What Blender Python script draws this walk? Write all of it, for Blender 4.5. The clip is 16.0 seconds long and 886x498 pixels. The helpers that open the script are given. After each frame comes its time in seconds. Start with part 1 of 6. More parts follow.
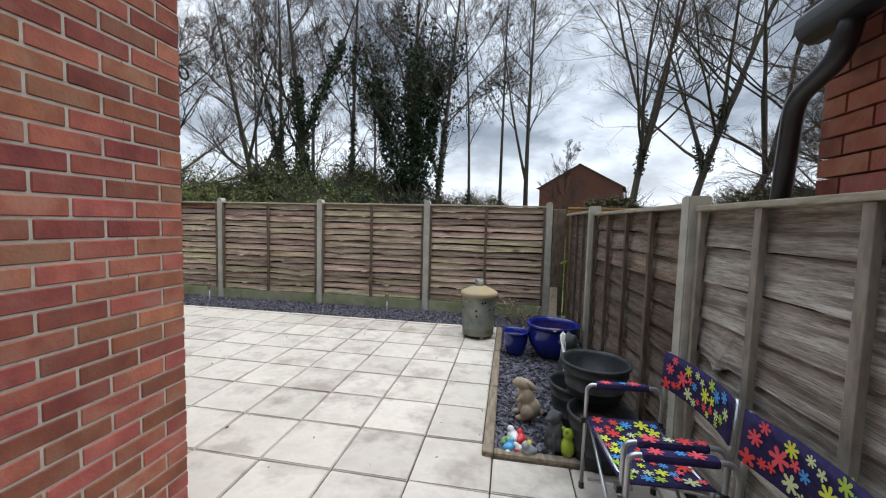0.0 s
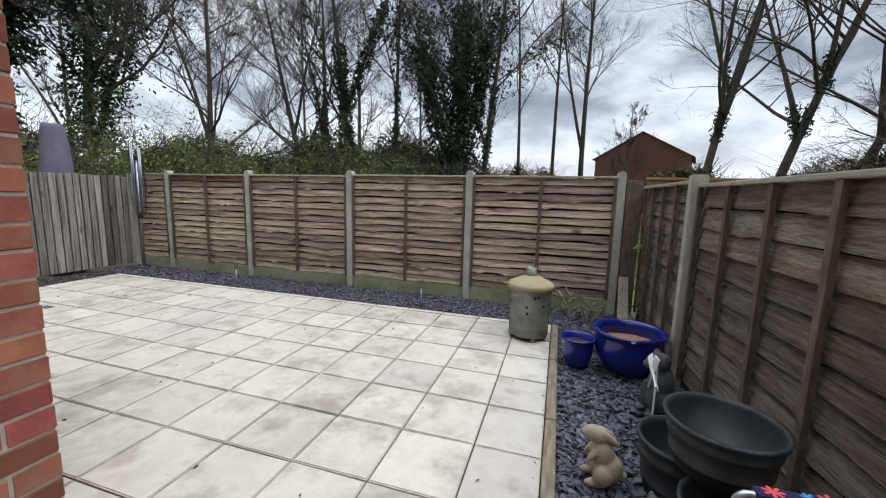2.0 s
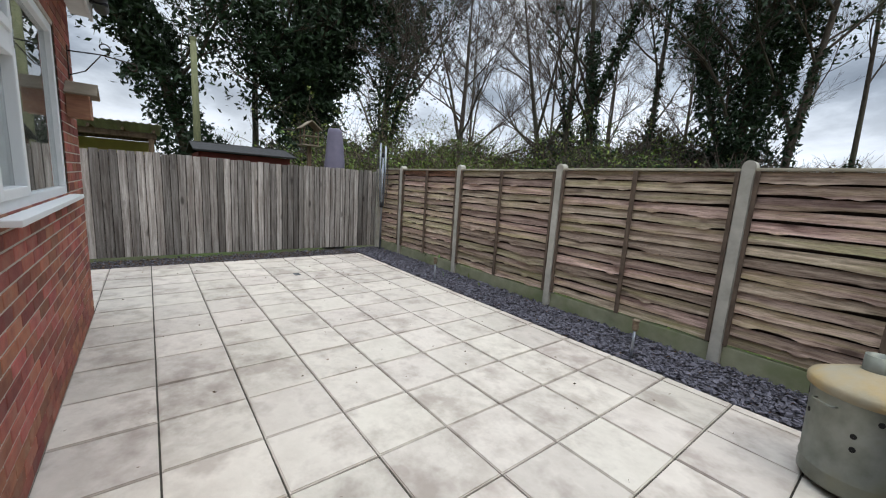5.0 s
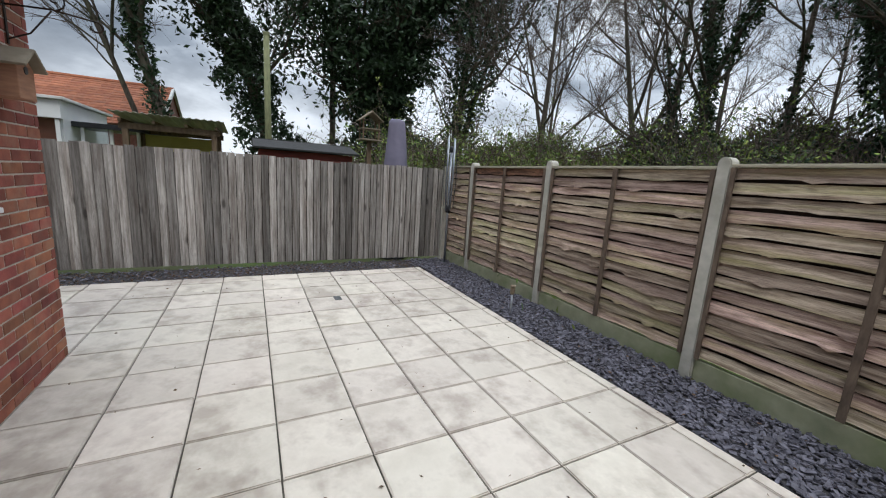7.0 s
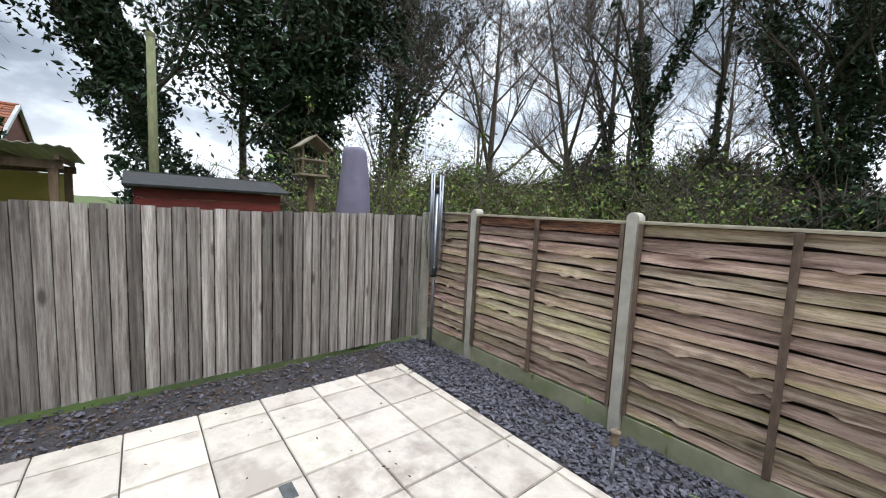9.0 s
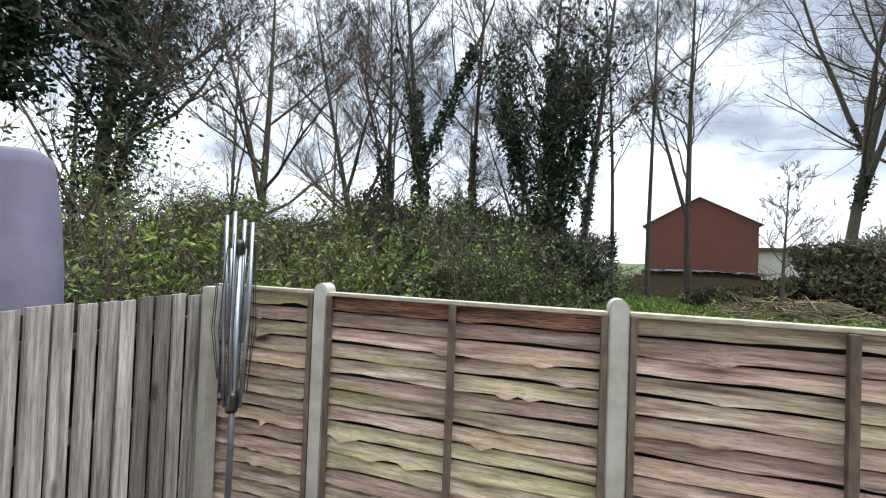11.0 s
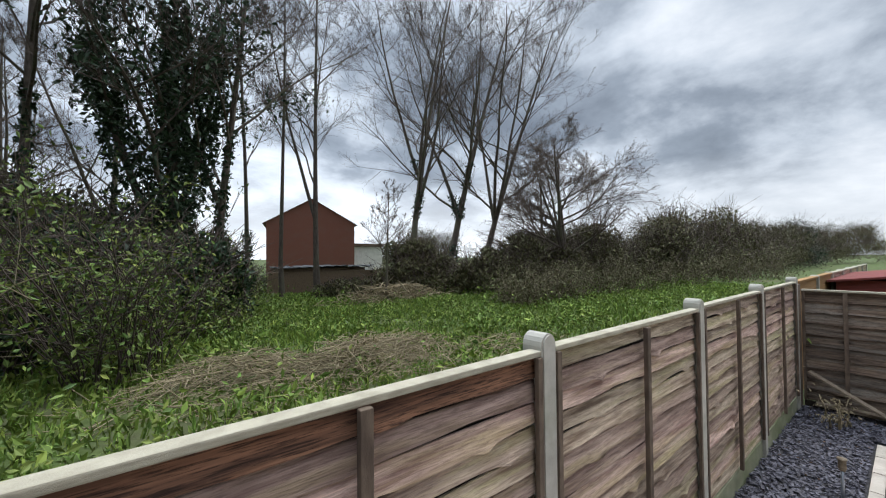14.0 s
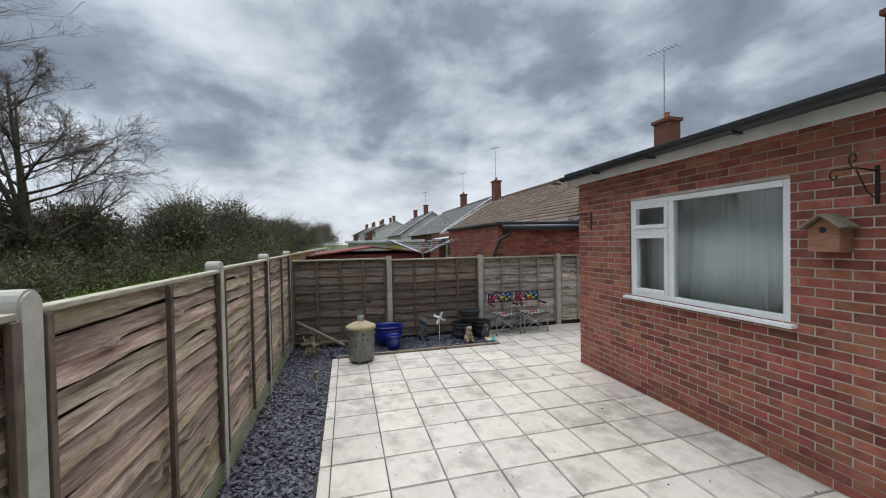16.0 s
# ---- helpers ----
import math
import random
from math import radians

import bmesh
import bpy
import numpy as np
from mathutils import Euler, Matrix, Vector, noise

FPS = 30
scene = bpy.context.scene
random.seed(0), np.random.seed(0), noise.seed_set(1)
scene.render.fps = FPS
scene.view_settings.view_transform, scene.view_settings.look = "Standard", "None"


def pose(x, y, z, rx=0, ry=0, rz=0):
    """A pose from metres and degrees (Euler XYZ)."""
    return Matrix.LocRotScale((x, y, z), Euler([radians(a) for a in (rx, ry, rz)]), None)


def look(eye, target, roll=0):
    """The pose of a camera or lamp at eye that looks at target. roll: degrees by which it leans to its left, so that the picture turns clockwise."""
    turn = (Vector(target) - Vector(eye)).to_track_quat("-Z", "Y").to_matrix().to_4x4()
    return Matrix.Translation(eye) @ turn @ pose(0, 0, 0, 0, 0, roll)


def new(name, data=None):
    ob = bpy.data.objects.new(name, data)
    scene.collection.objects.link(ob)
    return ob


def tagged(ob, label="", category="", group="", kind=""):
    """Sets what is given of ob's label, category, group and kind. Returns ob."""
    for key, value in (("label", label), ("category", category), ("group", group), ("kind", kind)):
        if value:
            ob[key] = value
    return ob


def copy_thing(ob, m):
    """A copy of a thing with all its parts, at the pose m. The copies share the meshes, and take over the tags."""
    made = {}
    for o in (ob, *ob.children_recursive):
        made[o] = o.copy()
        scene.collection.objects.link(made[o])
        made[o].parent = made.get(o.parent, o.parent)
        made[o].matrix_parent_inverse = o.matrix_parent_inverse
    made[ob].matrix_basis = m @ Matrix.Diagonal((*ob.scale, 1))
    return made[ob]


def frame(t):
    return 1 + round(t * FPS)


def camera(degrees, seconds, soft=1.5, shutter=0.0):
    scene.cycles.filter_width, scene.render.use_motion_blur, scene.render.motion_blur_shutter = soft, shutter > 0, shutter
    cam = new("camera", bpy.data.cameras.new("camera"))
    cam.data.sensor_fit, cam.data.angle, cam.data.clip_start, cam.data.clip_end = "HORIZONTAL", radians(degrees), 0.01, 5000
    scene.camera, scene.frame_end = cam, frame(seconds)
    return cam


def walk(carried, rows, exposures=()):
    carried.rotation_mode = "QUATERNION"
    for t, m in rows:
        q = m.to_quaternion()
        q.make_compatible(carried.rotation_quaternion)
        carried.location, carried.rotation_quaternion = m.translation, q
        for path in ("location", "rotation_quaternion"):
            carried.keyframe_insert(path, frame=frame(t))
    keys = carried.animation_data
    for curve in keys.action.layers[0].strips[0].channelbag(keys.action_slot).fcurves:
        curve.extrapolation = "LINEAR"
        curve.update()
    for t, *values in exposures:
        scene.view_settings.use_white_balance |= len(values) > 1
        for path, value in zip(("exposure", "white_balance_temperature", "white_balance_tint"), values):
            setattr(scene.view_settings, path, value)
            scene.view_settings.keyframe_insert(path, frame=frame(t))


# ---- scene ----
cam = camera(99.1, 16.0, soft=1.15)
PATH = [
    (0, (-0.052, 0.21, 1.443), (-0.395, 2.175, 1.304), 1.5),
    (0.5, (-0.063, 0.301, 1.444), (-0.42, 2.263, 1.291), 1.6),
    (1, (-0.119, 0.512, 1.433), (-0.501, 2.466, 1.246), 1.6),
    (1.5, (-0.15, 0.782, 1.455), (-0.601, 2.714, 1.204), 1.5),
    (2, (-0.172, 1.065, 1.451), (-0.747, 2.96, 1.17), 1.5),
    (2.5, (-0.219, 1.3, 1.437), (-1.06, 3.086, 1.119), 2.0),
    (3, (-0.282, 1.542, 1.43), (-1.383, 3.181, 1.113), 2.3),
    (3.5, (-0.283, 1.778, 1.43), (-1.579, 3.269, 1.116), 2.6),
    (4, (-0.266, 1.915, 1.416), (-1.708, 3.266, 1.106), 3.2),
    (4.2, (-0.261, 1.943, 1.408), (-1.738, 3.255, 1.098), 3.4),
    (6.3, (-0.979, 2.808, 1.469), (-2.672, 3.803, 1.094), 3.3),
    (6.5, (-1.127, 2.886, 1.472), (-2.856, 3.819, 1.096), 3.4),
    (7, (-1.569, 2.988, 1.492), (-3.318, 3.885, 1.123), 3.7),
    (7.5, (-2.073, 3.077, 1.484), (-3.819, 3.993, 1.148), 3.7),
    (8, (-2.618, 3.12, 1.591), (-4.348, 4.078, 1.293), 3.8),
    (8.2, (-2.838, 3.116, 1.606), (-4.556, 4.104, 1.337), 3.8),
    (10.3, (-5.054, 3.749, 1.94), (-6.045, 5.482, 1.823), 1.3),
    (10.5, (-5.165, 3.855, 1.951), (-6.066, 5.638, 1.867), 1.5),
    (11, (-5.507, 4.047, 1.973), (-6.065, 5.967, 2.009), 2.1),
    (11.5, (-5.828, 4.253, 2.04), (-5.953, 6.248, 2.093), 1.6),
    (12, (-6.142, 4.526, 2.102), (-5.95, 6.516, 2.164), 1.4),
    (12.5, (-6.41, 4.737, 2.143), (-6.039, 6.701, 2.201), 1.2),
    (13, (-6.524, 4.928, 2.13), (-5.959, 6.846, 2.185), 0.8),
    (13.5, (-6.566, 5.067, 2.133), (-5.731, 6.883, 2.19), 0.2),
    (14, (-6.571, 5.184, 2.119), (-5.316, 6.74, 2.162), -0.5),
    (14.5, (-6.556, 5.251, 2.096), (-4.949, 6.441, 2.124), -1.2),
    (15, (-6.572, 5.302, 2.06), (-4.673, 5.93, 2.058), -1.0),
    (15.5, (-6.612, 5.248, 1.98), (-4.613, 5.291, 1.968), -1.4),
    (16, (-6.671, 5.201, 1.905), (-4.733, 4.707, 1.869), -1.1),
]
EXPOSURES = [(0.0, 0.0), (2.0, -0.08), (3.5, -0.08), (7.0, -0.12), (8.2, 0.05), (10.3, 0.7), (11.2, 0.6), (12.0, 0.34), (13.0, 0.22), (14.5, -0.06), (15.0, -0.18), (16.0, -0.12)]
walk(cam, [(t, look(eye, target, roll)) for t, eye, target, roll in PATH], EXPOSURES)

# ---------------------------------------------------------------- world and sun
world = bpy.data.worlds.new("overcast_sky")
scene.world = world
world.use_nodes = True
SUN_EL, SUN_AZ = 58.0, 98.0


def build_sky():
    nt = world.node_tree
    nt.nodes.clear()
    N, L = nt.nodes.new, nt.links.new

    def math_node(op, a, b=None):
        n = N("ShaderNodeMath")
        n.operation = op
        for i, v in enumerate((a, b)):
            if v is None:
                continue
            if isinstance(v, (int, float)):
                n.inputs[i].default_value = v
            else:
                L(v, n.inputs[i])
        return n.outputs[0]

    tc = N("ShaderNodeTexCoord")
    sep = N("ShaderNodeSeparateXYZ")
    L(tc.outputs["Generated"], sep.inputs[0])
    up = math_node("MAXIMUM", sep.outputs[2], 0.0)
    den = math_node("ADD", up, 0.30)
    com = N("ShaderNodeCombineXYZ")
    L(math_node("DIVIDE", sep.outputs[0], den), com.inputs[0])
    L(math_node("DIVIDE", sep.outputs[1], den), com.inputs[1])
    com.inputs[2].default_value = 3.7
    big = N("ShaderNodeTexNoise")
    big.inputs["Scale"].default_value, big.inputs["Detail"].default_value = 1.75, 8.0
    big.inputs["Roughness"].default_value, big.inputs["Distortion"].default_value = 0.55, 0.12
    L(com.outputs[0], big.inputs["Vector"])
    ramp = N("ShaderNodeValToRGB")
    e = ramp.color_ramp.elements
    e[0].position, e[0].color = 0.33, (0.74, 0.79, 0.86, 1)
    e[1].position, e[1].color = 0.72, (0.15, 0.18, 0.225, 1)
    m = e.new(0.47)
    m.color = (0.50, 0.56, 0.64, 1)
    m = e.new(0.58)
    m.color = (0.26, 0.305, 0.37, 1)
    L(big.outputs["Fac"], ramp.inputs[0])
    # the overcast sky grows brighter towards the zenith and in a low band
    zen = N("ShaderNodeMapRange")
    zen.inputs[1].default_value, zen.inputs[2].default_value = 0.58, 1.0
    zen.inputs[3].default_value, zen.inputs[4].default_value = 1.0, ZENITH
    L(up, zen.inputs[0])
    low = N("ShaderNodeMapRange")
    low.inputs[1].default_value, low.inputs[2].default_value = 0.0, 0.22
    low.inputs[3].default_value, low.inputs[4].default_value = 0.75, 0.0
    L(up, low.inputs[0])
    pale = N("ShaderNodeMix")
    pale.data_type = "RGBA"
    L(low.outputs[0], pale.inputs["Factor"])
    L(ramp.outputs[0], pale.inputs["A"])
    pale.inputs["B"].default_value = (0.78, 0.82, 0.87, 1)
    # thinner cloud over the meadow
    dot = N("ShaderNodeVectorMath")
    dot.operation = "DOT_PRODUCT"
    L(tc.outputs["Generated"], dot.inputs[0])
    dot.inputs[1].default_value = (-0.45, 0.89, 0)
    side = N("ShaderNodeMapRange")
    side.inputs[1].default_value, side.inputs[2].default_value = -0.3, 0.9
    side.inputs[3].default_value, side.inputs[4].default_value = 0.98, 1.4
    L(dot.outputs["Value"], side.inputs[0])
    sky = N("ShaderNodeTexSky")
    sky.sky_type, sky.sun_disc = "NISHITA", False
    sky.sun_elevation, sky.sun_rotation = radians(SUN_EL), radians(SUN_AZ)
    b1, b2 = N("ShaderNodeBackground"), N("ShaderNodeBackground")
    L(sky.outputs[0], b1.inputs[0])
    b1.inputs[1].default_value = 0.06
    L(pale.outputs["Result"], b2.inputs[0])
    L(math_node("MULTIPLY", math_node("MULTIPLY", zen.outputs[0], side.outputs[0]), SKY), b2.inputs[1])
    mix, out = N("ShaderNodeMixShader"), N("ShaderNodeOutputWorld")
    mix.inputs[0].default_value = 0.93
    L(b1.outputs[0], mix.inputs[1])
    L(b2.outputs[0], mix.inputs[2])
    L(mix.outputs[0], out.inputs[0])


SKY, ZENITH = 1.2, 5.4
build_sky()
sun = new("sun", bpy.data.lights.new("sun", "SUN"))
sun.data.energy, sun.data.angle, sun.data.color = 1.3, radians(30), (1.0, 0.96, 0.9)
a, b = radians(SUN_AZ), radians(SUN_EL)
sun.matrix_world = look((math.sin(a) * math.cos(b) * 60, math.cos(a) * math.cos(b) * 60, math.sin(b) * 60), (0, 0, 0))


# ---------------------------------------------------------------- materials
def material(name, base, dark, scale=6.0, rough=0.8, bump=0.3, stretch=(1, 1, 1), vary=0.0, stain=None, stain_amount=0.5, stain_scale=1.2,
             metal=0.0, fine=60.0, depth=0.004, island=False, spec=0.3, hue=0.0, streak=0.0, knots=0.0, dirt=None):
    """Two colours by grain, a stain at a larger scale, value varied from piece to piece, fine relief."""
    mt = bpy.data.materials.new(name)
    mt.use_nodes = True
    nt = mt.node_tree
    N, L = nt.nodes.new, nt.links.new
    bsdf = nt.nodes["Principled BSDF"]
    bsdf.inputs["Roughness"].default_value, bsdf.inputs["Metallic"].default_value = rough, metal
    bsdf.inputs["Specular IOR Level"].default_value = spec
    tc, mp = N("ShaderNodeTexCoord"), N("ShaderNodeMapping")
    mp.inputs["Scale"].default_value = stretch
    L(tc.outputs["Object"], mp.inputs["Vector"])
    info = N("ShaderNodeObjectInfo")
    rnd = info.outputs["Random"]
    if island:
        geo = N("ShaderNodeNewGeometry")
        ad, fr = N("ShaderNodeMath"), N("ShaderNodeMath")
        ad.operation, fr.operation = "ADD", "FRACT"
        L(rnd, ad.inputs[0])
        L(geo.outputs["Random Per Island"], ad.inputs[1])
        L(ad.outputs[0], fr.inputs[0])
        rnd = fr.outputs[0]
    off = N("ShaderNodeVectorMath")
    off.operation = "ADD"
    mul = N("ShaderNodeMath")
    mul.operation = "MULTIPLY"
    L(rnd, mul.inputs[0])
    mul.inputs[1].default_value = 37.0 if vary or island else 0.0
    L(mp.outputs[0], off.inputs[0])
    L(mul.outputs[0], off.inputs[1])

    def noise_node(sc, detail, rg=0.55):
        n = N("ShaderNodeTexNoise")
        n.inputs["Scale"].default_value, n.inputs["Detail"].default_value, n.inputs["Roughness"].default_value = sc, detail, rg
        L(off.outputs[0], n.inputs["Vector"])
        return n.outputs["Fac"]

    def ramp(src, lo, hi):
        r = N("ShaderNodeMapRange")
        r.inputs[1].default_value, r.inputs[2].default_value = lo, hi
        L(src, r.inputs[0])
        return r.outputs[0]

    def mix(f, A, B):
        n = N("ShaderNodeMix")
        n.data_type = "RGBA"
        for key, v in (("Factor", f), ("A", A), ("B", B)):
            if isinstance(v, (tuple, float)):
                n.inputs[key].default_value = (*v, 1) if isinstance(v, tuple) else v
            else:
                L(v, n.inputs[key])
        return n.outputs["Result"]

    n1 = noise_node(scale, 6)
    col = mix(ramp(n1, 0.32, 0.68), tuple(dark), tuple(base))
    if stain:
        n2 = noise_node(stain_scale, 4, 0.6)
        m2 = N("ShaderNodeMath")
        m2.operation = "MULTIPLY"
        L(ramp(n2, 0.48, 0.66), m2.inputs[0])
        m2.inputs[1].default_value = stain_amount
        col = mix(m2.outputs[0], col, tuple(stain))
    if streak:
        m4 = N("ShaderNodeMath")
        m4.operation = "MULTIPLY"
        L(ramp(noise_node(scale * 5.5, 5, 0.65), 0.48, 0.60), m4.inputs[0])
        m4.inputs[1].default_value = streak
        col = mix(m4.outputs[0], col, tuple(k * 0.35 for k in dark))
    if knots:
        vo = N("ShaderNodeTexVoronoi")
        vo.inputs["Scale"].default_value = knots
        flat = N("ShaderNodeMapping")
        flat.inputs["Scale"].default_value = tuple(k ** 0.35 for k in stretch)
        L(tc.outputs["Object"], flat.inputs["Vector"])
        o2 = N("ShaderNodeVectorMath")
        o2.operation = "ADD"
        L(flat.outputs[0], o2.inputs[0])
        L(mul.outputs[0], o2.inputs[1])
        L(o2.outputs[0], vo.inputs["Vector"])
        kr = N("ShaderNodeMapRange")
        kr.inputs[1].default_value, kr.inputs[2].default_value, kr.inputs[3].default_value, kr.inputs[4].default_value = 0.07, 0.16, 0.85, 0.0
        L(vo.outputs["Distance"], kr.inputs[0])
        col = mix(kr.outputs[0], col, tuple(k * 0.4 for k in dark))
    if dirt:
        gp = N("ShaderNodeNewGeometry")
        masks = []
        for sc, lo, hi in ((0.75, 0.45, 0.68), (5.5, 0.40, 0.62)):
            dn = N("ShaderNodeTexNoise")
            dn.inputs["Scale"].default_value, dn.inputs["Detail"].default_value, dn.inputs["Roughness"].default_value = sc, 6.0, 0.62
            L(gp.outputs["Position"], dn.inputs["Vector"])
            masks.append(ramp(dn.outputs["Fac"], lo, hi))
        dm, dk = N("ShaderNodeMath"), N("ShaderNodeMath")
        dm.operation = dk.operation = "MULTIPLY"
        L(masks[0], dm.inputs[0])
        L(masks[1], dm.inputs[1])
        L(dm.outputs[0], dk.inputs[0])
        dk.inputs[1].default_value = 0.75
        col = mix(dk.outputs[0], col, tuple(dirt))
    if vary:
        hsv = N("ShaderNodeHueSaturation")
        v = N("ShaderNodeMapRange")
        v.inputs[3].default_value, v.inputs[4].default_value = 1 - vary, 1 + vary
        L(rnd, v.inputs[0])
        L(v.outputs[0], hsv.inputs["Value"])
        if hue:
            m3, f3, hr = N("ShaderNodeMath"), N("ShaderNodeMath"), N("ShaderNodeMapRange")
            m3.operation, f3.operation = "MULTIPLY", "FRACT"
            L(rnd, m3.inputs[0])
            m3.inputs[1].default_value = 7.31
            L(m3.outputs[0], f3.inputs[0])
            hr.inputs[3].default_value, hr.inputs[4].default_value = 0.5 - hue, 0.5 + hue
            L(f3.outputs[0], hr.inputs[0])
            L(hr.outputs[0], hsv.inputs["Hue"])
        L(col, hsv.inputs["Color"])
        col = hsv.outputs[0]
    L(col, bsdf.inputs["Base Color"])
    if bump:
        bp = N("ShaderNodeBump")
        bp.inputs["Strength"].default_value, bp.inputs["Distance"].default_value = bump, depth
        ad = N("ShaderNodeMath")
        ad.operation = "ADD"
        L(noise_node(fine, 4), ad.inputs[0])
        L(n1, ad.inputs[1])
        L(ad.outputs[0], bp.inputs["Height"])
        L(bp.outputs[0], bsdf.inputs["Normal"])
    return mt


def glass(name, tint=(0.9, 0.95, 0.95), rough=0.0):
    mt = bpy.data.materials.new(name)
    mt.use_nodes = True
    b = mt.node_tree.nodes["Principled BSDF"]
    b.inputs["Base Color"].default_value = (*tint, 1)
    b.inputs["Transmission Weight"].default_value, b.inputs["Roughness"].default_value, b.inputs["IOR"].default_value = 1.0, rough, 1.5
    return mt


M_SLAB = material("riven_paving", (0.61, 0.555, 0.48), (0.47, 0.42, 0.355), 3.4, 0.62, 0.7, vary=0.09, stain=(0.27, 0.225, 0.185), stain_amount=0.72,
                  stain_scale=3.4, fine=22, depth=0.006, hue=0.008, dirt=(0.24, 0.195, 0.16))
M_JOINT = material("sandy_joint", (0.085, 0.075, 0.06), (0.035, 0.032, 0.026), 14, 0.95, 0.6)
M_SLATE = material("slate_chip", (0.125, 0.12, 0.145), (0.06, 0.058, 0.072), 20, 0.55, 0.4, vary=0.45, island=True, fine=80)
M_SOILBED = material("dark_grit", (0.06, 0.056, 0.058), (0.03, 0.028, 0.03), 30, 0.95, 0.7)
M_CONC = material("concrete", (0.50, 0.475, 0.41), (0.37, 0.35, 0.30), 9, 0.85, 0.35, stain=(0.25, 0.25, 0.18), stain_amount=0.5, stain_scale=2.5, vary=0.05)
M_GBOARD = material("mossy_concrete", (0.33, 0.33, 0.22), (0.22, 0.23, 0.14), 6, 0.9, 0.4, stain=(0.16, 0.19, 0.08), stain_amount=0.7, stain_scale=2)
M_WOOD_B = material("weathered_lap_wood", (0.64, 0.50, 0.385), (0.185, 0.122, 0.088), 2.2, 0.85, 0.8, (1.1, 9, 17), 0.34, (0.40, 0.355, 0.16), 0.6, 0.7, fine=9, hue=0.026, streak=0.4, knots=1.6)
M_WOOD_TOP = material("knotty_dark_wood", (0.40, 0.20, 0.115), (0.035, 0.016, 0.011), 1.8, 0.75, 0.6, (0.9, 8, 17), 0.1, fine=9, streak=0.8, knots=1.1)
M_WOOD_R = material("damp_brown_lap_wood", (0.25, 0.185, 0.135), (0.085, 0.057, 0.042), 2.2, 0.82, 0.7, (9, 1.1, 16), 0.28, (0.25, 0.235, 0.205), 0.6, 0.9, fine=9, streak=0.55, knots=1.6)
M_WOOD_L = material("grey_featheredge_wood", (0.44, 0.415, 0.385), (0.15, 0.13, 0.115), 2.2, 0.88, 0.8, (15, 15, 0.8), 0.55, (0.15, 0.12, 0.10), 0.5, 0.8, fine=9, streak=0.35, knots=1.8)
# near-black brown that stands for the shade in the fences' gaps
M_GAP_SHADE = material("gap_shade_brown", (0.04, 0.03, 0.022), (0.02, 0.015, 0.012), 6, 0.95, 0.3)
M_BATTEN = material("batten_wood", (0.17, 0.125, 0.09), (0.085, 0.06, 0.045), 4, 0.85, 0.4, (6, 6, 2), 0.15)
M_CAP = material("pale_capping", (0.46, 0.42, 0.32), (0.30, 0.27, 0.20), 4, 0.8, 0.4, (3, 3, 20), 0.1)
M_BRICK = material("red_brick", (0.325, 0.108, 0.070), (0.195, 0.062, 0.046), 9, 0.88, 0.6, vary=0.36, stain=(0.29, 0.15, 0.105), stain_amount=0.6, stain_scale=6, island=True, hue=0.015, fine=70)
M_MORTAR = material("mortar", (0.50, 0.46, 0.40), (0.36, 0.33, 0.28), 20, 0.95, 0.5)
M_UPVC = material("white_upvc", (0.80, 0.81, 0.80), (0.74, 0.75, 0.74), 3, 0.35, 0.0, spec=0.5)
M_BLACK = material("black_plastic", (0.022, 0.023, 0.026), (0.012, 0.012, 0.014), 8, 0.35, 0.15, spec=0.5)
M_GLASS = glass("window_glass")
M_BARK = material("grey_bark", (0.13, 0.105, 0.085), (0.055, 0.044, 0.036), 5, 0.9, 0.7, (3, 3, 0.8), 0.25, (0.10, 0.115, 0.06), 0.5, 0.7)
M_TWIG = material("twig_bark", (0.13, 0.10, 0.082), (0.065, 0.05, 0.042), 3, 0.9, 0.0, vary=0.25)
M_TWIG_PALE = material("pale_twig", (0.20, 0.165, 0.105), (0.085, 0.07, 0.045), 3, 0.9, 0.0, vary=0.3, island=True)
M_IVY = material("ivy_leaf", (0.032, 0.062, 0.026), (0.016, 0.032, 0.015), 1.5, 0.5, 0.0, vary=0.45, island=True)
M_LEAF = material("spring_leaf", (0.17, 0.225, 0.045), (0.075, 0.115, 0.028), 1.2, 0.6, 0.0, vary=0.45, island=True, hue=0.03)
M_SCRUB = material("olive_scrub", (0.155, 0.14, 0.07), (0.075, 0.078, 0.036), 1.0, 0.8, 0.0, vary=0.4, island=True, hue=0.03)
M_GRASS = material("meadow_grass", (0.215, 0.30, 0.05), (0.085, 0.14, 0.028), 0.35, 0.7, 0.0, vary=0.4, island=True, hue=0.02)
M_DRY = material("dry_stalk", (0.36, 0.30, 0.19), (0.19, 0.15, 0.09), 2, 0.9, 0.0, vary=0.35, island=True)
M_GROUND = material("meadow_ground", (0.10, 0.15, 0.035), (0.06, 0.075, 0.03), 1.2, 0.95, 0.6, stain=(0.10, 0.085, 0.05), stain_amount=0.7, stain_scale=0.25, depth=0.03, fine=9)


# ---------------------------------------------------------------- mesh helpers
def obj(name, me, mt, parent=None, label=""):
    ob = new(name, me)
    if mt and not me.materials:
        me.materials.append(mt)
    if parent:
        ob.parent = parent
    if label:
        ob["label"] = label
    return ob


def part(name, bm, mt, parent=None, label="", smooth=False):
    me = bpy.data.meshes.new(name)
    bmesh.ops.recalc_face_normals(bm, faces=bm.faces)
    bm.to_mesh(me)
    bm.free()
    if smooth:
        me.shade_smooth()
    return obj(name, me, mt, parent, label)


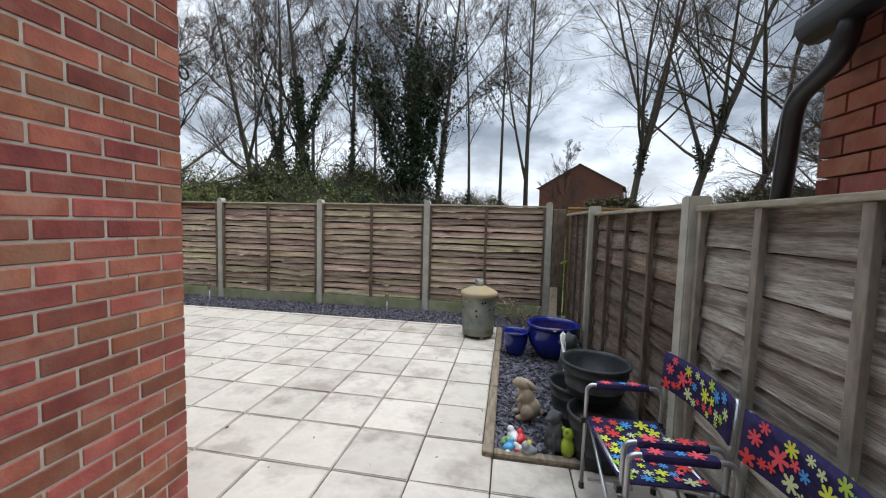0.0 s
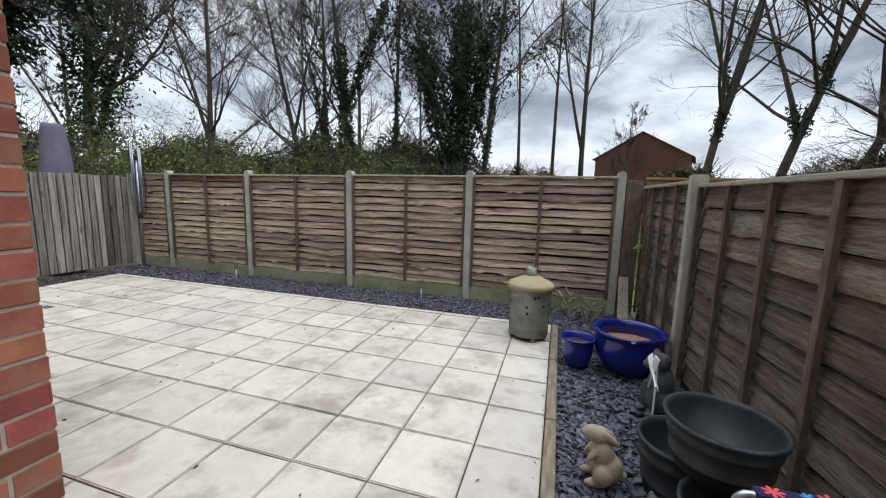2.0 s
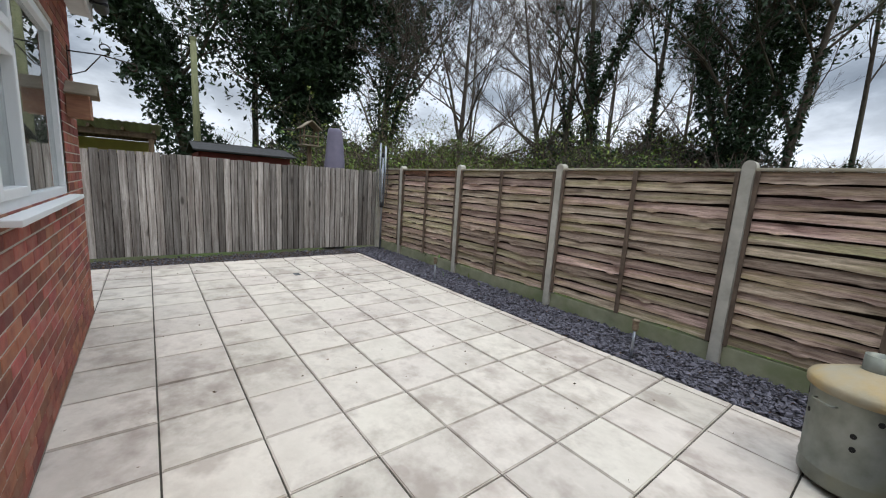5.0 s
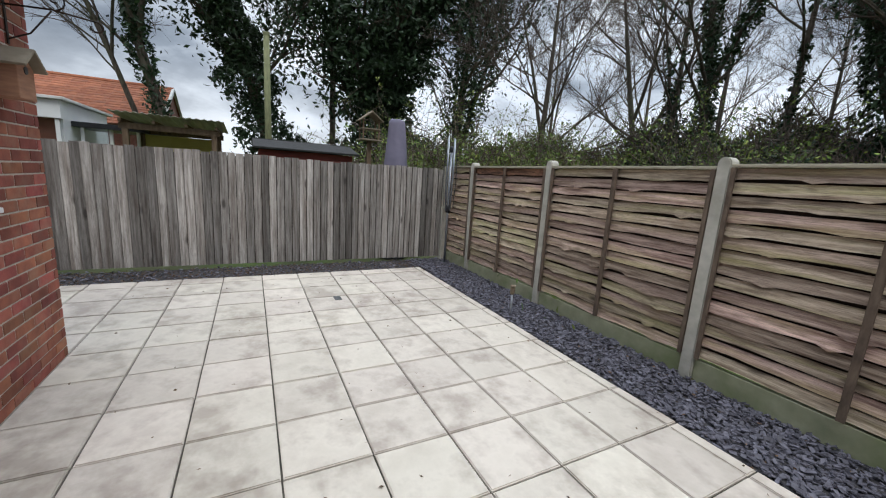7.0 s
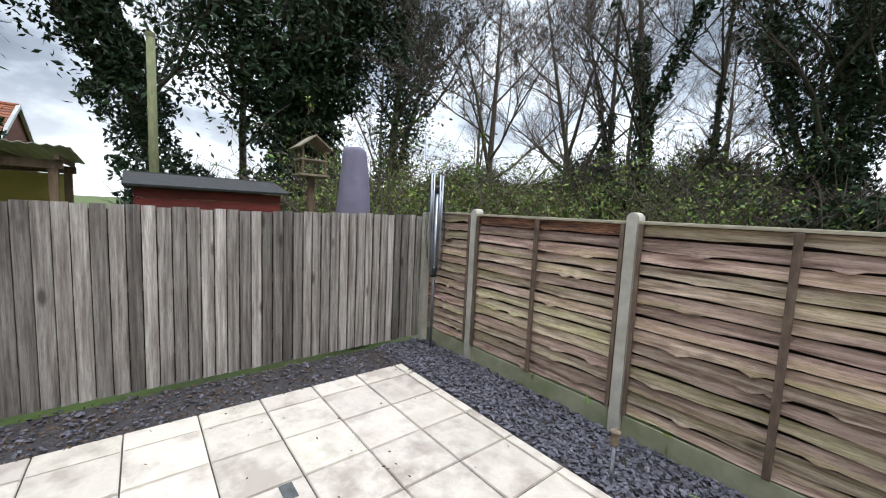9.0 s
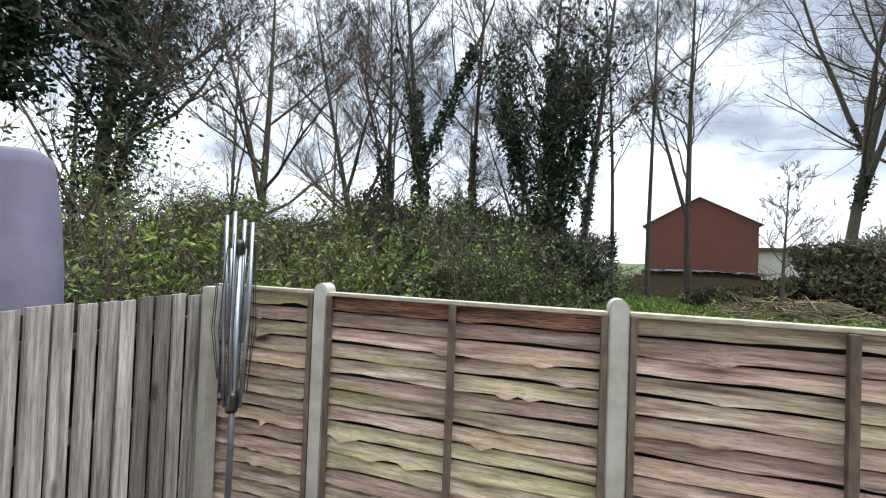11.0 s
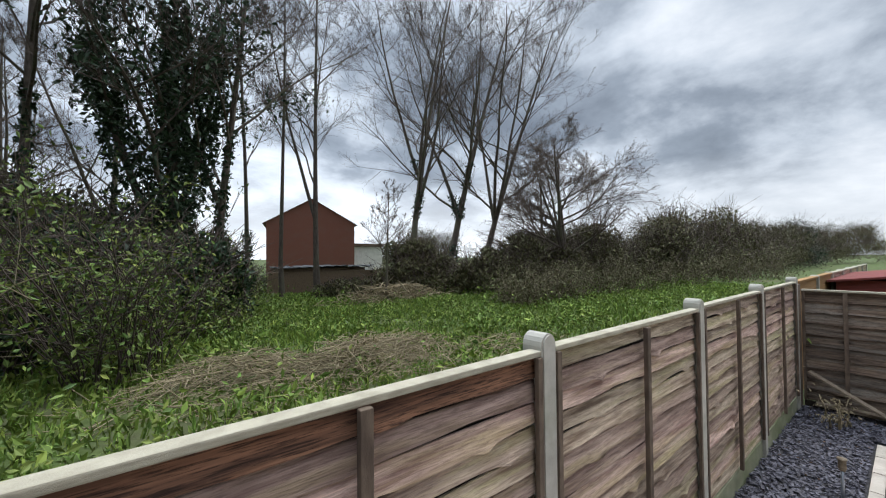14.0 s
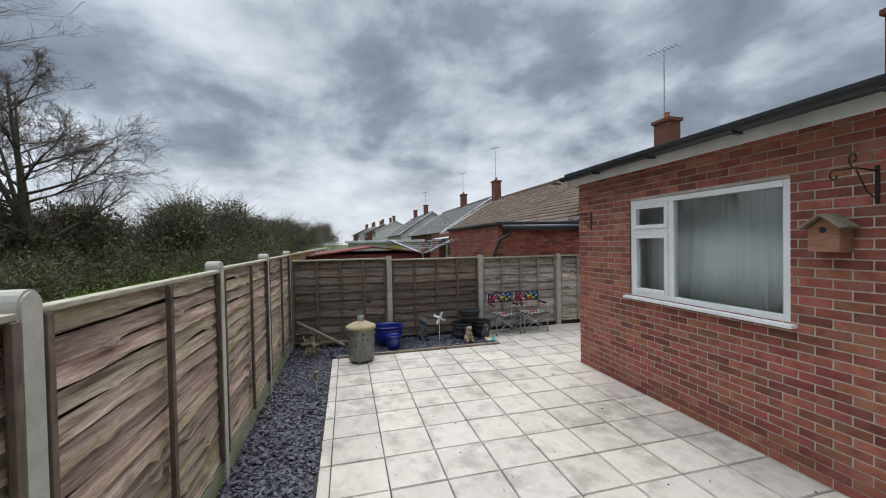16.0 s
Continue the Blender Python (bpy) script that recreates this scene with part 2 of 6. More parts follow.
def raw(name, V, F, smooth=False):
    me = bpy.data.meshes.new(name)
    me.from_pydata(np.asarray(V).tolist(), [], np.asarray(F).tolist() if isinstance(F, np.ndarray) else F)
    if smooth:
        me.shade_smooth()
    me.update()
    return me


def empty(name, x=0, y=0, z=0, rz=0):
    ob = new(name)
    ob.matrix_world = pose(x, y, z, 0, 0, rz)
    ob.empty_display_size = 0.1
    return ob


def box(bm, x0, x1, y0, y1, z0, z1, bevel=0.0, m=None):
    geo = bmesh.ops.create_cube(bm, size=1)
    vs = geo["verts"]
    for v in vs:
        v.co = Vector(((x0 + x1) / 2 + v.co.x * (x1 - x0), (y0 + y1) / 2 + v.co.y * (y1 - y0), (z0 + z1) / 2 + v.co.z * (z1 - z0)))
        if m is not None:
            v.co = m @ v.co
    if bevel:
        es = list({e for v in vs for e in v.link_edges})
        bmesh.ops.bevel(bm, geom=es, offset=bevel, segments=2, affect="EDGES", profile=0.6)
    return bm


def boxed(x0, x1, y0, y1, z0, z1, bevel=0.0):
    return box(bmesh.new(), x0, x1, y0, y1, z0, z1, bevel)


def lathe(bm, profile, n=32, m=None, cap=False):
    rings = []
    for r, z in profile:
        ring = []
        for i in range(n):
            a = 2 * math.pi * i / n
            co = Vector((r * math.cos(a), r * math.sin(a), z))
            ring.append(bm.verts.new(m @ co if m is not None else co))
        rings.append(ring)
    for p, q in zip(rings, rings[1:]):
        for i in range(n):
            bm.faces.new((p[i], p[(i + 1) % n], q[(i + 1) % n], q[i]))
    if cap:
        bm.faces.new(rings[0])
        bm.faces.new(rings[-1])
    return bm


def tube_bm(bm, pts, r, n=10, closed=False):
    """A round tube of radius r along points."""
    pts = [Vector(p) for p in pts]
    rings, side = [], None
    for i, p in enumerate(pts):
        d = (pts[min(i + 1, len(pts) - 1)] - pts[max(i - 1, 0)]).normalized()
        if side is None:
            side = d.orthogonal().normalized()
        side = (side - d * side.dot(d)).normalized()
        up = d.cross(side)
        rr = r[i] if isinstance(r, (list, tuple)) else r
        rings.append([bm.verts.new(p + (side * math.cos(2 * math.pi * k / n) + up * math.sin(2 * math.pi * k / n)) * rr) for k in range(n)])
    for a_, b_ in zip(rings, rings[1:]):
        for k in range(n):
            bm.faces.new((a_[k], a_[(k + 1) % n], b_[(k + 1) % n], b_[k]))
    bm.faces.new(rings[0][::-1])
    bm.faces.new(rings[-1])
    return bm


def arc(pts, radius=0.05, n=5):
    """Points of a polyline with rounded corners."""
    P = [Vector(p) for p in pts]
    out = [P[0]]
    for p, q, r in zip(P, P[1:], P[2:]):
        a_, b_ = (p - q), (r - q)
        k = min(radius, a_.length * 0.45, b_.length * 0.45)
        s_, e_ = q + a_.normalized() * k, q + b_.normalized() * k
        out += [s_ * (1 - t) ** 2 + q * 2 * t * (1 - t) + e_ * t * t for t in [i / n for i in range(n + 1)]]
    return out + [P[-1]]


BOXF = np.array([(0, 1, 3, 2), (4, 6, 7, 5), (0, 4, 5, 1), (2, 3, 7, 6), (0, 2, 6, 4), (1, 5, 7, 3)])
BOXV = np.array([(x, y, z) for x in (-.5, .5) for y in (-.5, .5) for z in (-.5, .5)])


def boxes_mesh(name, centres, sizes):
    """One mesh of many small boxes."""
    C, S = np.asarray(centres, float), np.asarray(sizes, float)
    V = (C[:, None, :] + BOXV[None] * S[:, None, :]).reshape(-1, 3)
    F = (BOXF[None] + 8 * np.arange(len(C))[:, None, None]).reshape(-1, 4)
    return raw(name, V, F)


# ---------------------------------------------------------------- ground
def build_ground():
    u = np.linspace(-1, 1, 150)
    g = np.sign(u) * (np.abs(u) ** 3 * 900 + np.abs(u) * 30)
    X, Y = np.meshgrid(g - 3, g + 12, indexing="ij")
    Z = np.full_like(X, -0.07)
    n = len(u)
    for i in range(n):
        for j in range(n):
            x, y = X[i, j], Y[i, j]
            if y > 6.6 and abs(x) < 120 and y < 120:
                Z[i, j] += 0.16 * noise.noise((x * 0.35, y * 0.35, 0)) + 0.05
    V = np.stack([X, Y, Z], -1).reshape(-1, 3)
    k = np.arange(n * n).reshape(n, n)
    F = np.stack([k[:-1, :-1], k[1:, :-1], k[1:, 1:], k[:-1, 1:]], -1).reshape(-1, 4)
    tagged(obj("ground", raw("ground", V, F, True), M_GROUND), "rough meadow ground with grass and bare earth", "ground", kind="structure")


build_ground()

# ---------------------------------------------------------------- paving
PX, PY, SX, SY = 0.458, 0.458, -0.104, 5.374
WALL_X0, WALL_X1, WALL_Y = -5.18, -1.53, 1.715      # the bungalow's rear wall
RIGHT_X, BACK_Y, LEFT_X = 0.835, 6.245, -7.90        # the three fences


def slab_spots():
    """Centre and size of each slab; those along the edges are cut."""
    for i in range(-3, 16):
        for j in range(-1, 18):
            x1, y1 = SX - i * PX, SY - j * PY
            x0, y0 = x1 - PX, y1 - PY
            if i < 0:
                x1, y1 = min(x1, 0.95), min(y1, 2.475)
            else:
                x1, y1 = (min(x1, -0.172) if y1 > 2.5 and y0 > 2.3 else x1), min(y1, 5.374)
                x0 = max(x0, -7.235)
            if j == -1 and i >= 0:
                y0, y1 = 5.374, 5.474      # the narrow cut strip along the chippings
            if x1 - x0 < 0.06 or y1 - y0 < 0.06:
                continue
            cx, cy = (x0 + x1) / 2, (y0 + y1) / 2
            if cy < WALL_Y - 0.12 and WALL_X0 + 0.05 < cx < WALL_X1 - 0.1:
                continue
            yield cx, cy, x1 - x0 - 0.010, y1 - y0 - 0.010


# ---------------------------------------------------------------- fences
def lap_board(length, depth, seed, along="x", wave=0.016, lean=0.007):
    """A waney-edged board: thin at its top, its lower edge uneven, with a knot's bulge here and there."""
    rnd = random.Random(seed)
    n = 26
    knots = [(rnd.uniform(0.05, 0.95), rnd.uniform(0.010, 0.030), rnd.uniform(0.010, 0.028)) for _ in range(rnd.choice((0, 1, 1, 2, 3)))]
    V, F = [], []
    for i in range(n + 1):
        t = i / n
        u = (t - 0.5) * length
        low = wave * noise.noise((t * 3.2, seed * 7.3, 0)) * 1.6 + 0.4 * wave * noise.noise((t * 11, seed * 3.1, 5))
        out = 0.004 * noise.noise((t * 4, seed * 1.7, 9))
        for k, a_, w in knots:
            g = math.exp(-((t - k) / w) ** 2)
            low -= a_ * g * 0.9
            out += a_ * g * 0.7
        for o, z in ((0.0, depth / 2), (0.008, depth / 2), (0.020 + lean + out, -depth / 2 + low), (0.006 + lean + out, -depth / 2 + low - 0.001)):
            V.append((u, -o, z) if along == "x" else (-o, u, z))
    for i in range(n):
        for k in range(4):
            F.append((4 * i + k, 4 * i + (k + 1) % 4, 4 * i + 4 + (k + 1) % 4, 4 * i + 4 + k))
    F += [(3, 2, 1, 0), tuple(4 * n + k for k in range(4))]
    return raw("board", V, F)


def concrete_post(name, x, y, top, w=0.10, d=0.115, round_top=True, along="x"):
    bm = bmesh.new()
    hw, hd = (w / 2, d / 2) if along == "x" else (d / 2, w / 2)
    n = 8 if round_top else 1
    prof = [(-1.0, -0.25), (1.0, -0.25)]
    if round_top:
        prof += [(math.cos(math.pi * i / n), top - 0.055 + 0.055 * math.sin(math.pi * i / n)) for i in range(n + 1)]
    else:
        prof += [(1.0, top), (-1.0, top)]
    f, g = [], []
    for p, z in prof:
        if along == "x":
            f.append(bm.verts.new((p * hw, -hd, z)))
            g.append(bm.verts.new((p * hw, hd, z)))
        else:
            f.append(bm.verts.new((-hw, p * hd, z)))
            g.append(bm.verts.new((hw, p * hd, z)))
    bm.faces.new(f)
    bm.faces.new(g[::-1])
    for i in range(len(f)):
        j = (i + 1) % len(f)
        bm.faces.new((f[j], f[i], g[i], g[j]))
    bmesh.ops.recalc_face_normals(bm, faces=bm.faces)
    bmesh.ops.bevel(bm, geom=[e for e in bm.edges if e.calc_face_angle(0) > 0.8], offset=0.008, segments=2, affect="EDGES")
    ob = part(name, bm, M_CONC)
    ob.location = (x, y, 0)
    return ob


BACK_POSTS = [-6.95, -5.165, -3.245, -1.375, 0.54]
BACK_TOP = [1.765, 1.78, 1.785, 1.80, 1.80]
rear_fence = tagged(empty("rear_fence"), "rear fence of concrete posts, gravel boards and weathered waney lap panels", "fence")
for px, pt in zip(BACK_POSTS, BACK_TOP):
    concrete_post("post", px, BACK_Y, pt).parent = rear_fence


def back_panel(x0, x1, z0, z1, seed, battens=1, dark_top=False):
    L_ = x1 - x0
    p = part("panel", boxed(-L_ / 2, L_ / 2, -0.052, 0.010, z1 - 0.018, z1 + 0.006, 0.005), M_CAP, rear_fence, "weathered waney lap panel, brown and greenish, boards warped, with a pale capping strip")
    p.location = ((x0 + x1) / 2, BACK_Y, 0)
    n = 15
    step = (z1 - z0 - 0.02) / n
    for i in range(n):
        me = lap_board(L_ - 0.006, step - 0.018, seed * 50 + i)
        b_ = obj("board", me, M_WOOD_TOP if dark_top and i == n - 1 else M_WOOD_B, p)
        b_.location = (0, -0.002 + 0.0005 * (i % 3), z0 + step * (i + 0.5) + 0.006)
    # sheet added behind the laps, its dark colour painting the shade in the slots
    part("backing", boxed(-L_ / 2 + 0.004, L_ / 2 - 0.004, 0.014, 0.022, z0 + 0.004, z1 - 0.02), M_GAP_SHADE, p, "added near-black sheet that paints the shade between the laps")
    for k in range(battens):
        u = -L_ / 2 + L_ * (k + 1) / (battens + 1)
        part("batten", boxed(u - 0.021, u + 0.021, -0.074, -0.046, z0 + 0.01, z1 - 0.02, 0.004), M_BATTEN, p)
    for u in (-L_ / 2 + 0.018, L_ / 2 - 0.018):
        part("edge_batten", boxed(u - 0.016, u + 0.016, -0.062, -0.038, z0 + 0.01, z1 - 0.02, 0.004), M_BATTEN, p)
    part("gravel_board", boxed(x0, x1, BACK_Y - 0.03, BACK_Y + 0.02, -0.2, z0 - 0.006, 0.006), M_GBOARD, rear_fence, "mossy green concrete gravel board")
    return p


corner_board = part("corner_post", boxed(0.60, 0.782, 6.19, 6.27, -0.2, 1.69, 0.006), M_BATTEN, rear_fence, "weathered timber corner post")
back_panel(-7.82, BACK_POSTS[0] - 0.052, 0.17, 1.71, 1, 0)
for k in range(4):
    back_panel(BACK_POSTS[k] + 0.052, BACK_POSTS[k + 1] - 0.052, (0.17, 0.16, 0.165, 0.17)[k], (1.705, 1.71, 1.725, 1.73)[k], k + 2, 1, k == 0)

RIGHT_POSTS = [(4.40, 1.655), (2.46, 1.62), (0.54, 1.60), (-1.40, 1.57), (-3.3, 1.57)]


def side_line(y):
    """The side fence's x at y: straight from the rear corner to its first post, then bending outwards."""
    return RIGHT_X + max(0.0, 4.40 - y) * 0.058 if y > 0.5 else RIGHT_X + 0.226



side_fence = tagged(empty("side_fence"), "side fence of concrete posts and damp dark brown lap panels", "fence")
for py, pt in RIGHT_POSTS:
    concrete_post("post", side_line(py) - 0.015, py, pt, 0.10, 0.11, False, "y").parent = side_fence


def right_panel(y0, y1, z0, z1, seed, mt_batten, n=10, mt_board=None):
    L_ = y1 - y0
    p = part("panel", boxed(-0.047, 0.047, -L_ / 2, L_ / 2, z1 - 0.028, z1, 0.006), M_CAP, side_fence, "dark brown lap panel with upright battens under a pale worn capping rail")
    p.location = ((side_line(y0) + side_line(y1)) / 2, (y0 + y1) / 2, 0)
    p.rotation_euler = (0, 0, -math.atan2(side_line(y1) - side_line(y0), L_))
    # board added to close the gap below the panel, in the gaps' shade colour
    part("gravel_board", boxed(0.0, 0.045, -L_ / 2, L_ / 2, -0.2, z0 - 0.004, 0.005), M_GAP_SHADE, p, "dark board added to close the gap at the fence's foot")
    step = (z1 - z0 - 0.03) / n
    for i in range(n):
        b_ = obj("board", lap_board(L_ - 0.006, step - 0.006, seed * 50 + i, "y", 0.007, 0.009), mt_board or M_WOOD_R, p)
        b_.location = (0.03, 0, z0 + step * (i + 0.5) + 0.006)
    # an added sheet here too, coloured as the shade between the laps
    part("backing", boxed(0.044, 0.052, -L_ / 2 + 0.004, L_ / 2 - 0.004, z0 + 0.004, z1 - 0.03), M_GAP_SHADE, p, "added near-black sheet that paints the shade between the laps")
    for k in range(3):
        u = -L_ / 2 + L_ * (k + 1) / 4
        part("batten", boxed(-0.040, -0.010, u - 0.021, u + 0.021, z0 + 0.01, z1 - 0.03, 0.004), mt_batten, p)
    for u in (-L_ / 2 + 0.018, L_ / 2 - 0.018):
        part("edge_batten", boxed(-0.038, -0.008, u - 0.016, u + 0.016, z0 + 0.01, z1 - 0.03, 0.004), mt_batten, p)
    return p


M_WOOD_R2 = material("bleached_grey_lap_wood", (0.70, 0.66, 0.58), (0.30, 0.25, 0.20), 2.2, 0.85, 0.9, (9, 1.1, 16), 0.28, (0.12, 0.085, 0.06), 0.8, 1.3, fine=9, streak=0.5, knots=1.6)
M_BATTEN_PALE = material("grey_batten", (0.34, 0.30, 0.25), (0.20, 0.17, 0.135), 4, 0.85, 0.4, (6, 6, 2), 0.15)
right_panel(4.46, 6.188, 0.05, 1.62, 11, M_BATTEN)
right_panel(2.52, 4.34, 0.05, 1.585, 12, M_BATTEN)
right_panel(0.60, 2.40, 0.05, 1.565, 13, M_BATTEN_PALE, 8, M_WOOD_R2)
right_panel(-1.34, 0.48, 0.05, 1.565, 14, M_BATTEN_PALE, 8, M_WOOD_R2)
right_panel(-3.24, -1.46, 0.05, 1.555, 15, M_BATTEN_PALE, 8, M_WOOD_R2)


def left_fence():
    p = empty("closeboard_fence", LEFT_X, 3.0, 0)
    rnd = random.Random(5)
    y, i = -3.2, 0
    while y < 6.14:
        w = rnd.uniform(0.098, 0.112)
        top = 1.645 + rnd.uniform(-0.012, 0.012) + 0.02 * noise.noise((y * 0.6, 2, 0))
        lean = rnd.uniform(-0.012, 0.012)
        V = [(0.010, 0.009, 0), (0.030, 0.009, 0), (0.010, w, 0), (-0.006, w, 0)]
        V = [(a_, b_ + y - 3.0, 0.03) for a_, b_, c_ in V] + [(a_ + lean, b_ + y - 3.0, top) for a_, b_, c_ in V]
        F = [(0, 1, 5, 4), (1, 2, 6, 5), (2, 3, 7, 6), (3, 0, 4, 7), (4, 5, 6, 7), (3, 2, 1, 0)]
        obj("board", raw("board", V, F), M_WOOD_L, p)
        y += w
        i += 1
    for z in (0.35, 0.95, 1.45):
        part("rail", boxed(-0.05, -0.002, -6.2, 3.15, z - 0.04, z + 0.04, 0.005), M_BATTEN, p)
    # added sheet: stops light from behind, shade of the gaps in its colour
    part("backing", boxed(-0.066, -0.056, -6.2, 3.18, 0.02, 1.61), M_GAP_SHADE, p, "added near-black sheet that paints the shade between the boards")
    tagged(p, "grey weathered feather-edge closeboard fence, damp and mossy at its foot", "fence")


left_fence()


# ---------------------------------------------------------------- the bungalow's rear
def wall_bricks(parent, along, origin, length, courses, face, holes=(), start=0, keep=lambda u, z: True, stuff_mt=M_BRICK, limit=300):
    """Stretcher-bond brickwork: single bricks where keep() says so, one joined rest elsewhere."""
    L_, H_, J = 0.215, 0.065, 0.010
    singles, rest = [], []
    for c in range(courses):
        z = c * 0.075 + H_ / 2 + J / 2
        u = -0.1125 if (c + start) % 2 else 0.0
        while u < length - 0.004:
            a_, b_ = max(u, 0.0), min(u + L_, length)
            u += L_ + J
            spans = [(a_, b_)]
            for h0, h1, hz0, hz1 in holes:
                if hz0 < z < hz1:
                    spans = [s_ for p_, q_ in spans for s_ in ((p_, min(q_, h0)), (max(p_, h1), q_))]
            for p_, q_ in spans:
                if q_ - p_ > 0.025:
                    (singles if keep((p_ + q_) / 2, z) and q_ - p_ > 0.2 and len(singles) < limit else rest).append(((p_ + q_) / 2, z, q_ - p_))
    return singles, rest


def brick_mesh(along):
    bm = bmesh.new()
    box(bm, *((-0.1075, 0.1075, -0.03, 0.03) if along == "x" else (-0.03, 0.03, -0.1075, 0.1075)), -0.0325, 0.0325)
    bmesh.ops.bevel(bm, geom=list(bm.edges), offset=0.004, segments=1, affect="EDGES")
    me = bpy.data.meshes.new("brick")
    bm.to_mesh(me)
    bm.free()
    me.materials.append(M_BRICK)
    return me


WIN = (-4.40, -2.61, 1.185, 2.375)   # window opening: x0, x1, z0, z1


def wall_block(bm, x0, x1, y0, y1, z0, z1):
    return box(bm, x0, x1, y0, y1, z0, z1)


def build_house():
    y1 = WALL_Y - 0.0045
    bm = bmesh.new()
    wall_block(bm, WALL_X0 + 0.0045, WIN[0], y1 - 0.25, y1, -0.1, 2.77)
    wall_block(bm, WIN[1], WALL_X1 - 0.0045, y1 - 0.25, y1, -0.1, 2.77)
    wall_block(bm, WIN[0], WIN[1], y1 - 0.25, y1, -0.1, WIN[2])
    wall_block(bm, WIN[0], WIN[1], y1 - 0.25, y1, WIN[3], 2.77)
    tagged(part("wall_rear", bm, M_MORTAR), "red brick rear wall of a bungalow with a wide window", "wall", kind="structure")
    tagged(part("wall_side", boxed(WALL_X1 - 0.26, WALL_X1 - 0.0045, -9.0, y1 - 0.252, -0.1, 2.77), M_MORTAR), "red brick side wall of the bungalow", "wall", kind="structure")
    tagged(part("wall_far_side", boxed(WALL_X0 + 0.01, WALL_X0 + 0.26, -9.0, y1 - 0.252, -0.1, 2.77), M_MORTAR), "red brick side wall of the bungalow", "wall", kind="structure")
    tagged(part("wall_back_inside", boxed(WALL_X0 + 0.27, WALL_X1 - 0.27, -9.0, -8.8, -0.1, 2.77), M_MORTAR), "plain inner wall of the bungalow", "wall", kind="structure")
    tagged(part("floor", boxed(WALL_X0 + 0.27, WALL_X1 - 0.27, -8.8, y1 - 0.26, -0.04, 0.05), M_MORTAR), "plain floor inside the bungalow", "floor", kind="structure")
    tagged(part("ceiling", boxed(WALL_X0 + 0.27, WALL_X1 - 0.27, -8.8, y1 - 0.26, 2.5, 2.6), M_UPVC), "plain white ceiling inside the bungalow", "ceiling", kind="structure")


build_house()


# ---------------------------------------------------------------- trees
class Wood:
    """Collects tapered tubes into one mesh."""

    def __init__(self):
        self.v, self.f = [], []

    def tube(self, pts, radii, n):
        base, k = len(self.v), len(pts)
        cs = [(math.cos(2 * math.pi * i / n), math.sin(2 * math.pi * i / n)) for i in range(n)]
        d = (pts[-1] - pts[0])
        d = d.normalized() if d.length > 1e-6 else Vector((0, 0, 1))
        s_ = d.orthogonal().normalized()
        u = d.cross(s_)
        for p, r in zip(pts, radii):
            for c, s in cs:
                self.v.append((p.x + (s_.x * c + u.x * s) * r, p.y + (s_.y * c + u.y * s) * r, p.z + (s_.z * c + u.z * s) * r))
        for i in range(k - 1):
            for j in range(n):
                a_, b_ = base + i * n + j, base + i * n + (j + 1) % n
                self.f.append((a_, b_, b_ + n, a_ + n))

    def mesh(self, name):
        return raw(name, self.v, self.f, True)


def leaves_mesh(name, pts, size, seed, flat=0.0):
    """One small bent leaf at each point."""
    rs = np.random.RandomState(seed)
    P = np.asarray(pts, float)
    n = len(P)
    a_ = rs.normal(size=(n, 3))
    a_[:, 2] *= 1 - flat
    a_ /= np.linalg.norm(a_, axis=1, keepdims=True) + 1e-9
    b_ = rs.normal(size=(n, 3))
    b_ -= a_ * (a_ * b_).sum(1, keepdims=True)
    b_ /= np.linalg.norm(b_, axis=1, keepdims=True) + 1e-9
    s = size * rs.uniform(0.55, 1.35, (n, 1))
    nrm = np.cross(a_, b_)
    V = np.stack([P - a_ * s, P + b_ * s * 0.45 + nrm * s * 0.15, P + a_ * s, P - b_ * s * 0.45 + nrm * s * 0.15], 1).reshape(-1, 3)
    F = np.arange(4 * n).reshape(n, 4)
    return raw(name, V, F)


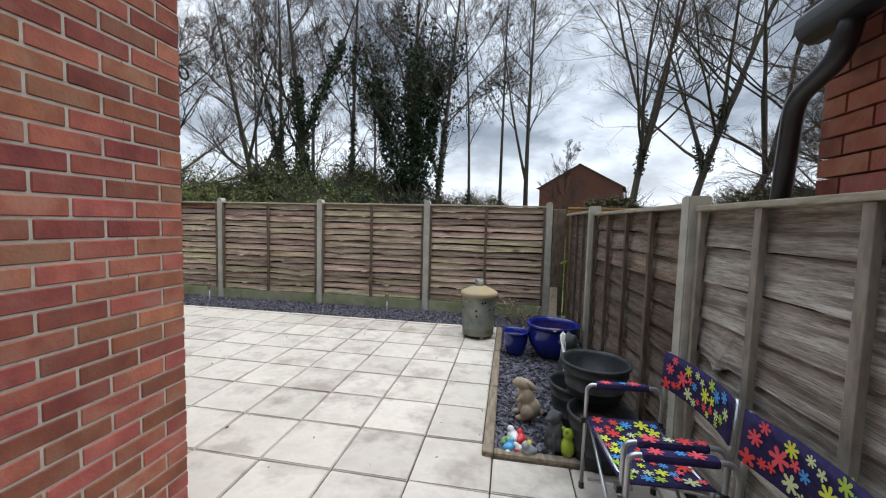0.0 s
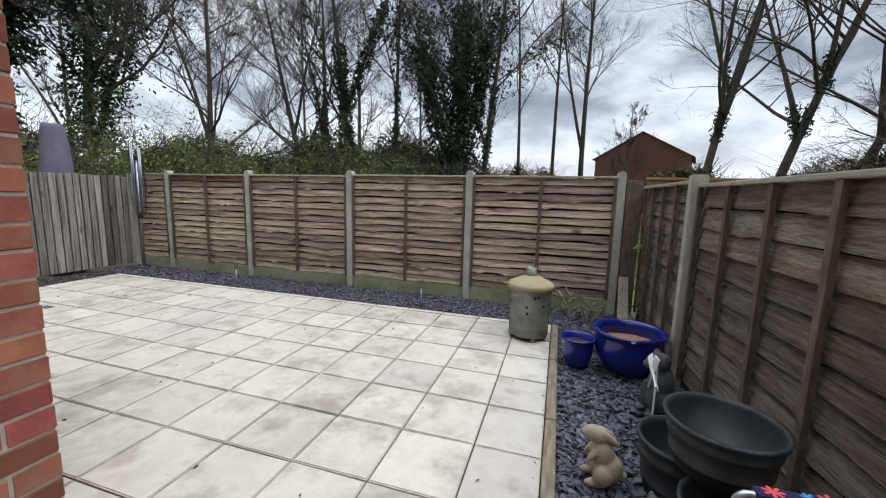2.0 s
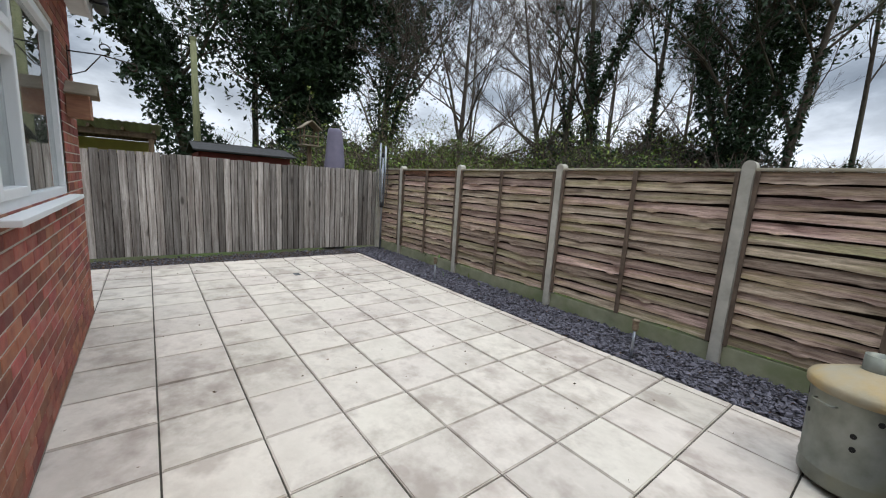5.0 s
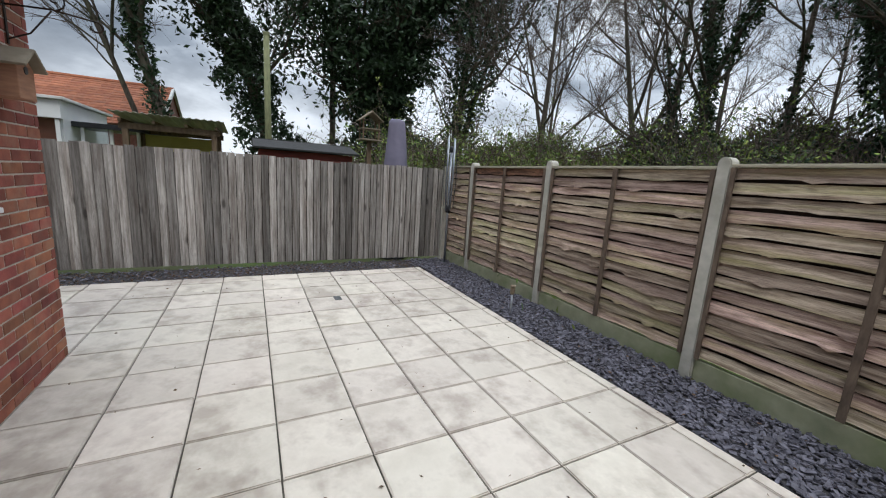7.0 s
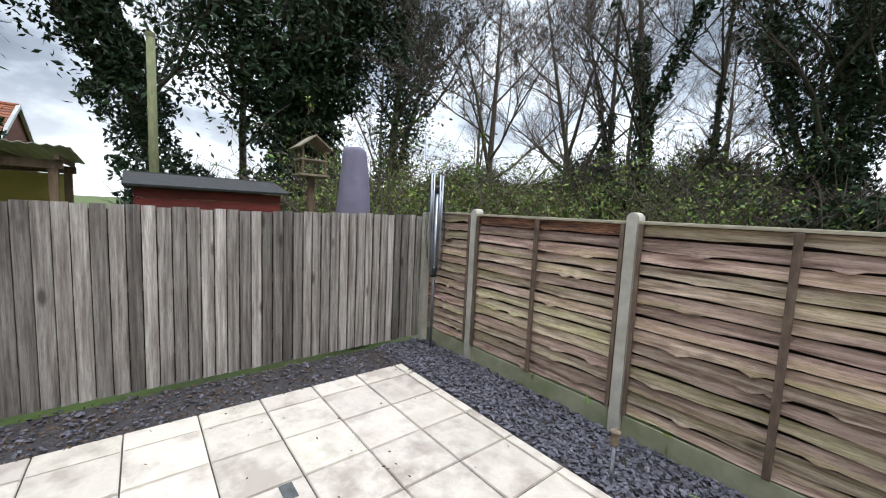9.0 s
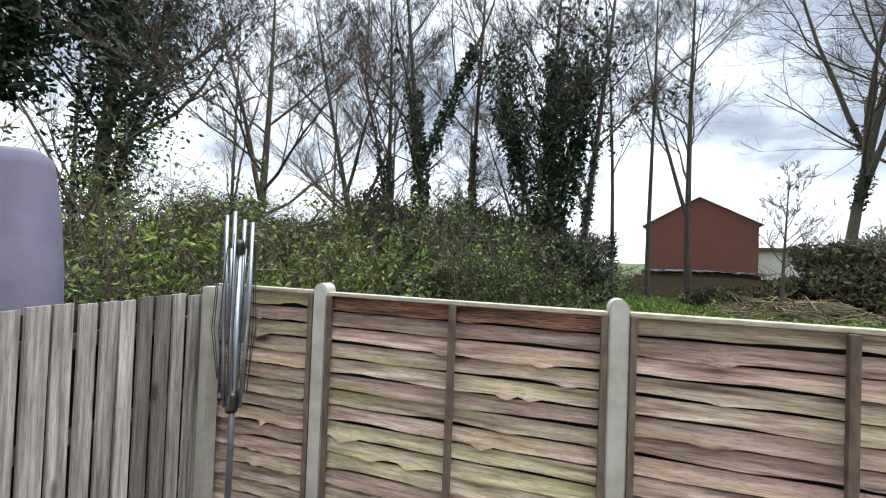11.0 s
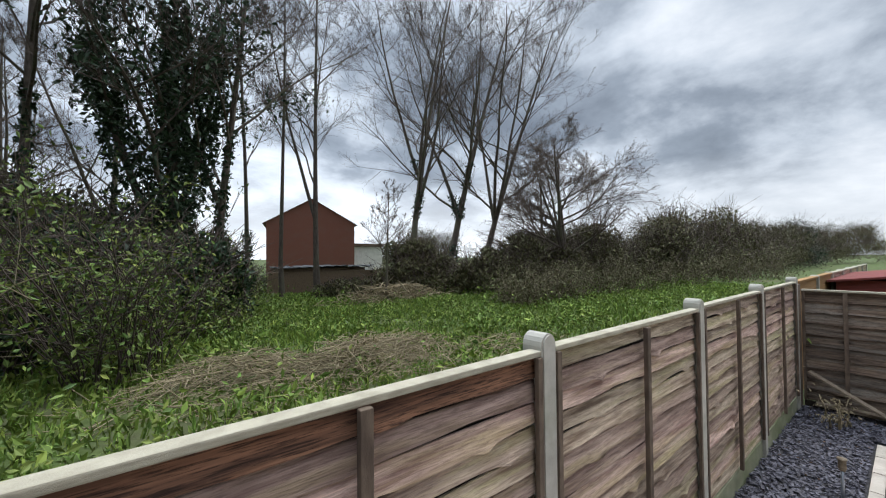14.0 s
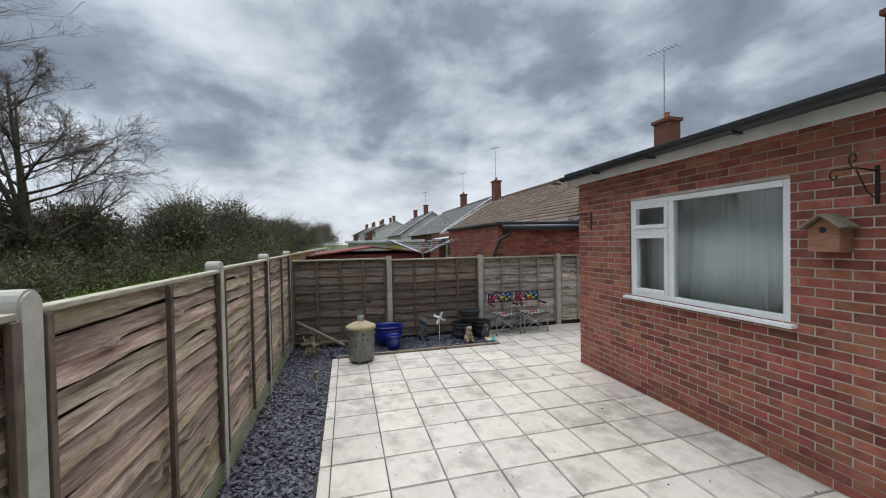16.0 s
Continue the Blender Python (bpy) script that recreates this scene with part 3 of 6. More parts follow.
def grow(seed, height, girth, lean=(0, 0), first=0.25, limbs=10, spread=0.7, droop=0.0, kids=(7, 7, 5), fork=0, bend=0.3, reach=0.42):
    """A bare tree: trunk, and limbs with boughs and twigs. Returns the two meshes and points along the wood."""
    rnd = random.Random(seed)
    trunk, twigs, along = Wood(), Wood(), []
    stems = []
    n = 9
    P = [Vector((0, 0, -0.15))]
    wob = [rnd.uniform(-1, 1) for _ in range(4)]
    for i in range(1, n + 1):
        t = i / n
        P.append(Vector((lean[0] * t ** 1.2 + bend * wob[0] * math.sin(t * 3 + wob[1] * 3) * height * 0.04,
                         lean[1] * t ** 1.2 + bend * wob[2] * math.sin(t * 3 + wob[3] * 3) * height * 0.04, height * t)))
    R = [girth * 0.82 * (1.25 if i == 0 else 1) * (1 - 0.86 * (i / n) ** 0.9) for i in range(n + 1)]
    trunk.tube(P, R, 8)
    stems.append((P, R))
    for k in range(fork):
        i = rnd.choice((1, 2, 2, 3))
        a_ = rnd.uniform(0, 6.28)
        q = [P[i].copy()]
        d = Vector((math.cos(a_) * 0.35, math.sin(a_) * 0.35, 1))
        m = 7
        ln = height * rnd.uniform(0.62, 0.85) * (1 - i / n * 0.6)
        for j in range(m):
            d = (d + Vector((rnd.uniform(-.1, .1), rnd.uniform(-.1, .1), 0.06))).normalized()
            q.append(q[-1] + d * ln / m)
        rr = [R[i] * 0.72 * (1 - 0.86 * j / m) for j in range(m + 1)]
        trunk.tube(q, rr, 7)
        stems.append((q, rr))

    def at(Ps, Rs, t):
        x = t * (len(Ps) - 1)
        i = min(int(x), len(Ps) - 2)
        return Ps[i].lerp(Ps[i + 1], x - i), Rs[i] + (Rs[i + 1] - Rs[i]) * (x - i), (Ps[i + 1] - Ps[i]).normalized()

    def branch(p, d, ln, r, level):
        m = (5, 4, 3, 2)[level]
        q = [p]
        for j in range(m):
            d = (d + Vector((rnd.uniform(-.22, .22), rnd.uniform(-.22, .22), rnd.uniform(-.1, .2) - droop * level * 0.3))).normalized()
            q.append(q[-1] + d * ln / m)
        rr = [max(r * (1 - 0.8 * j / m), 0.005) for j in range(m + 1)]
        (trunk if level == 0 else twigs).tube(q, rr, (5, 4, 3, 3)[level])
        along.extend((x, level) for x in q[1:])
        if level < 3:
            for _ in range(kids[level]):
                t = rnd.uniform(0.2, 1.0)
                p2, r2, d2 = at(q, rr, t)
                side = Vector((rnd.gauss(0, 1), rnd.gauss(0, 1), rnd.gauss(0.25, 0.7) - droop))
                d3 = (d2 * 0.9 + side.normalized() * rnd.uniform(0.45, 0.95)).normalized()
                branch(p2, d3, ln * rnd.uniform(0.32, 0.62) * (1.1 - 0.4 * t), r2 * 0.6, level + 1)

    for Ps, Rs in stems:
        k = limbs if Ps is P else max(limbs // 2, 3)
        for i in range(k):
            t = first + (1 - first) * (i + rnd.random()) / k if Ps is P else 0.25 + 0.75 * (i + rnd.random()) / k
            p, r, d = at(Ps, Rs, min(t, 0.99))
            a_ = rnd.uniform(0, 6.283)
            out = Vector((math.cos(a_), math.sin(a_), 0))
            d2 = (d * (1 - spread * 0.6) + out * spread).normalized()
            branch(p, d2, height * reach * (1.12 - t * 0.75) * rnd.uniform(0.7, 1.15), r * 0.5, 0)
    return trunk.mesh("trunk"), twigs.mesh("crown"), along, stems


def bare_tree(name, x, y, seed, height, girth, label, ivy=0.0, ivy_top=0.6, ivy_r=0.5, bark=None, leafy=0.0, leaf_mt=None, ivy_size=0.11, ivy_fork=True, **kw):
    t = empty(name, x, y, -0.1)
    tm, wm, along, stems = grow(seed, height, girth, **kw)
    obj("trunk", tm, bark or M_BARK, t)
    obj("crown", wm, M_TWIG, t)
    rnd = random.Random(seed + 900)
    pts = []
    if ivy:
        for Ps, Rs in (stems if ivy_fork else stems[:1]):
            n = int(ivy * (1 if Ps is stems[0][0] else 0.45))
            for _ in range(n):
                u = rnd.random() ** 0.9 * ivy_top * (len(Ps) - 1)
                i = min(int(u), len(Ps) - 2)
                c = Ps[i].lerp(Ps[i + 1], u - i)
                k = u / (ivy_top * (len(Ps) - 1))
                lump = 0.65 + 0.75 * noise.noise((c.z * 0.8, seed, 3)) + 0.5 * noise.noise((c.z * 2.4, seed, 8))
                rad = ivy_r * max(0.15, lump) * (1.0 - 0.55 * k) + Rs[i]
                a_ = rnd.uniform(0, 6.283)
                rr = rad * math.sqrt(rnd.uniform(0.25, 1)) * (1 + 0.4 * noise.noise((math.cos(a_) * 1.5, math.sin(a_) * 1.5, c.z * 1.3)))
                pts.append((c.x + math.cos(a_) * rr, c.y + math.sin(a_) * rr, c.z + rnd.uniform(-.15, .15)))
            if ivy_fork:
                for p, lv in along:
                    if lv == 0 and p.z < height * ivy_top and rnd.random() < 0.7:
                        for _ in range(int(ivy / 160)):
                            pts.append((p.x + rnd.gauss(0, ivy_r * 0.4), p.y + rnd.gauss(0, ivy_r * 0.4), p.z + rnd.gauss(0, ivy_r * 0.5)))
        obj("ivy", leaves_mesh("ivy", pts, ivy_size, seed), M_IVY, t, "dark green ivy climbing the trunk")
    if leafy:
        lp = [(p.x + rnd.gauss(0, .06), p.y + rnd.gauss(0, .06), p.z + rnd.gauss(0, .06)) for p, lv in along if lv >= 2 for _ in range(2) if rnd.random() < leafy]
        if lp:
            obj("leaves", leaves_mesh("leaves", lp, 0.06, seed), leaf_mt or M_LEAF, t, "sparse fresh spring leaves")
    return tagged(t, label, "tree")


def leaf_clump(rnd, c, r, n, squash=0.8):
    out = []
    for _ in range(n):
        d = Vector((rnd.gauss(0, 1), rnd.gauss(0, 1), rnd.gauss(0, 1))).normalized()
        k = rnd.random() ** 0.35
        w = 1 + 0.45 * noise.noise((d.x * 2 + c[0], d.y * 2 + c[1], d.z * 2 + c[2]))
        out.append((c[0] + d.x * r * k * w, c[1] + d.y * r * k * w, max(0.02, c[2] + d.z * r * k * w * squash)))
    return out


def bush(name, x, y, seed, w, h, label, mt, stems=40, leaves=2500, size=0.07, stem_mt=None, deep=None, spiky=0.25):
    """A multi-stemmed bush: arching stems with side twigs and leaves in clumps, gaps between them."""
    rnd = random.Random(seed)
    t = empty(name, x, y, -0.05)
    wood, tips = Wood(), []
    deep = deep or w
    for _ in range(stems):
        a_ = rnd.uniform(0, 6.283)
        r = math.sqrt(rnd.random()) * 0.8
        p = Vector((math.cos(a_) * r * w * 0.4, math.sin(a_) * r * deep * 0.4, 0))
        d = Vector((math.cos(a_) * 0.35 * rnd.random(), math.sin(a_) * 0.35 * rnd.random(), 1)).normalized()
        ln = h * rnd.uniform(0.6, 1.15)
        q = [p]
        for j in range(5):
            d = (d + Vector((rnd.gauss(0, spiky), rnd.gauss(0, spiky), -0.04 * j))).normalized()
            q.append(q[-1] + d * ln / 5)
        wood.tube(q, [0.016 * (1 - 0.14 * j) for j in range(6)], 3)
        tips += q[2:]
        for _ in range(6):
            s_ = q[rnd.randint(1, 5)]
            e_ = s_ + Vector((rnd.gauss(0, .3), rnd.gauss(0, .3), rnd.gauss(0.15, .2))) * h * 0.3
            mid = s_.lerp(e_, 0.5) + Vector((0, 0, 0.03))
            wood.tube([s_, mid, e_], [0.008, 0.006, 0.004], 3)
            tips += [mid, e_]
    obj("framework", wood.mesh("framework"), stem_mt or M_TWIG, t)
    if leaves:
        pts = []
        while len(pts) < leaves:
            c = rnd.choice(tips)
            pts += [(c.x + rnd.gauss(0, .13), c.y + rnd.gauss(0, .13), max(0.03, c.z + rnd.gauss(0, .12))) for _ in range(8)]
        obj("foliage", leaves_mesh("foliage", pts, size, seed), mt, t)
        low = [(rnd.gauss(0, w * 0.24), rnd.gauss(0, deep * 0.24), abs(rnd.gauss(0, h * 0.26)) + 0.05) for _ in range(leaves // 2)]
        obj("undergrowth", leaves_mesh("undergrowth", low, size * 1.3, seed + 1), M_SCRUB if mt is M_SCRUB else mt, t, "dense low undergrowth")
    return tagged(t, label, "bush")


def scrub(name, x, y, seed, w, d, h, label, mt, clumps=30, per=240, size=0.13):
    """A dense rounded thicket of many leaf clumps with an uneven outline."""
    rnd = random.Random(seed)
    t = empty(name, x, y, -0.05)
    pts, wood = [], Wood()
    for _ in range(clumps):
        a_, r = rnd.uniform(0, 6.283), math.sqrt(rnd.random())
        cx, cy = math.cos(a_) * r * w / 2, math.sin(a_) * r * d / 2
        top = h * (1 - 0.45 * r * r) * rnd.uniform(0.65, 1.08)
        rad = rnd.uniform(0.16, 0.3) * h
        pts += leaf_clump(rnd, (cx, cy, max(top - rad * 0.8, rad * 0.6)), rad, per)
        pts += leaf_clump(rnd, (cx, cy, max(top * 0.4, 0.3)), rad * 1.1, per // 2)
        for _ in range(22):
            b0 = Vector((cx + rnd.gauss(0, rad * .4), cy + rnd.gauss(0, rad * .4), max(top - rad * 1.6, 0)))
            e_ = Vector((cx + rnd.gauss(0, rad * 1.0), cy + rnd.gauss(0, rad * .9), top + rnd.uniform(-0.5, 0.6) * rad))
            wood.tube([b0, b0.lerp(e_, 0.5) + Vector((0, 0, rad * 0.15)), e_], [0.022, 0.016, 0.008], 3)
    obj("framework", wood.mesh("framework"), M_TWIG, t)
    obj("foliage", leaves_mesh("foliage", pts, size, seed), mt, t)
    return tagged(t, label, "bush")


BARE = "tall bare deciduous tree with fine twigs, rising from the meadow"
IVIED = "tall bare tree with its trunk clad in dark ivy"
# the row that stands behind the rear fence
bare_tree("tree", -0.72, 25.8, 101, 18.2, 0.16, "slim pale bare tree with short upright branches", first=0.42, limbs=12, spread=0.45, reach=0.2, kids=(7, 7, 5), bend=0.5)
bare_tree("tree", 1.03, 25.5, 102, 19.0, 0.22, "slim bare tree with upswept branches", first=0.3, limbs=17, spread=0.55, reach=0.36, kids=(8, 7, 5), bend=0.3, fork=1)
bare_tree("tree", -2.62, 24.28, 103, 17.5, 0.14, "slender bare tree leaning a little, ivy at its foot", first=0.35, limbs=11, spread=0.5, reach=0.22, kids=(7, 7, 5), lean=(-1.0, 0), ivy=300, ivy_top=0.2, ivy_r=0.36)
bare_tree("tree", -5.81, 21.47, 104, 16.0, 0.3, "broad tree wholly clad in dark ivy", ivy=5400, ivy_top=0.7, ivy_r=0.97, limbs=15, fork=2, kids=(8, 8, 5), lean=(0.6, 0))
bare_tree("tree", -4.29, 21.7, 105, 18.2, 0.21, IVIED, ivy=540, ivy_top=0.4, ivy_r=0.23, limbs=12, kids=(8, 8, 5), lean=(1.3, 0), fork=1)
bare_tree("tree", -10.37, 18.43, 106, 16.0, 0.26, IVIED, ivy=2160, ivy_top=0.55, ivy_r=0.5, limbs=12, kids=(7, 7, 4), lean=(-1.6, 0), fork=1)
bare_tree("tree", -9.15, 20.86, 107, 17.5, 0.2, IVIED, ivy=540, ivy_top=0.42, ivy_r=0.23, limbs=12, kids=(8, 8, 5), lean=(0.5, 0))
bare_tree("tree", -12.34, 19.34, 108, 16.0, 0.19, IVIED, ivy=540, ivy_top=0.4, ivy_r=0.25, limbs=12, kids=(8, 8, 5), fork=1, lean=(-1.0, 0.5))
bare_tree("tree", -14.09, 20.1, 109, 14.4, 0.24, BARE, limbs=13, kids=(8, 8, 5), fork=2, lean=(-3.2, 0), first=0.22, bend=0.8)
bare_tree("tree", -14.17, 13.64, 110, 10.3, 0.21, "bare spreading tree with a greenish trunk", limbs=13, kids=(8, 8, 5), fork=1, first=0.2, spread=0.85, reach=0.5)
bare_tree("tree", 7.2, 25.5, 111, 22, 0.3, BARE, limbs=12, kids=(7, 7, 4), fork=3, lean=(4.0, 0.5), first=0.26, spread=0.72, reach=0.46, ivy=210, ivy_top=0.12, ivy_r=0.36)
bare_tree("tree", 10.2, 25.5, 112, 22, 0.33, BARE, limbs=13, kids=(7, 7, 4), fork=3, lean=(6.5, -0.5), first=0.24, spread=0.75, reach=0.48, ivy=480, ivy_top=0.14, ivy_r=0.43)
bare_tree("tree", 13.0, 25.0, 113, 21, 0.3, BARE, limbs=13, kids=(7, 7, 4), fork=3, lean=(7.0, -1.5), first=0.22, spread=0.8, reach=0.5)
bare_tree("tree", 15.24, 19.89, 114, 9.7, 0.34, "gnarled spreading bare oak", limbs=16, kids=(10, 8, 6), fork=3, first=0.16, spread=0.98, reach=0.62, droop=0.14, bend=1.4)
bare_tree("tree", 2.7, 20.86, 115, 5.5, 0.1, "small slender bare tree", limbs=20, kids=(7, 5, 3), first=0.35, reach=0.34)
# the trees over the closeboard fence
bare_tree("tree", -21.5, 9.5, 116, 15.0, 0.5, "large tree smothered in dark ivy", ivy=12000, ivy_top=0.95, ivy_r=2.1, limbs=12, fork=2, kids=(6, 5, 3), ivy_size=0.15)
bare_tree("tree", -25.0, 4.4, 117, 17.0, 0.42, "leaning tree smothered in dark ivy", ivy=9000, ivy_top=0.9, ivy_r=1.9, limbs=12, fork=1, kids=(8, 8, 5), lean=(1.5, -5.0), ivy_size=0.15)
bare_tree("tree", -20.5, 12.8, 118, 17.0, 0.35, "tree smothered in dark ivy", ivy=6000, ivy_top=0.85, ivy_r=1.4, limbs=12, fork=1, kids=(8, 7, 5), lean=(0.5, 1.5))
bare_tree("tree", -20.3, 0.4, 119, 17.0, 0.28, "leaning bare tree with ivy on its stem", ivy=1600, ivy_top=0.55, ivy_r=0.5, limbs=12, fork=2, kids=(8, 8, 5), lean=(1.0, -4.0))
bare_tree("tree", -21.6, -0.5, 120, 16, 0.15, BARE, limbs=12, fork=2, kids=(7, 7, 4), lean=(1.0, -5.0))
bare_tree("tree", -26.0, 7.5, 121, 17.0, 0.28, BARE, limbs=12, fork=1, kids=(8, 7, 4))
# a farther row
for i, (tx, ty, sd, sc) in enumerate([(-24.0, 33.0, 109, 1.1), (-30.0, 28.0, 110, 1.2), (-20.0, 36.0, 107, 1.05), (-7.63, 29.6, 103, 0.8), (-11.43, 31.12, 101, 0.72), (-34.0, 20.0, 109, 1.1), (21.77, 26.1, 114, 0.68)]):
    bare_tree("tree", tx, ty, 300 + i, 18 * sc, 0.22, BARE, limbs=11, kids=(8, 8, 5), fork=1)

# ---- thickets
FRESH = "bramble and hawthorn bush breaking into fresh green leaf"
for i, (bx, by, bw, bh, lv, mt_) in enumerate([
        (-9.6, 11.0, 3.0, 3.0, 2600, M_LEAF), (-12.4, 10.6, 3.4, 3.6, 2600, M_LEAF), (-11.2, 8.6, 2.6, 2.6, 2000, M_LEAF), (-15.2, 11.2, 3.6, 4.6, 2600, M_LEAF),
        (-6.9, 14.2, 2.4, 3.9, 2200, M_LEAF), (-8.8, 16.0, 3.4, 3.8, 2400, M_LEAF), (-10.6, 17.0, 4.0, 3.0, 2600, M_LEAF), (-13.4, 17.5, 4.0, 3.2, 2400, M_LEAF),
        (-5.4, 17.5, 2.6, 1.9, 1800, M_LEAF), (-3.0, 25.0, 3.0, 1.9, 1800, M_LEAF), (-13.2, 7.6, 2.6, 3.6, 2000, M_LEAF), (-16.4, 8.2, 3.0, 4.2, 2400, M_LEAF),
        (-0.6, 29.5, 2.4, 1.7, 1200, M_IVY), (-3.4, 29.0, 3.4, 2.8, 1800, M_IVY),
        (-10.4, 20.0, 4.4, 4.6, 2600, M_LEAF), (-14.6, 20.0, 4.6, 5.4, 2600, M_LEAF), (-7.4, 19.0, 3.2, 3.6, 2200, M_LEAF), (-18.4, 20.5, 4.4, 5.2, 2400, M_LEAF)]):
    bush("bush", bx, by, 400 + i, bw, bh, FRESH if mt_ is M_LEAF else "dark evergreen bush at the foot of the trees", mt_, 75, int(lv * 1.1), 0.052, M_TWIG if i % 3 else M_TWIG_PALE)
for i, (bx, by, bw, bd, bh, mt_) in enumerate([
        (-7.25, 22.76, 6.84, 3.04, 4.56, M_IVY), (-12.95, 21.62, 6.84, 3.04, 4.71, M_IVY), (-22.5, 19.0, 6.0, 5.0, 4.4, M_LEAF), (-26.0, 25.0, 8.0, 5.0, 6.0, M_IVY), (-10.29, 16.68, 6.08, 3.04, 2.74, M_IVY), (-15.61, 18.2, 5.32, 3.04, 3.5, M_SCRUB),
        (-34.0, 30.0, 12.0, 6.0, 7.0, M_SCRUB), (-4.59, 40.24, 12.16, 4.56, 4.94, M_SCRUB), (-24.0, 50.0, 18.0, 6.0, 8.0, M_SCRUB), (29.38, 53.73, 17.72, 7.09, 7.53, M_SCRUB), (54.0, 48.0, 20.0, 8.0, 8.0, M_SCRUB), (78.0, 40.0, 24.0, 8.0, 8.5, M_SCRUB), (108.0, 34.0, 30.0, 10.0, 9.0, M_IVY), (140.0, 24.0, 30.0, 10.0, 9.0, M_IVY),
        (11.46, 20.0, 4.69, 2.34, 2.66, M_SCRUB), (17.69, 22.22, 5.74, 3.28, 3.44, M_SCRUB), (24.96, 22.67, 6.9, 4.31, 4.14, M_SCRUB), (32.82, 21.72, 7.23, 4.52, 4.52, M_SCRUB),
        (9.2, 20.7, 4.6, 3.06, 2.6, M_SCRUB), (14.27, 20.98, 6.39, 3.2, 3.04, M_SCRUB), (20.73, 20.92, 6.7, 4.19, 3.52, M_SCRUB), (28.26, 20.4, 7.92, 4.4, 4.22, M_SCRUB), (37.58, 19.85, 9.28, 5.57, 5.38, M_SCRUB),
        (48.98, 20.22, 9.82, 5.89, 5.11, M_SCRUB), (61.0, 19.0, 12.0, 6.0, 5.0, M_SCRUB), (74.0, 18.0, 14.0, 7.0, 5.0, M_IVY), (88.0, 19.0, 14.0, 7.0, 6.5, M_IVY), (103.0, 16.0, 18.0, 7.0, 6.5, M_SCRUB), (124.0, 13.0, 28.0, 8.0, 7.0, M_SCRUB), (6.05, 23.52, 4.56, 3.04, 3.5, M_SCRUB), (43.79, 26.08, 9.58, 5.75, 6.71, M_SCRUB),
        (-24.0, 11.5, 7.0, 6.0, 4.0, M_IVY), (-20.0, 6.0, 5.0, 4.0, 2.6, M_LEAF), (-29.0, 6.0, 8.0, 6.0, 3.4, M_IVY), (-14.09, 11.06, 3.8, 3.04, 2.89, M_LEAF), (2.25, 24.28, 3.8, 1.52, 1.22, M_SCRUB),
        (-5.5, 18.96, 3.04, 2.28, 3.19, M_IVY), (-8.39, 18.5, 3.8, 2.28, 3.95, M_IVY), (-12.19, 17.9, 4.56, 2.28, 3.8, M_IVY), (-15.23, 22.76, 5.32, 3.04, 5.7, M_IVY), (-10.29, 24.28, 6.08, 3.04, 5.7, M_SCRUB)]):
    scrub("thicket", bx, by - (2.5 if 25 < bx < 65 and by < 29 else 0), 500 + i, bw, bd, bh * (1.35 if bx > 10 and by < 31 else 1), {M_IVY.name: "dense dark evergreen thicket", M_LEAF.name: "thicket greening with spring leaves", M_SCRUB.name: "olive-brown scrub thicket along the meadow"}[mt_.name], mt_)

# pale straggling brambles along the meadow's far side
for i, (bx, by, bw, bh) in enumerate([(6.2, 15.92, 2.43, 1.52), (8.33, 16.22, 2.58, 1.98), (10.1, 16.12, 2.78, 1.85), (13.32, 16.1, 3.17, 2.22), (17.19, 15.78, 3.59, 2.12), (22.3, 15.16, 4.23, 2.37), (28.82, 14.36, 4.86, 2.65), (37.58, 13.35, 5.57, 2.78)]):
    bush("bramble", bx, by, 460 + i, bw, bh, "straggling pale bramble bush with few olive leaves", M_SCRUB, 70, 1300, 0.06, M_TWIG_PALE)

# ---- the meadow's grass
def meadow():
    rs = np.random.RandomState(3)
    n = 150000
    r = rs.uniform(0, 1, n) ** 0.62
    X = rs.uniform(-16, 26, n)
    Y = 6.5 + r * 22
    keep = np.array([noise.noise((x * 0.45, y * 0.45, 4)) > -0.6 for x, y in zip(X, Y)])
    X, Y = X[keep], Y[keep]
    n = len(X)
    H = rs.uniform(0.07, 0.22, n) * (1 + 0.6 * np.array([noise.noise((x * 0.5, y * 0.5, 11)) for x, y in zip(X, Y)]))
    A = rs.uniform(0, 6.283, n)
    W = rs.uniform(0.006, 0.018, n) * (1 + (Y - 6.5) * 0.08)
    L_ = rs.uniform(0.02, 0.25, n)
    B = rs.uniform(0, 6.283, n)
    dx, dy = np.cos(A) * W, np.sin(A) * W
    z0 = np.full(n, -0.06)
    tip = np.stack([X + np.cos(B) * L_, Y + np.sin(B) * L_, H], -1)
    mid = np.stack([X + np.cos(B) * L_ * 0.35, Y + np.sin(B) * L_ * 0.35, H * 0.6], -1)
    V = np.stack([np.stack([X - dx, Y - dy, z0], -1), np.stack([X + dx, Y + dy, z0], -1), mid + np.stack([dx, dy, z0 * 0], -1) * 0.8, tip, mid - np.stack([dx, dy, z0 * 0], -1) * 0.8], 1).reshape(-1, 3)
    F = np.arange(5 * n).reshape(n, 5)
    tagged(obj("meadow_grass", raw("meadow_grass", V, F), M_GRASS), "lush uneven green meadow grass and nettles", "grass", kind="stuff")


meadow()


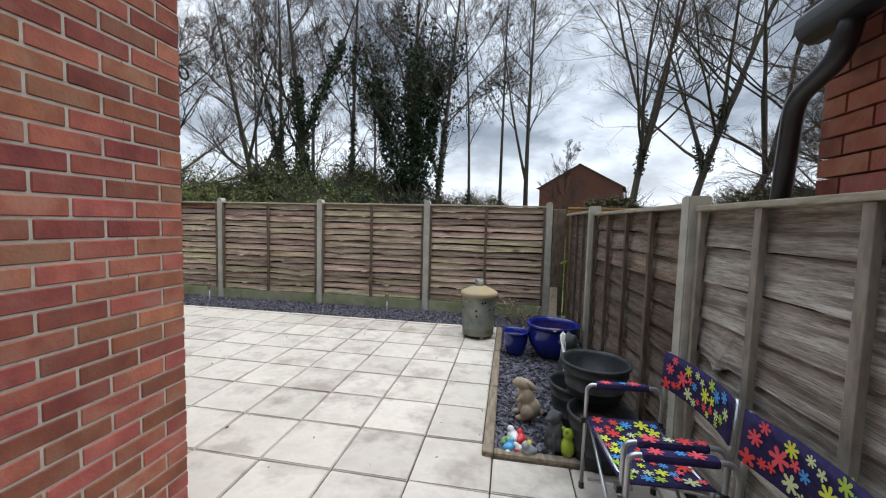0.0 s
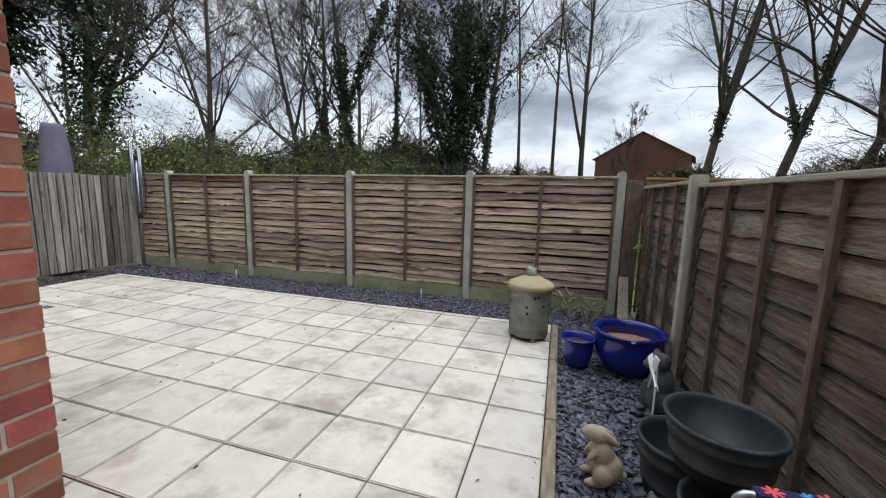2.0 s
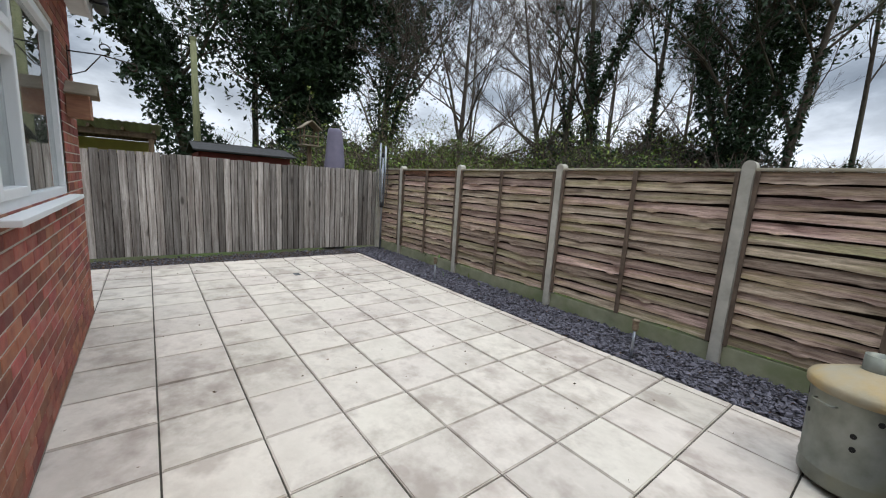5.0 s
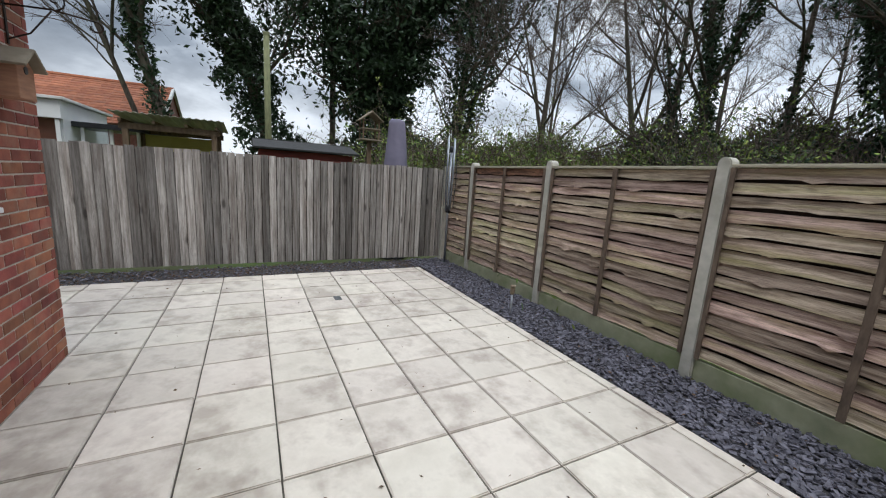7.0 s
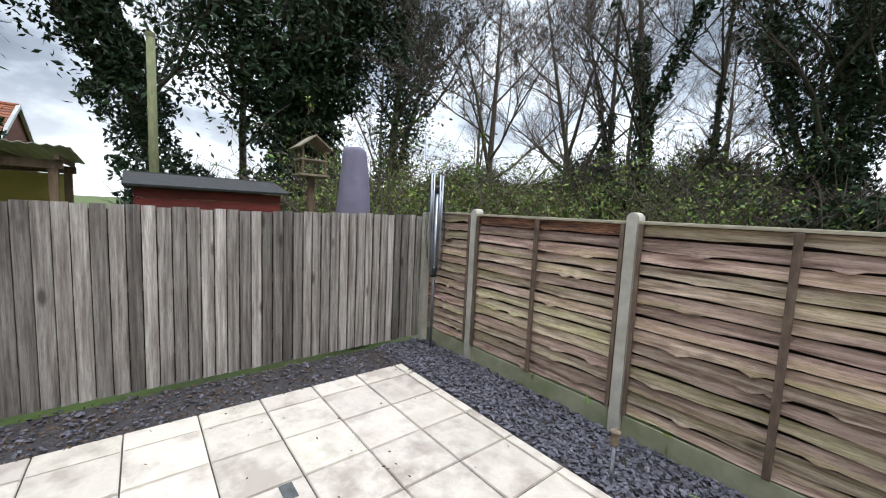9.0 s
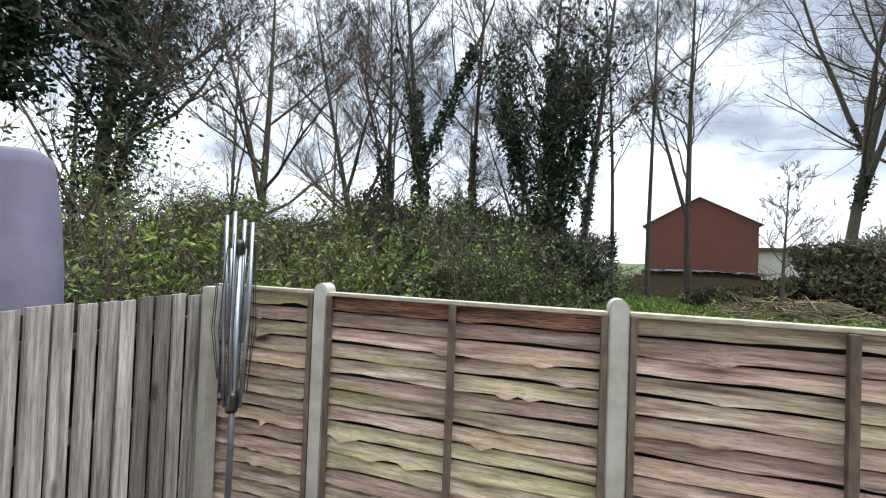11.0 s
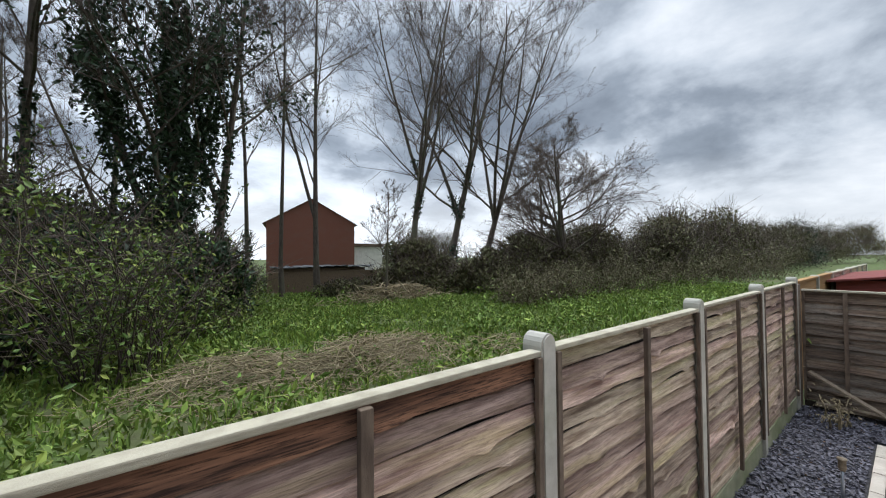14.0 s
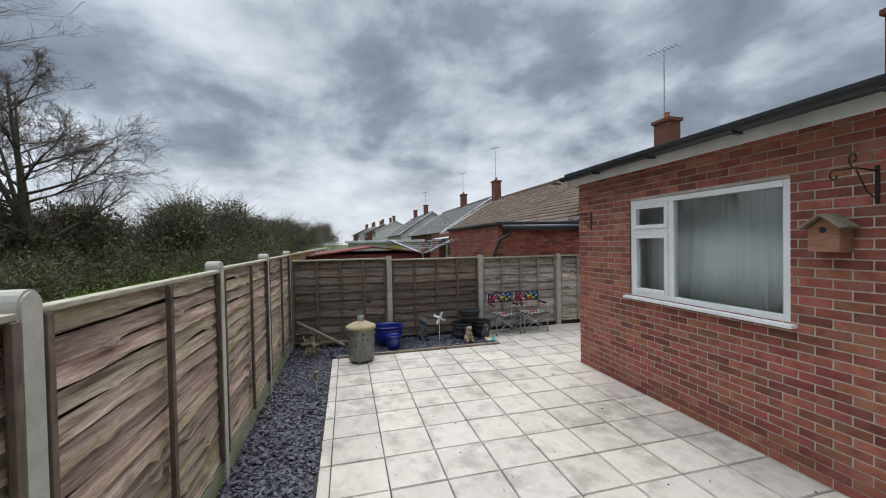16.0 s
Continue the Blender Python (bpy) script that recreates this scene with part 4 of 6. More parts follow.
def weeds():
    """Clumps of broad-leaved weeds among the grass."""
    rnd = random.Random(55)
    for mt_, n, sz, sd in ((M_LEAF, 150, 0.05, 56), (M_GRASS, 170, 0.07, 57)):
        pts = []
        for _ in range(n):
            cx, cy, r = rnd.uniform(-9, 24), 6.7 + 19 * rnd.random() ** 1.3, rnd.uniform(0.15, 0.5)
            h = rnd.uniform(0.12, 0.42)
            pts += [(cx + rnd.gauss(0, r), cy + rnd.gauss(0, r), abs(rnd.gauss(0, h)) + 0.02) for _ in range(70)]
        tagged(obj("meadow_weeds", leaves_mesh("meadow_weeds", pts, sz, sd), mt_), "clumps of broad-leaved weeds among the meadow grass", "weeds", kind="stuff")


weeds()


# ---------------------------------------------------------------- the bungalow's eaves, window and fittings
M_ROOF_FELT = material("dark_felt", (0.05, 0.05, 0.05), (0.03, 0.03, 0.03), 12, 0.9, 0.4)
M_SOFFIT = material("weathered_white_paint", (0.68, 0.68, 0.66), (0.55, 0.55, 0.53), 4, 0.6, 0.15, stain=(0.4, 0.4, 0.37), stain_amount=0.4)
M_CURTAIN = material("pale_curtain", (0.80, 0.81, 0.79), (0.70, 0.71, 0.69), 3, 0.9, 0.0)
M_TILE = material("brown_roof_tile", (0.13, 0.086, 0.060), (0.07, 0.046, 0.034), 3, 0.9, 0.5, vary=0.25, stain=(0.15, 0.125, 0.085), stain_amount=0.5, stain_scale=0.6, island=True)
M_TILE_GREY = material("grey_roof_tile", (0.15, 0.145, 0.14), (0.09, 0.088, 0.085), 3, 0.9, 0.4, vary=0.2, island=True)
M_TILE_RED = material("orange_roof_tile", (0.38, 0.145, 0.075), (0.24, 0.085, 0.05), 3, 0.9, 0.4, vary=0.2, stain=(0.2, 0.12, 0.09), stain_amount=0.4, island=True)
M_RENDER = material("pale_render", (0.62, 0.60, 0.56), (0.50, 0.48, 0.45), 2, 0.9, 0.2, stain=(0.4, 0.38, 0.34), stain_amount=0.4)
M_DARKBRICK = material("far_brick", (0.20, 0.08, 0.055), (0.13, 0.052, 0.038), 9, 0.9, 0.3, (1, 1, 2.4), stain=(0.16, 0.085, 0.065), stain_amount=0.5, stain_scale=0.7)
M_IRON = material("black_iron", (0.03, 0.028, 0.027), (0.05, 0.03, 0.02), 12, 0.6, 0.3, metal=0.6)
M_BOXWOOD = material("birdbox_wood", (0.36, 0.19, 0.115), (0.25, 0.125, 0.08), 4, 0.8, 0.3, (2, 2, 12))
M_BOXROOF = material("birdbox_roof", (0.27, 0.23, 0.17), (0.17, 0.14, 0.10), 6, 0.85, 0.4)


def build_eaves():
    x0, x1, y = WALL_X0 - 0.2, WALL_X1 + 0.07, WALL_Y
    r = part("roof", boxed(x0, x1, -2.2, y + 0.20, 2.865, 2.91, 0.006), M_ROOF_FELT)
    tagged(r, "low dark felt roof over the bungalow's extension", "roof", kind="structure")
    part("fascia", boxed(x0, x1, y + 0.13, y + 0.155, 2.71, 2.863, 0.004), M_SOFFIT, r, "weathered white fascia board")
    part("side_fascia", boxed(x1 - 0.025, x1, -2.2, y + 0.128, 2.71, 2.863, 0.004), M_SOFFIT, r, "weathered white fascia board")
    part("soffit", boxed(x0, x1 - 0.026, y + 0.002, y + 0.128, 2.74, 2.755), M_SOFFIT, r, "white soffit")
    part("side_soffit", boxed(WALL_X1 + 0.002, x1 - 0.026, -2.2, y, 2.74, 2.755), M_SOFFIT, r, "white soffit")
    bm = bmesh.new()
    prof = [(math.cos(a) * 0.058, math.sin(a) * 0.058) for a in [math.pi + math.pi * i / 10 for i in range(11)]]
    prof += [(p * 0.9, q * 0.9) for p, q in prof[::-1]]
    ends = []
    for gx in (x0 - 0.03, x1 + 0.03):
        ends.append([bm.verts.new((gx, y + 0.216 + p, 2.855 + q)) for p, q in prof])
    for i in range(len(prof)):
        j = (i + 1) % len(prof)
        bm.faces.new((ends[0][i], ends[0][j], ends[1][j], ends[1][i]))
    bm.faces.new(ends[0])
    bm.faces.new(ends[1][::-1])
    g = part("gutter", bm, M_BLACK, r, "black half-round plastic gutter")
    for k in range(5):
        bx = x0 + 0.3 + k * 0.95
        part("bracket", boxed(bx - 0.02, bx + 0.02, y + 0.156, y + 0.28, 2.785, 2.81, 0.004), M_BLACK, g)


build_eaves()


def build_window():
    x0, x1, z0, z1 = WIN
    y0, y1 = WALL_Y - 0.075, WALL_Y - 0.012
    w = tagged(empty("window_1", (x0 + x1) / 2, WALL_Y, z0), "white plastic window with a wide pane, a casement and a fanlight, net curtain drawn behind", "window", kind="structure")

    def bar(name, a, b, c, d, proud=0.0, label=""):
        o = part(name, boxed(a, b, y0, y1 + proud, c, d, 0.006), M_UPVC, w, label)
        o.matrix_parent_inverse = w.matrix_world.inverted()
        return o

    f, mx, tz = 0.062, -3.225, 1.985
    bar("frame_jamb", x0 + 0.004, x0 + f, z0 + 0.004, z1 - 0.004)
    bar("frame_jamb", x1 - f, x1 - 0.004, z0 + 0.004, z1 - 0.004)
    bar("frame_head", x0 + f + 0.001, x1 - f - 0.001, z1 - f, z1 - 0.004)
    bar("frame_sill", x0 + f + 0.001, x1 - f - 0.001, z0 + 0.004, z0 + f)
    bar("mullion", mx - 0.035, mx + 0.035, z0 + f + 0.001, z1 - f - 0.001)
    bar("transom", mx + 0.036, x1 - f - 0.001, tz - 0.033, tz + 0.033)
    lights = [(x0 + f, mx - 0.035, z0 + f, z1 - f, 0), (mx + 0.035, x1 - f, z0 + f, tz - 0.033, 1), (mx + 0.035, x1 - f, tz + 0.033, z1 - f, 1)]
    for a, b, c, d, sash in lights:
        if sash:
            k = 0.05
            bm = bmesh.new()
            for q in ((a, a + k, c, d), (b - k, b, c, d), (a + k, b - k, c, c + k), (a + k, b - k, d - k, d)):
                box(bm, q[0] + 0.001, q[1] - 0.001, y0 + 0.01, y1 + 0.014, q[2] + 0.001, q[3] - 0.001, 0.005)
            o = part("casement" if d < 2.05 else "fanlight", bm, M_UPVC, w)
            o.matrix_parent_inverse = w.matrix_world.inverted()
            a, b, c, d = a + k, b - k, c + k, d - k
        o = part("pane", boxed(a, b, y0 + 0.024, y0 + 0.032, c, d), M_GLASS, w, "clear glass pane")
        o.matrix_parent_inverse = w.matrix_world.inverted()
        o.visible_shadow = False
    s_ = part("sill", boxed(x0 - 0.05, x1 + 0.05, WALL_Y - 0.07, WALL_Y + 0.075, z0 - 0.028, z0 + 0.002, 0.006), M_UPVC, w, "white window sill board")
    s_.matrix_parent_inverse = w.matrix_world.inverted()
    # pleated curtain
    V, F, n = [], [], 220
    for i in range(n + 1):
        u = x0 - 0.1 + (x1 - x0 + 0.2) * i / n
        d = 0.022 * math.sin(u * 46 + 1.2 * math.sin(u * 5)) + 0.008 * math.sin(u * 101)
        V += [(u, WALL_Y - 0.30 + d, z0 - 0.15), (u, WALL_Y - 0.30 + d * 0.7, z1 + 0.05)]
    F = [(2 * i, 2 * i + 2, 2 * i + 3, 2 * i + 1) for i in range(n)]
    me = raw("curtain", V, F, True)
    o = obj("curtain", me, M_CURTAIN)
    so = o.modifiers.new("thick", "SOLIDIFY")
    so.thickness = 0.002
    tagged(o, "pale pleated net curtain hanging behind the window", "curtain")
    tagged(part("curtain_rail", boxed(x0 - 0.15, x1 + 0.15, WALL_Y - 0.33, WALL_Y - 0.262, z1 + 0.05, z1 + 0.09, 0.004), M_UPVC), "white curtain rail over the window inside", "curtain rail")


build_window()


def iron_bracket(x, z, reach=0.34):
    """A scrolled hanging-basket bracket on the brick wall."""
    t = empty("basket_bracket", x, WALL_Y + 0.002, z)
    part("backplate", boxed(-0.012, 0.012, 0, 0.006, -0.16, 0.10, 0.002), M_IRON, t)
    bm = bmesh.new()
    tube_bm(bm, [(0, 0.005, 0.06), (0, reach * 0.5, 0.075), (0, reach, 0.05)] + [(0, reach + 0.03 * math.sin(a), 0.02 + 0.03 * math.cos(a)) for a in [0.3 * i for i in range(1, 17)]], 0.006, 6)
    part("arm", bm, M_IRON, t, "", True)
    bm = bmesh.new()
    tube_bm(bm, [(0, 0.005, -0.13), (0, reach * 0.25, -0.08), (0, reach * 0.5, 0.065)], 0.005, 6)
    part("stay", bm, M_IRON, t, "", True)
    bm = bmesh.new()
    tube_bm(bm, [(0, reach * 0.55 + 0.06 * math.exp(-a * 0.2) * math.sin(a), 0.135 - 0.06 * math.exp(-a * 0.2) * math.cos(a)) for a in [0.4 * i for i in range(18)]], 0.005, 6)
    part("scroll", bm, M_IRON, t, "", True)
    tagged(t, "black wrought iron basket bracket with a scroll, on the brick wall", "bracket", "basket brackets")


iron_bracket(-1.84, 2.20)
iron_bracket(-4.92, 2.27, 0.42)


def bird_box():
    t = empty("bird_box", -4.70, WALL_Y + 0.002, 1.78)
    bm = bmesh.new()
    w, d, h = 0.095, 0.14, 0.175
    outline = [(-w, 0), (w, 0), (w, h), (0, h + 0.075), (-w, h)]
    a_ = [bm.verts.new((u, 0, z)) for u, z in outline]
    b_ = [bm.verts.new((u, d, z)) for u, z in outline]
    bm.faces.new(a_)
    bm.faces.new(b_[::-1])
    for i in range(5):
        bm.faces.new((a_[i], b_[i], b_[(i + 1) % 5], a_[(i + 1) % 5]))
    bmesh.ops.bevel(bm, geom=list(bm.edges), offset=0.003, segments=1, affect="EDGES")
    part("body", bm, M_BOXWOOD, t)
    for s_ in (-1, 1):
        bm = bmesh.new()
        m = Matrix.Translation((s_ * 0.066, 0, h + 0.048)) @ Matrix.Rotation(s_ * math.atan2(0.075, w), 4, "Y")
        box(bm, -0.082, 0.082, -0.002, d + 0.05, -0.008, 0.008, 0.003, m)
        part("roof", bm, M_BOXROOF, t, "greenish weathered roof board")
    bm = bmesh.new()
    lathe(bm, [(0.022, 0), (0.022, 0.004), (0.0005, 0.004)], 16, Matrix.Translation((0, d, 0.16)) @ Matrix.Rotation(radians(-90), 4, "X"))
    part("entrance_hole", bm, M_BLACK, t, "dark round entrance hole")
    tagged(t, "small reddish wooden bird box with a pitched roof", "bird box")


bird_box()

# ---------------------------------------------------------------- things on the patio
M_GALV = material("galvanised_steel", (0.30, 0.31, 0.275), (0.15, 0.16, 0.13), 6, 0.5, 0.3, stain=(0.15, 0.15, 0.09), stain_amount=0.8, stain_scale=3, metal=0.55)
M_RUST = material("rusted_lid", (0.36, 0.255, 0.11), (0.27, 0.23, 0.15), 7, 0.8, 0.5, stain=(0.30, 0.28, 0.22), stain_amount=0.6, stain_scale=4)
M_SOOT = material("soot", (0.012, 0.012, 0.012), (0.02, 0.018, 0.016), 10, 0.9, 0.0)
M_BLUE = material("cobalt_glaze", (0.010, 0.022, 0.23), (0.005, 0.010, 0.13), 4, 0.12, 0.05, spec=0.6)
M_TERRA = material("terracotta_inside", (0.40, 0.19, 0.09), (0.28, 0.13, 0.065), 8, 0.85, 0.3)
M_POTBLACK = material("dull_black_plastic", (0.035, 0.040, 0.043), (0.02, 0.023, 0.025), 9, 0.5, 0.2, stain=(0.10, 0.10, 0.095), stain_amount=0.4, stain_scale=6)
M_COMPOST = material("compost", (0.07, 0.045, 0.03), (0.03, 0.02, 0.014), 30, 0.95, 0.9, depth=0.015)
M_STONE = material("cast_stone", (0.42, 0.33, 0.235), (0.28, 0.22, 0.155), 12, 0.9, 0.4, stain=(0.22, 0.19, 0.14), stain_amount=0.5, stain_scale=9)
M_DARKSTONE = material("dark_cast_stone", (0.10, 0.105, 0.105), (0.055, 0.058, 0.058), 12, 0.85, 0.4)
M_EDGE = material("timber_edging", (0.28, 0.225, 0.16), (0.15, 0.115, 0.08), 5, 0.9, 0.5, (8, 1.5, 8))
M_TUBE = material("grey_tube", (0.50, 0.51, 0.52), (0.42, 0.43, 0.44), 6, 0.32, 0.05, metal=0.8)
M_FABRIC = material("navy_canvas", (0.030, 0.022, 0.085), (0.018, 0.014, 0.055), 60, 0.9, 0.3, fine=300, depth=0.001)
M_ALU = material("aluminium", (0.40, 0.43, 0.47), (0.27, 0.29, 0.32), 6, 0.35, 0.05, metal=0.8)


def incinerator():
    t = empty("garden_incinerator", -0.404, 5.006, 0)
    t.rotation_euler, t.scale = (0, 0, radians(25)), (0.97, 0.97, 1.14)
    bm = bmesh.new()
    rnd = random.Random(2)
    prof = [(0.195, 0.035), (0.206, 0.036), (0.208, 0.05), (0.206, 0.10), (0.212, 0.105), (0.212, 0.115), (0.208, 0.12), (0.214, 0.30), (0.222, 0.46), (0.230, 0.475), (0.230, 0.485), (0.222, 0.492), (0.214, 0.49), (0.200, 0.06), (0.0005, 0.055)]
    lathe(bm, prof, 40)
    for v in bm.verts:
        k = 1 + 0.018 * noise.noise((v.co.x * 7, v.co.y * 7, v.co.z * 7))
        v.co.x *= k
        v.co.y *= k
    part("body", bm, M_GALV, t, "dented, stained galvanised drum", True)
    bm = bmesh.new()
    prof = [(0.236, 0.462), (0.243, 0.466), (0.245, 0.496), (0.236, 0.508), (0.20, 0.525), (0.13, 0.553), (0.070, 0.575), (0.060, 0.577), (0.055, 0.57), (0.20, 0.515), (0.232, 0.495), (0.236, 0.462)]
    lathe(bm, prof, 40)
    part("lid", bm, M_RUST, t, "rust-yellow conical lid", True)
    bm = bmesh.new()
    lathe(bm, [(0.055, 0.565), (0.055, 0.645), (0.050, 0.645), (0.050, 0.565)], 24)
    part("chimney", bm, M_GALV, t, "short grey chimney collar", True)
    for k in range(22):
        a_, z = rnd.uniform(0, 6.283), rnd.choice((0.16, 0.25, 0.33, 0.41)) + rnd.uniform(-.015, .015)
        r = 0.2075 + 0.03 * (z - 0.1)
        m = Matrix.Rotation(a_, 4, "Z") @ Matrix.Translation((r + 0.001, 0, z)) @ Matrix.Rotation(radians(90), 4, "Y")
        bm = lathe(bmesh.new(), [(0.013, 0), (0.0125, 0.003), (0.0005, 0.0032)], 10, m)
        part("vent_hole", bm, M_SOOT, t, "sooty round vent hole")
    for k in range(3):
        m = Matrix.Rotation(2.1 * k + 0.4, 4, "Z")
        part("leg", box(bmesh.new(), 0.16, 0.20, -0.02, 0.02, 0.0, 0.05, 0.004, m), M_GALV, t)
    for s_ in (0.5, 3.64):
        m = Matrix.Rotation(s_, 4, "Z")
        bm = tube_bm(bmesh.new(), [m @ Vector(p) for p in arc([(0.222, -0.05, 0.42), (0.255, -0.05, 0.42), (0.255, 0.05, 0.42), (0.222, 0.05, 0.42)], 0.02)], 0.005, 6)
        part("handle", bm, M_GALV, t, "", True)
    tagged(t, "galvanised garden incinerator bin with a rusty yellow conical lid", "incinerator")


incinerator()


def glazed_pot(x, y, prof, fill, label, mt=None, inner=None, tilt=0):
    t = empty("plant_pot", x, y, 0.012)
    part("pot", lathe(bmesh.new(), prof, 44), mt or M_BLUE, t, "", True)
    r, z = fill
    bm = bmesh.new()
    bmesh.ops.create_grid(bm, x_segments=14, y_segments=14, size=r)
    for v in bm.verts:
        u = Vector((v.co.x, v.co.y))
        if u.length > 1e-6:
            u = u * (max(abs(u.x), abs(u.y)) / u.length)
        v.co = Vector((u.x, u.y, z + 0.012 * noise.noise((u.x * 22 + x, u.y * 22 + y, 0))))
    part("soil", bm, inner or M_COMPOST, t, "dry compost" if not inner else "bare terracotta inside", True)
    return tagged(t, label, "plant pot")


glazed_pot(0.059, 4.431, [(0.0005, 0), (0.085, 0), (0.10, 0.02), (0.125, 0.12), (0.133, 0.19), (0.130, 0.225), (0.146, 0.236), (0.148, 0.252), (0.138, 0.258), (0.124, 0.25), (0.116, 0.19)], (0.118, 0.20), "small cobalt blue glazed plant pot on slate chippings")
big = glazed_pot(0.464, 4.483, [(0.0005, 0), (0.16, 0), (0.19, 0.02), (0.255, 0.13), (0.275, 0.22), (0.262, 0.295), (0.262, 0.318), (0.287, 0.330), (0.290, 0.352), (0.276, 0.360), (0.250, 0.352), (0.240, 0.30), (0.245, 0.22)],
                 (0.243, 0.235), "large round cobalt blue glazed bowl pot, bare inside", None, M_TERRA)
part("price_sticker", boxed(-0.03, 0.0, -0.2905, -0.2885, 0.333, 0.350), M_UPVC, big, "small white sticker on the rim")


def plastic_tub(x, y, z, r, h, label, full):
    t = empty("planter_tub", x, y, z)
    prof = [(0.0005, 0), (r * 0.74, 0), (r * 0.76, 0.01), (r * 0.82, h * 0.25), (r * 0.845, h * 0.26), (r * 0.85, h * 0.30), (r * 0.835, h * 0.31), (r * 0.90, h * 0.68), (r * 0.925, h * 0.69), (r * 0.93, h * 0.74), (r * 0.91, h * 0.75),
            (r * 0.965, h * 0.93), (r, h * 0.94), (r, h), (r * 0.93, h), (r * 0.90, h * 0.9), (r * 0.72, 0.03), (0.0005, 0.03)]
    part("tub", lathe(bmesh.new(), prof, 44), M_POTBLACK, t, "", True)
    if full:
        bm = bmesh.new()
        lathe(bm, [(r * 0.86, h * 0.72), (r * 0.5, h * 0.75), (0.0005, h * 0.74)], 24)
        for v in bm.verts:
            v.co.z += 0.012 * noise.noise((v.co.x * 25, v.co.y * 25, 2))
        part("soil", bm, M_COMPOST, t, "damp compost", True)
    return tagged(t, label, "planter", "black planters")


plastic_tub(0.479, 3.026, 0.012, 0.205, 0.30, "black plastic barrel planter standing under a wider one", False)
tub2 = plastic_tub(0.548, 2.595, 0.012, 0.205, 0.30, "black plastic barrel planter filled with compost and seedlings", True)
plastic_tub(0.553, 2.841, 0.315, 0.225, 0.23, "wide black half-barrel planter stacked on two others", False)
rnd_s = random.Random(31)
for k in range(5):
    sx, sy = rnd_s.uniform(-0.12, 0.12), rnd_s.uniform(-0.12, -0.02)
    sp = [(sx + rnd_s.gauss(0, .012), sy + rnd_s.gauss(0, .012), 0.232 + rnd_s.uniform(0, .02)) for _ in range(12)]
    part_me = leaves_mesh("seedling", sp, 0.018, 40 + k)
    obj("seedling", part_me, M_LEAF, tub2, "small green seedling")


def blob(bm, c, r, m=None, sub=3):
    g = bmesh.ops.create_icosphere(bm, subdivisions=sub, radius=1)
    for v in g["verts"]:
        p = Vector((v.co.x * r[0], v.co.y * r[1], v.co.z * r[2]))
        if m is not None:
            p = m @ p
        v.co = p + Vector(c)


def fused(name, bm, mt, x, y, z, rz, voxel, label, category, scale=1.0):
    """Lobes joined into one carved figure."""
    ob = part(name, bm, mt)
    md = ob.modifiers.new("fuse", "REMESH")
    md.mode, md.voxel_size = "VOXEL", voxel
    sm = ob.modifiers.new("smooth", "SMOOTH")
    sm.factor, sm.iterations = 0.5, 3
    dg = bpy.context.evaluated_depsgraph_get()
    me = bpy.data.meshes.new_from_object(ob.evaluated_get(dg))
    ob.modifiers.clear()
    ob.data = me
    me.shade_smooth()
    ob.matrix_world = pose(x, y, z, 0, 0, rz) @ Matrix.Scale(scale, 4)
    return tagged(ob, label, category)


def rabbit():
    bm = bmesh.new()
    R = lambda a, ax: Matrix.Rotation(radians(a), 4, ax)
    blob(bm, (0, 0, 0.075), (0.075, 0.068, 0.075))
    blob(bm, (0.022, 0, 0.145), (0.055, 0.052, 0.08), R(12, "Y"))
    blob(bm, (0.058, 0, 0.240), (0.060, 0.040, 0.040), R(-22, "Y"))
    blob(bm, (0.10, 0, 0.246), (0.025, 0.025, 0.022))
    for s_ in (-1, 1):
        blob(bm, (-0.002, s_ * 0.024, 0.232), (0.058, 0.012, 0.018), R(-38, "Y"))
        blob(bm, (0.055, s_ * 0.045, 0.022), (0.055, 0.022, 0.022))
        blob(bm, (0.03, s_ * 0.055, 0.06), (0.045, 0.03, 0.05))
        blob(bm, (0.072, s_ * 0.03, 0.15), (0.016, 0.014, 0.045), R(-35, "Y"))
    blob(bm, (-0.075, 0, 0.04), (0.025, 0.028, 0.025))
    fused("rabbit_statue", bm, M_STONE, 0.143, 3.006, 0.012, 190, 0.006, "buff cast stone rabbit sitting upright on the slate chippings", "garden ornament", 1.08)


rabbit()


def seated_figure(x, y, rz, label, scale, mt):
    bm = bmesh.new()
    blob(bm, (0, 0, 0.09), (0.10, 0.085, 0.095))
    blob(bm, (0.02, 0, 0.20), (0.072, 0.066, 0.10))
    blob(bm, (0.045, 0, 0.325), (0.066, 0.058, 0.056))
    blob(bm, (0.10, 0, 0.315), (0.04, 0.032, 0.028))
    for s_ in (-1, 1):
        blob(bm, (0.03, s_ * 0.05, 0.36), (0.02, 0.014, 0.03))
        blob(bm, (0.085, s_ * 0.045, 0.10), (0.024, 0.022, 0.10))
        blob(bm, (0.10, s_ * 0.045, 0.02), (0.035, 0.024, 0.02))
    fused("dog_statue", bm, mt, x, y, 0.012, rz, 0.008, label, "garden ornament", scale)


seated_figure(0.582, 3.806, 200, "dark grey cast stone animal ornament beside the blue bowl", 1.15, M_DARKSTONE)
seated_figure(0.297, 2.616, 215, "dark mossy cast stone ornament at the corner of the bed", 0.72, M_DARKSTONE)


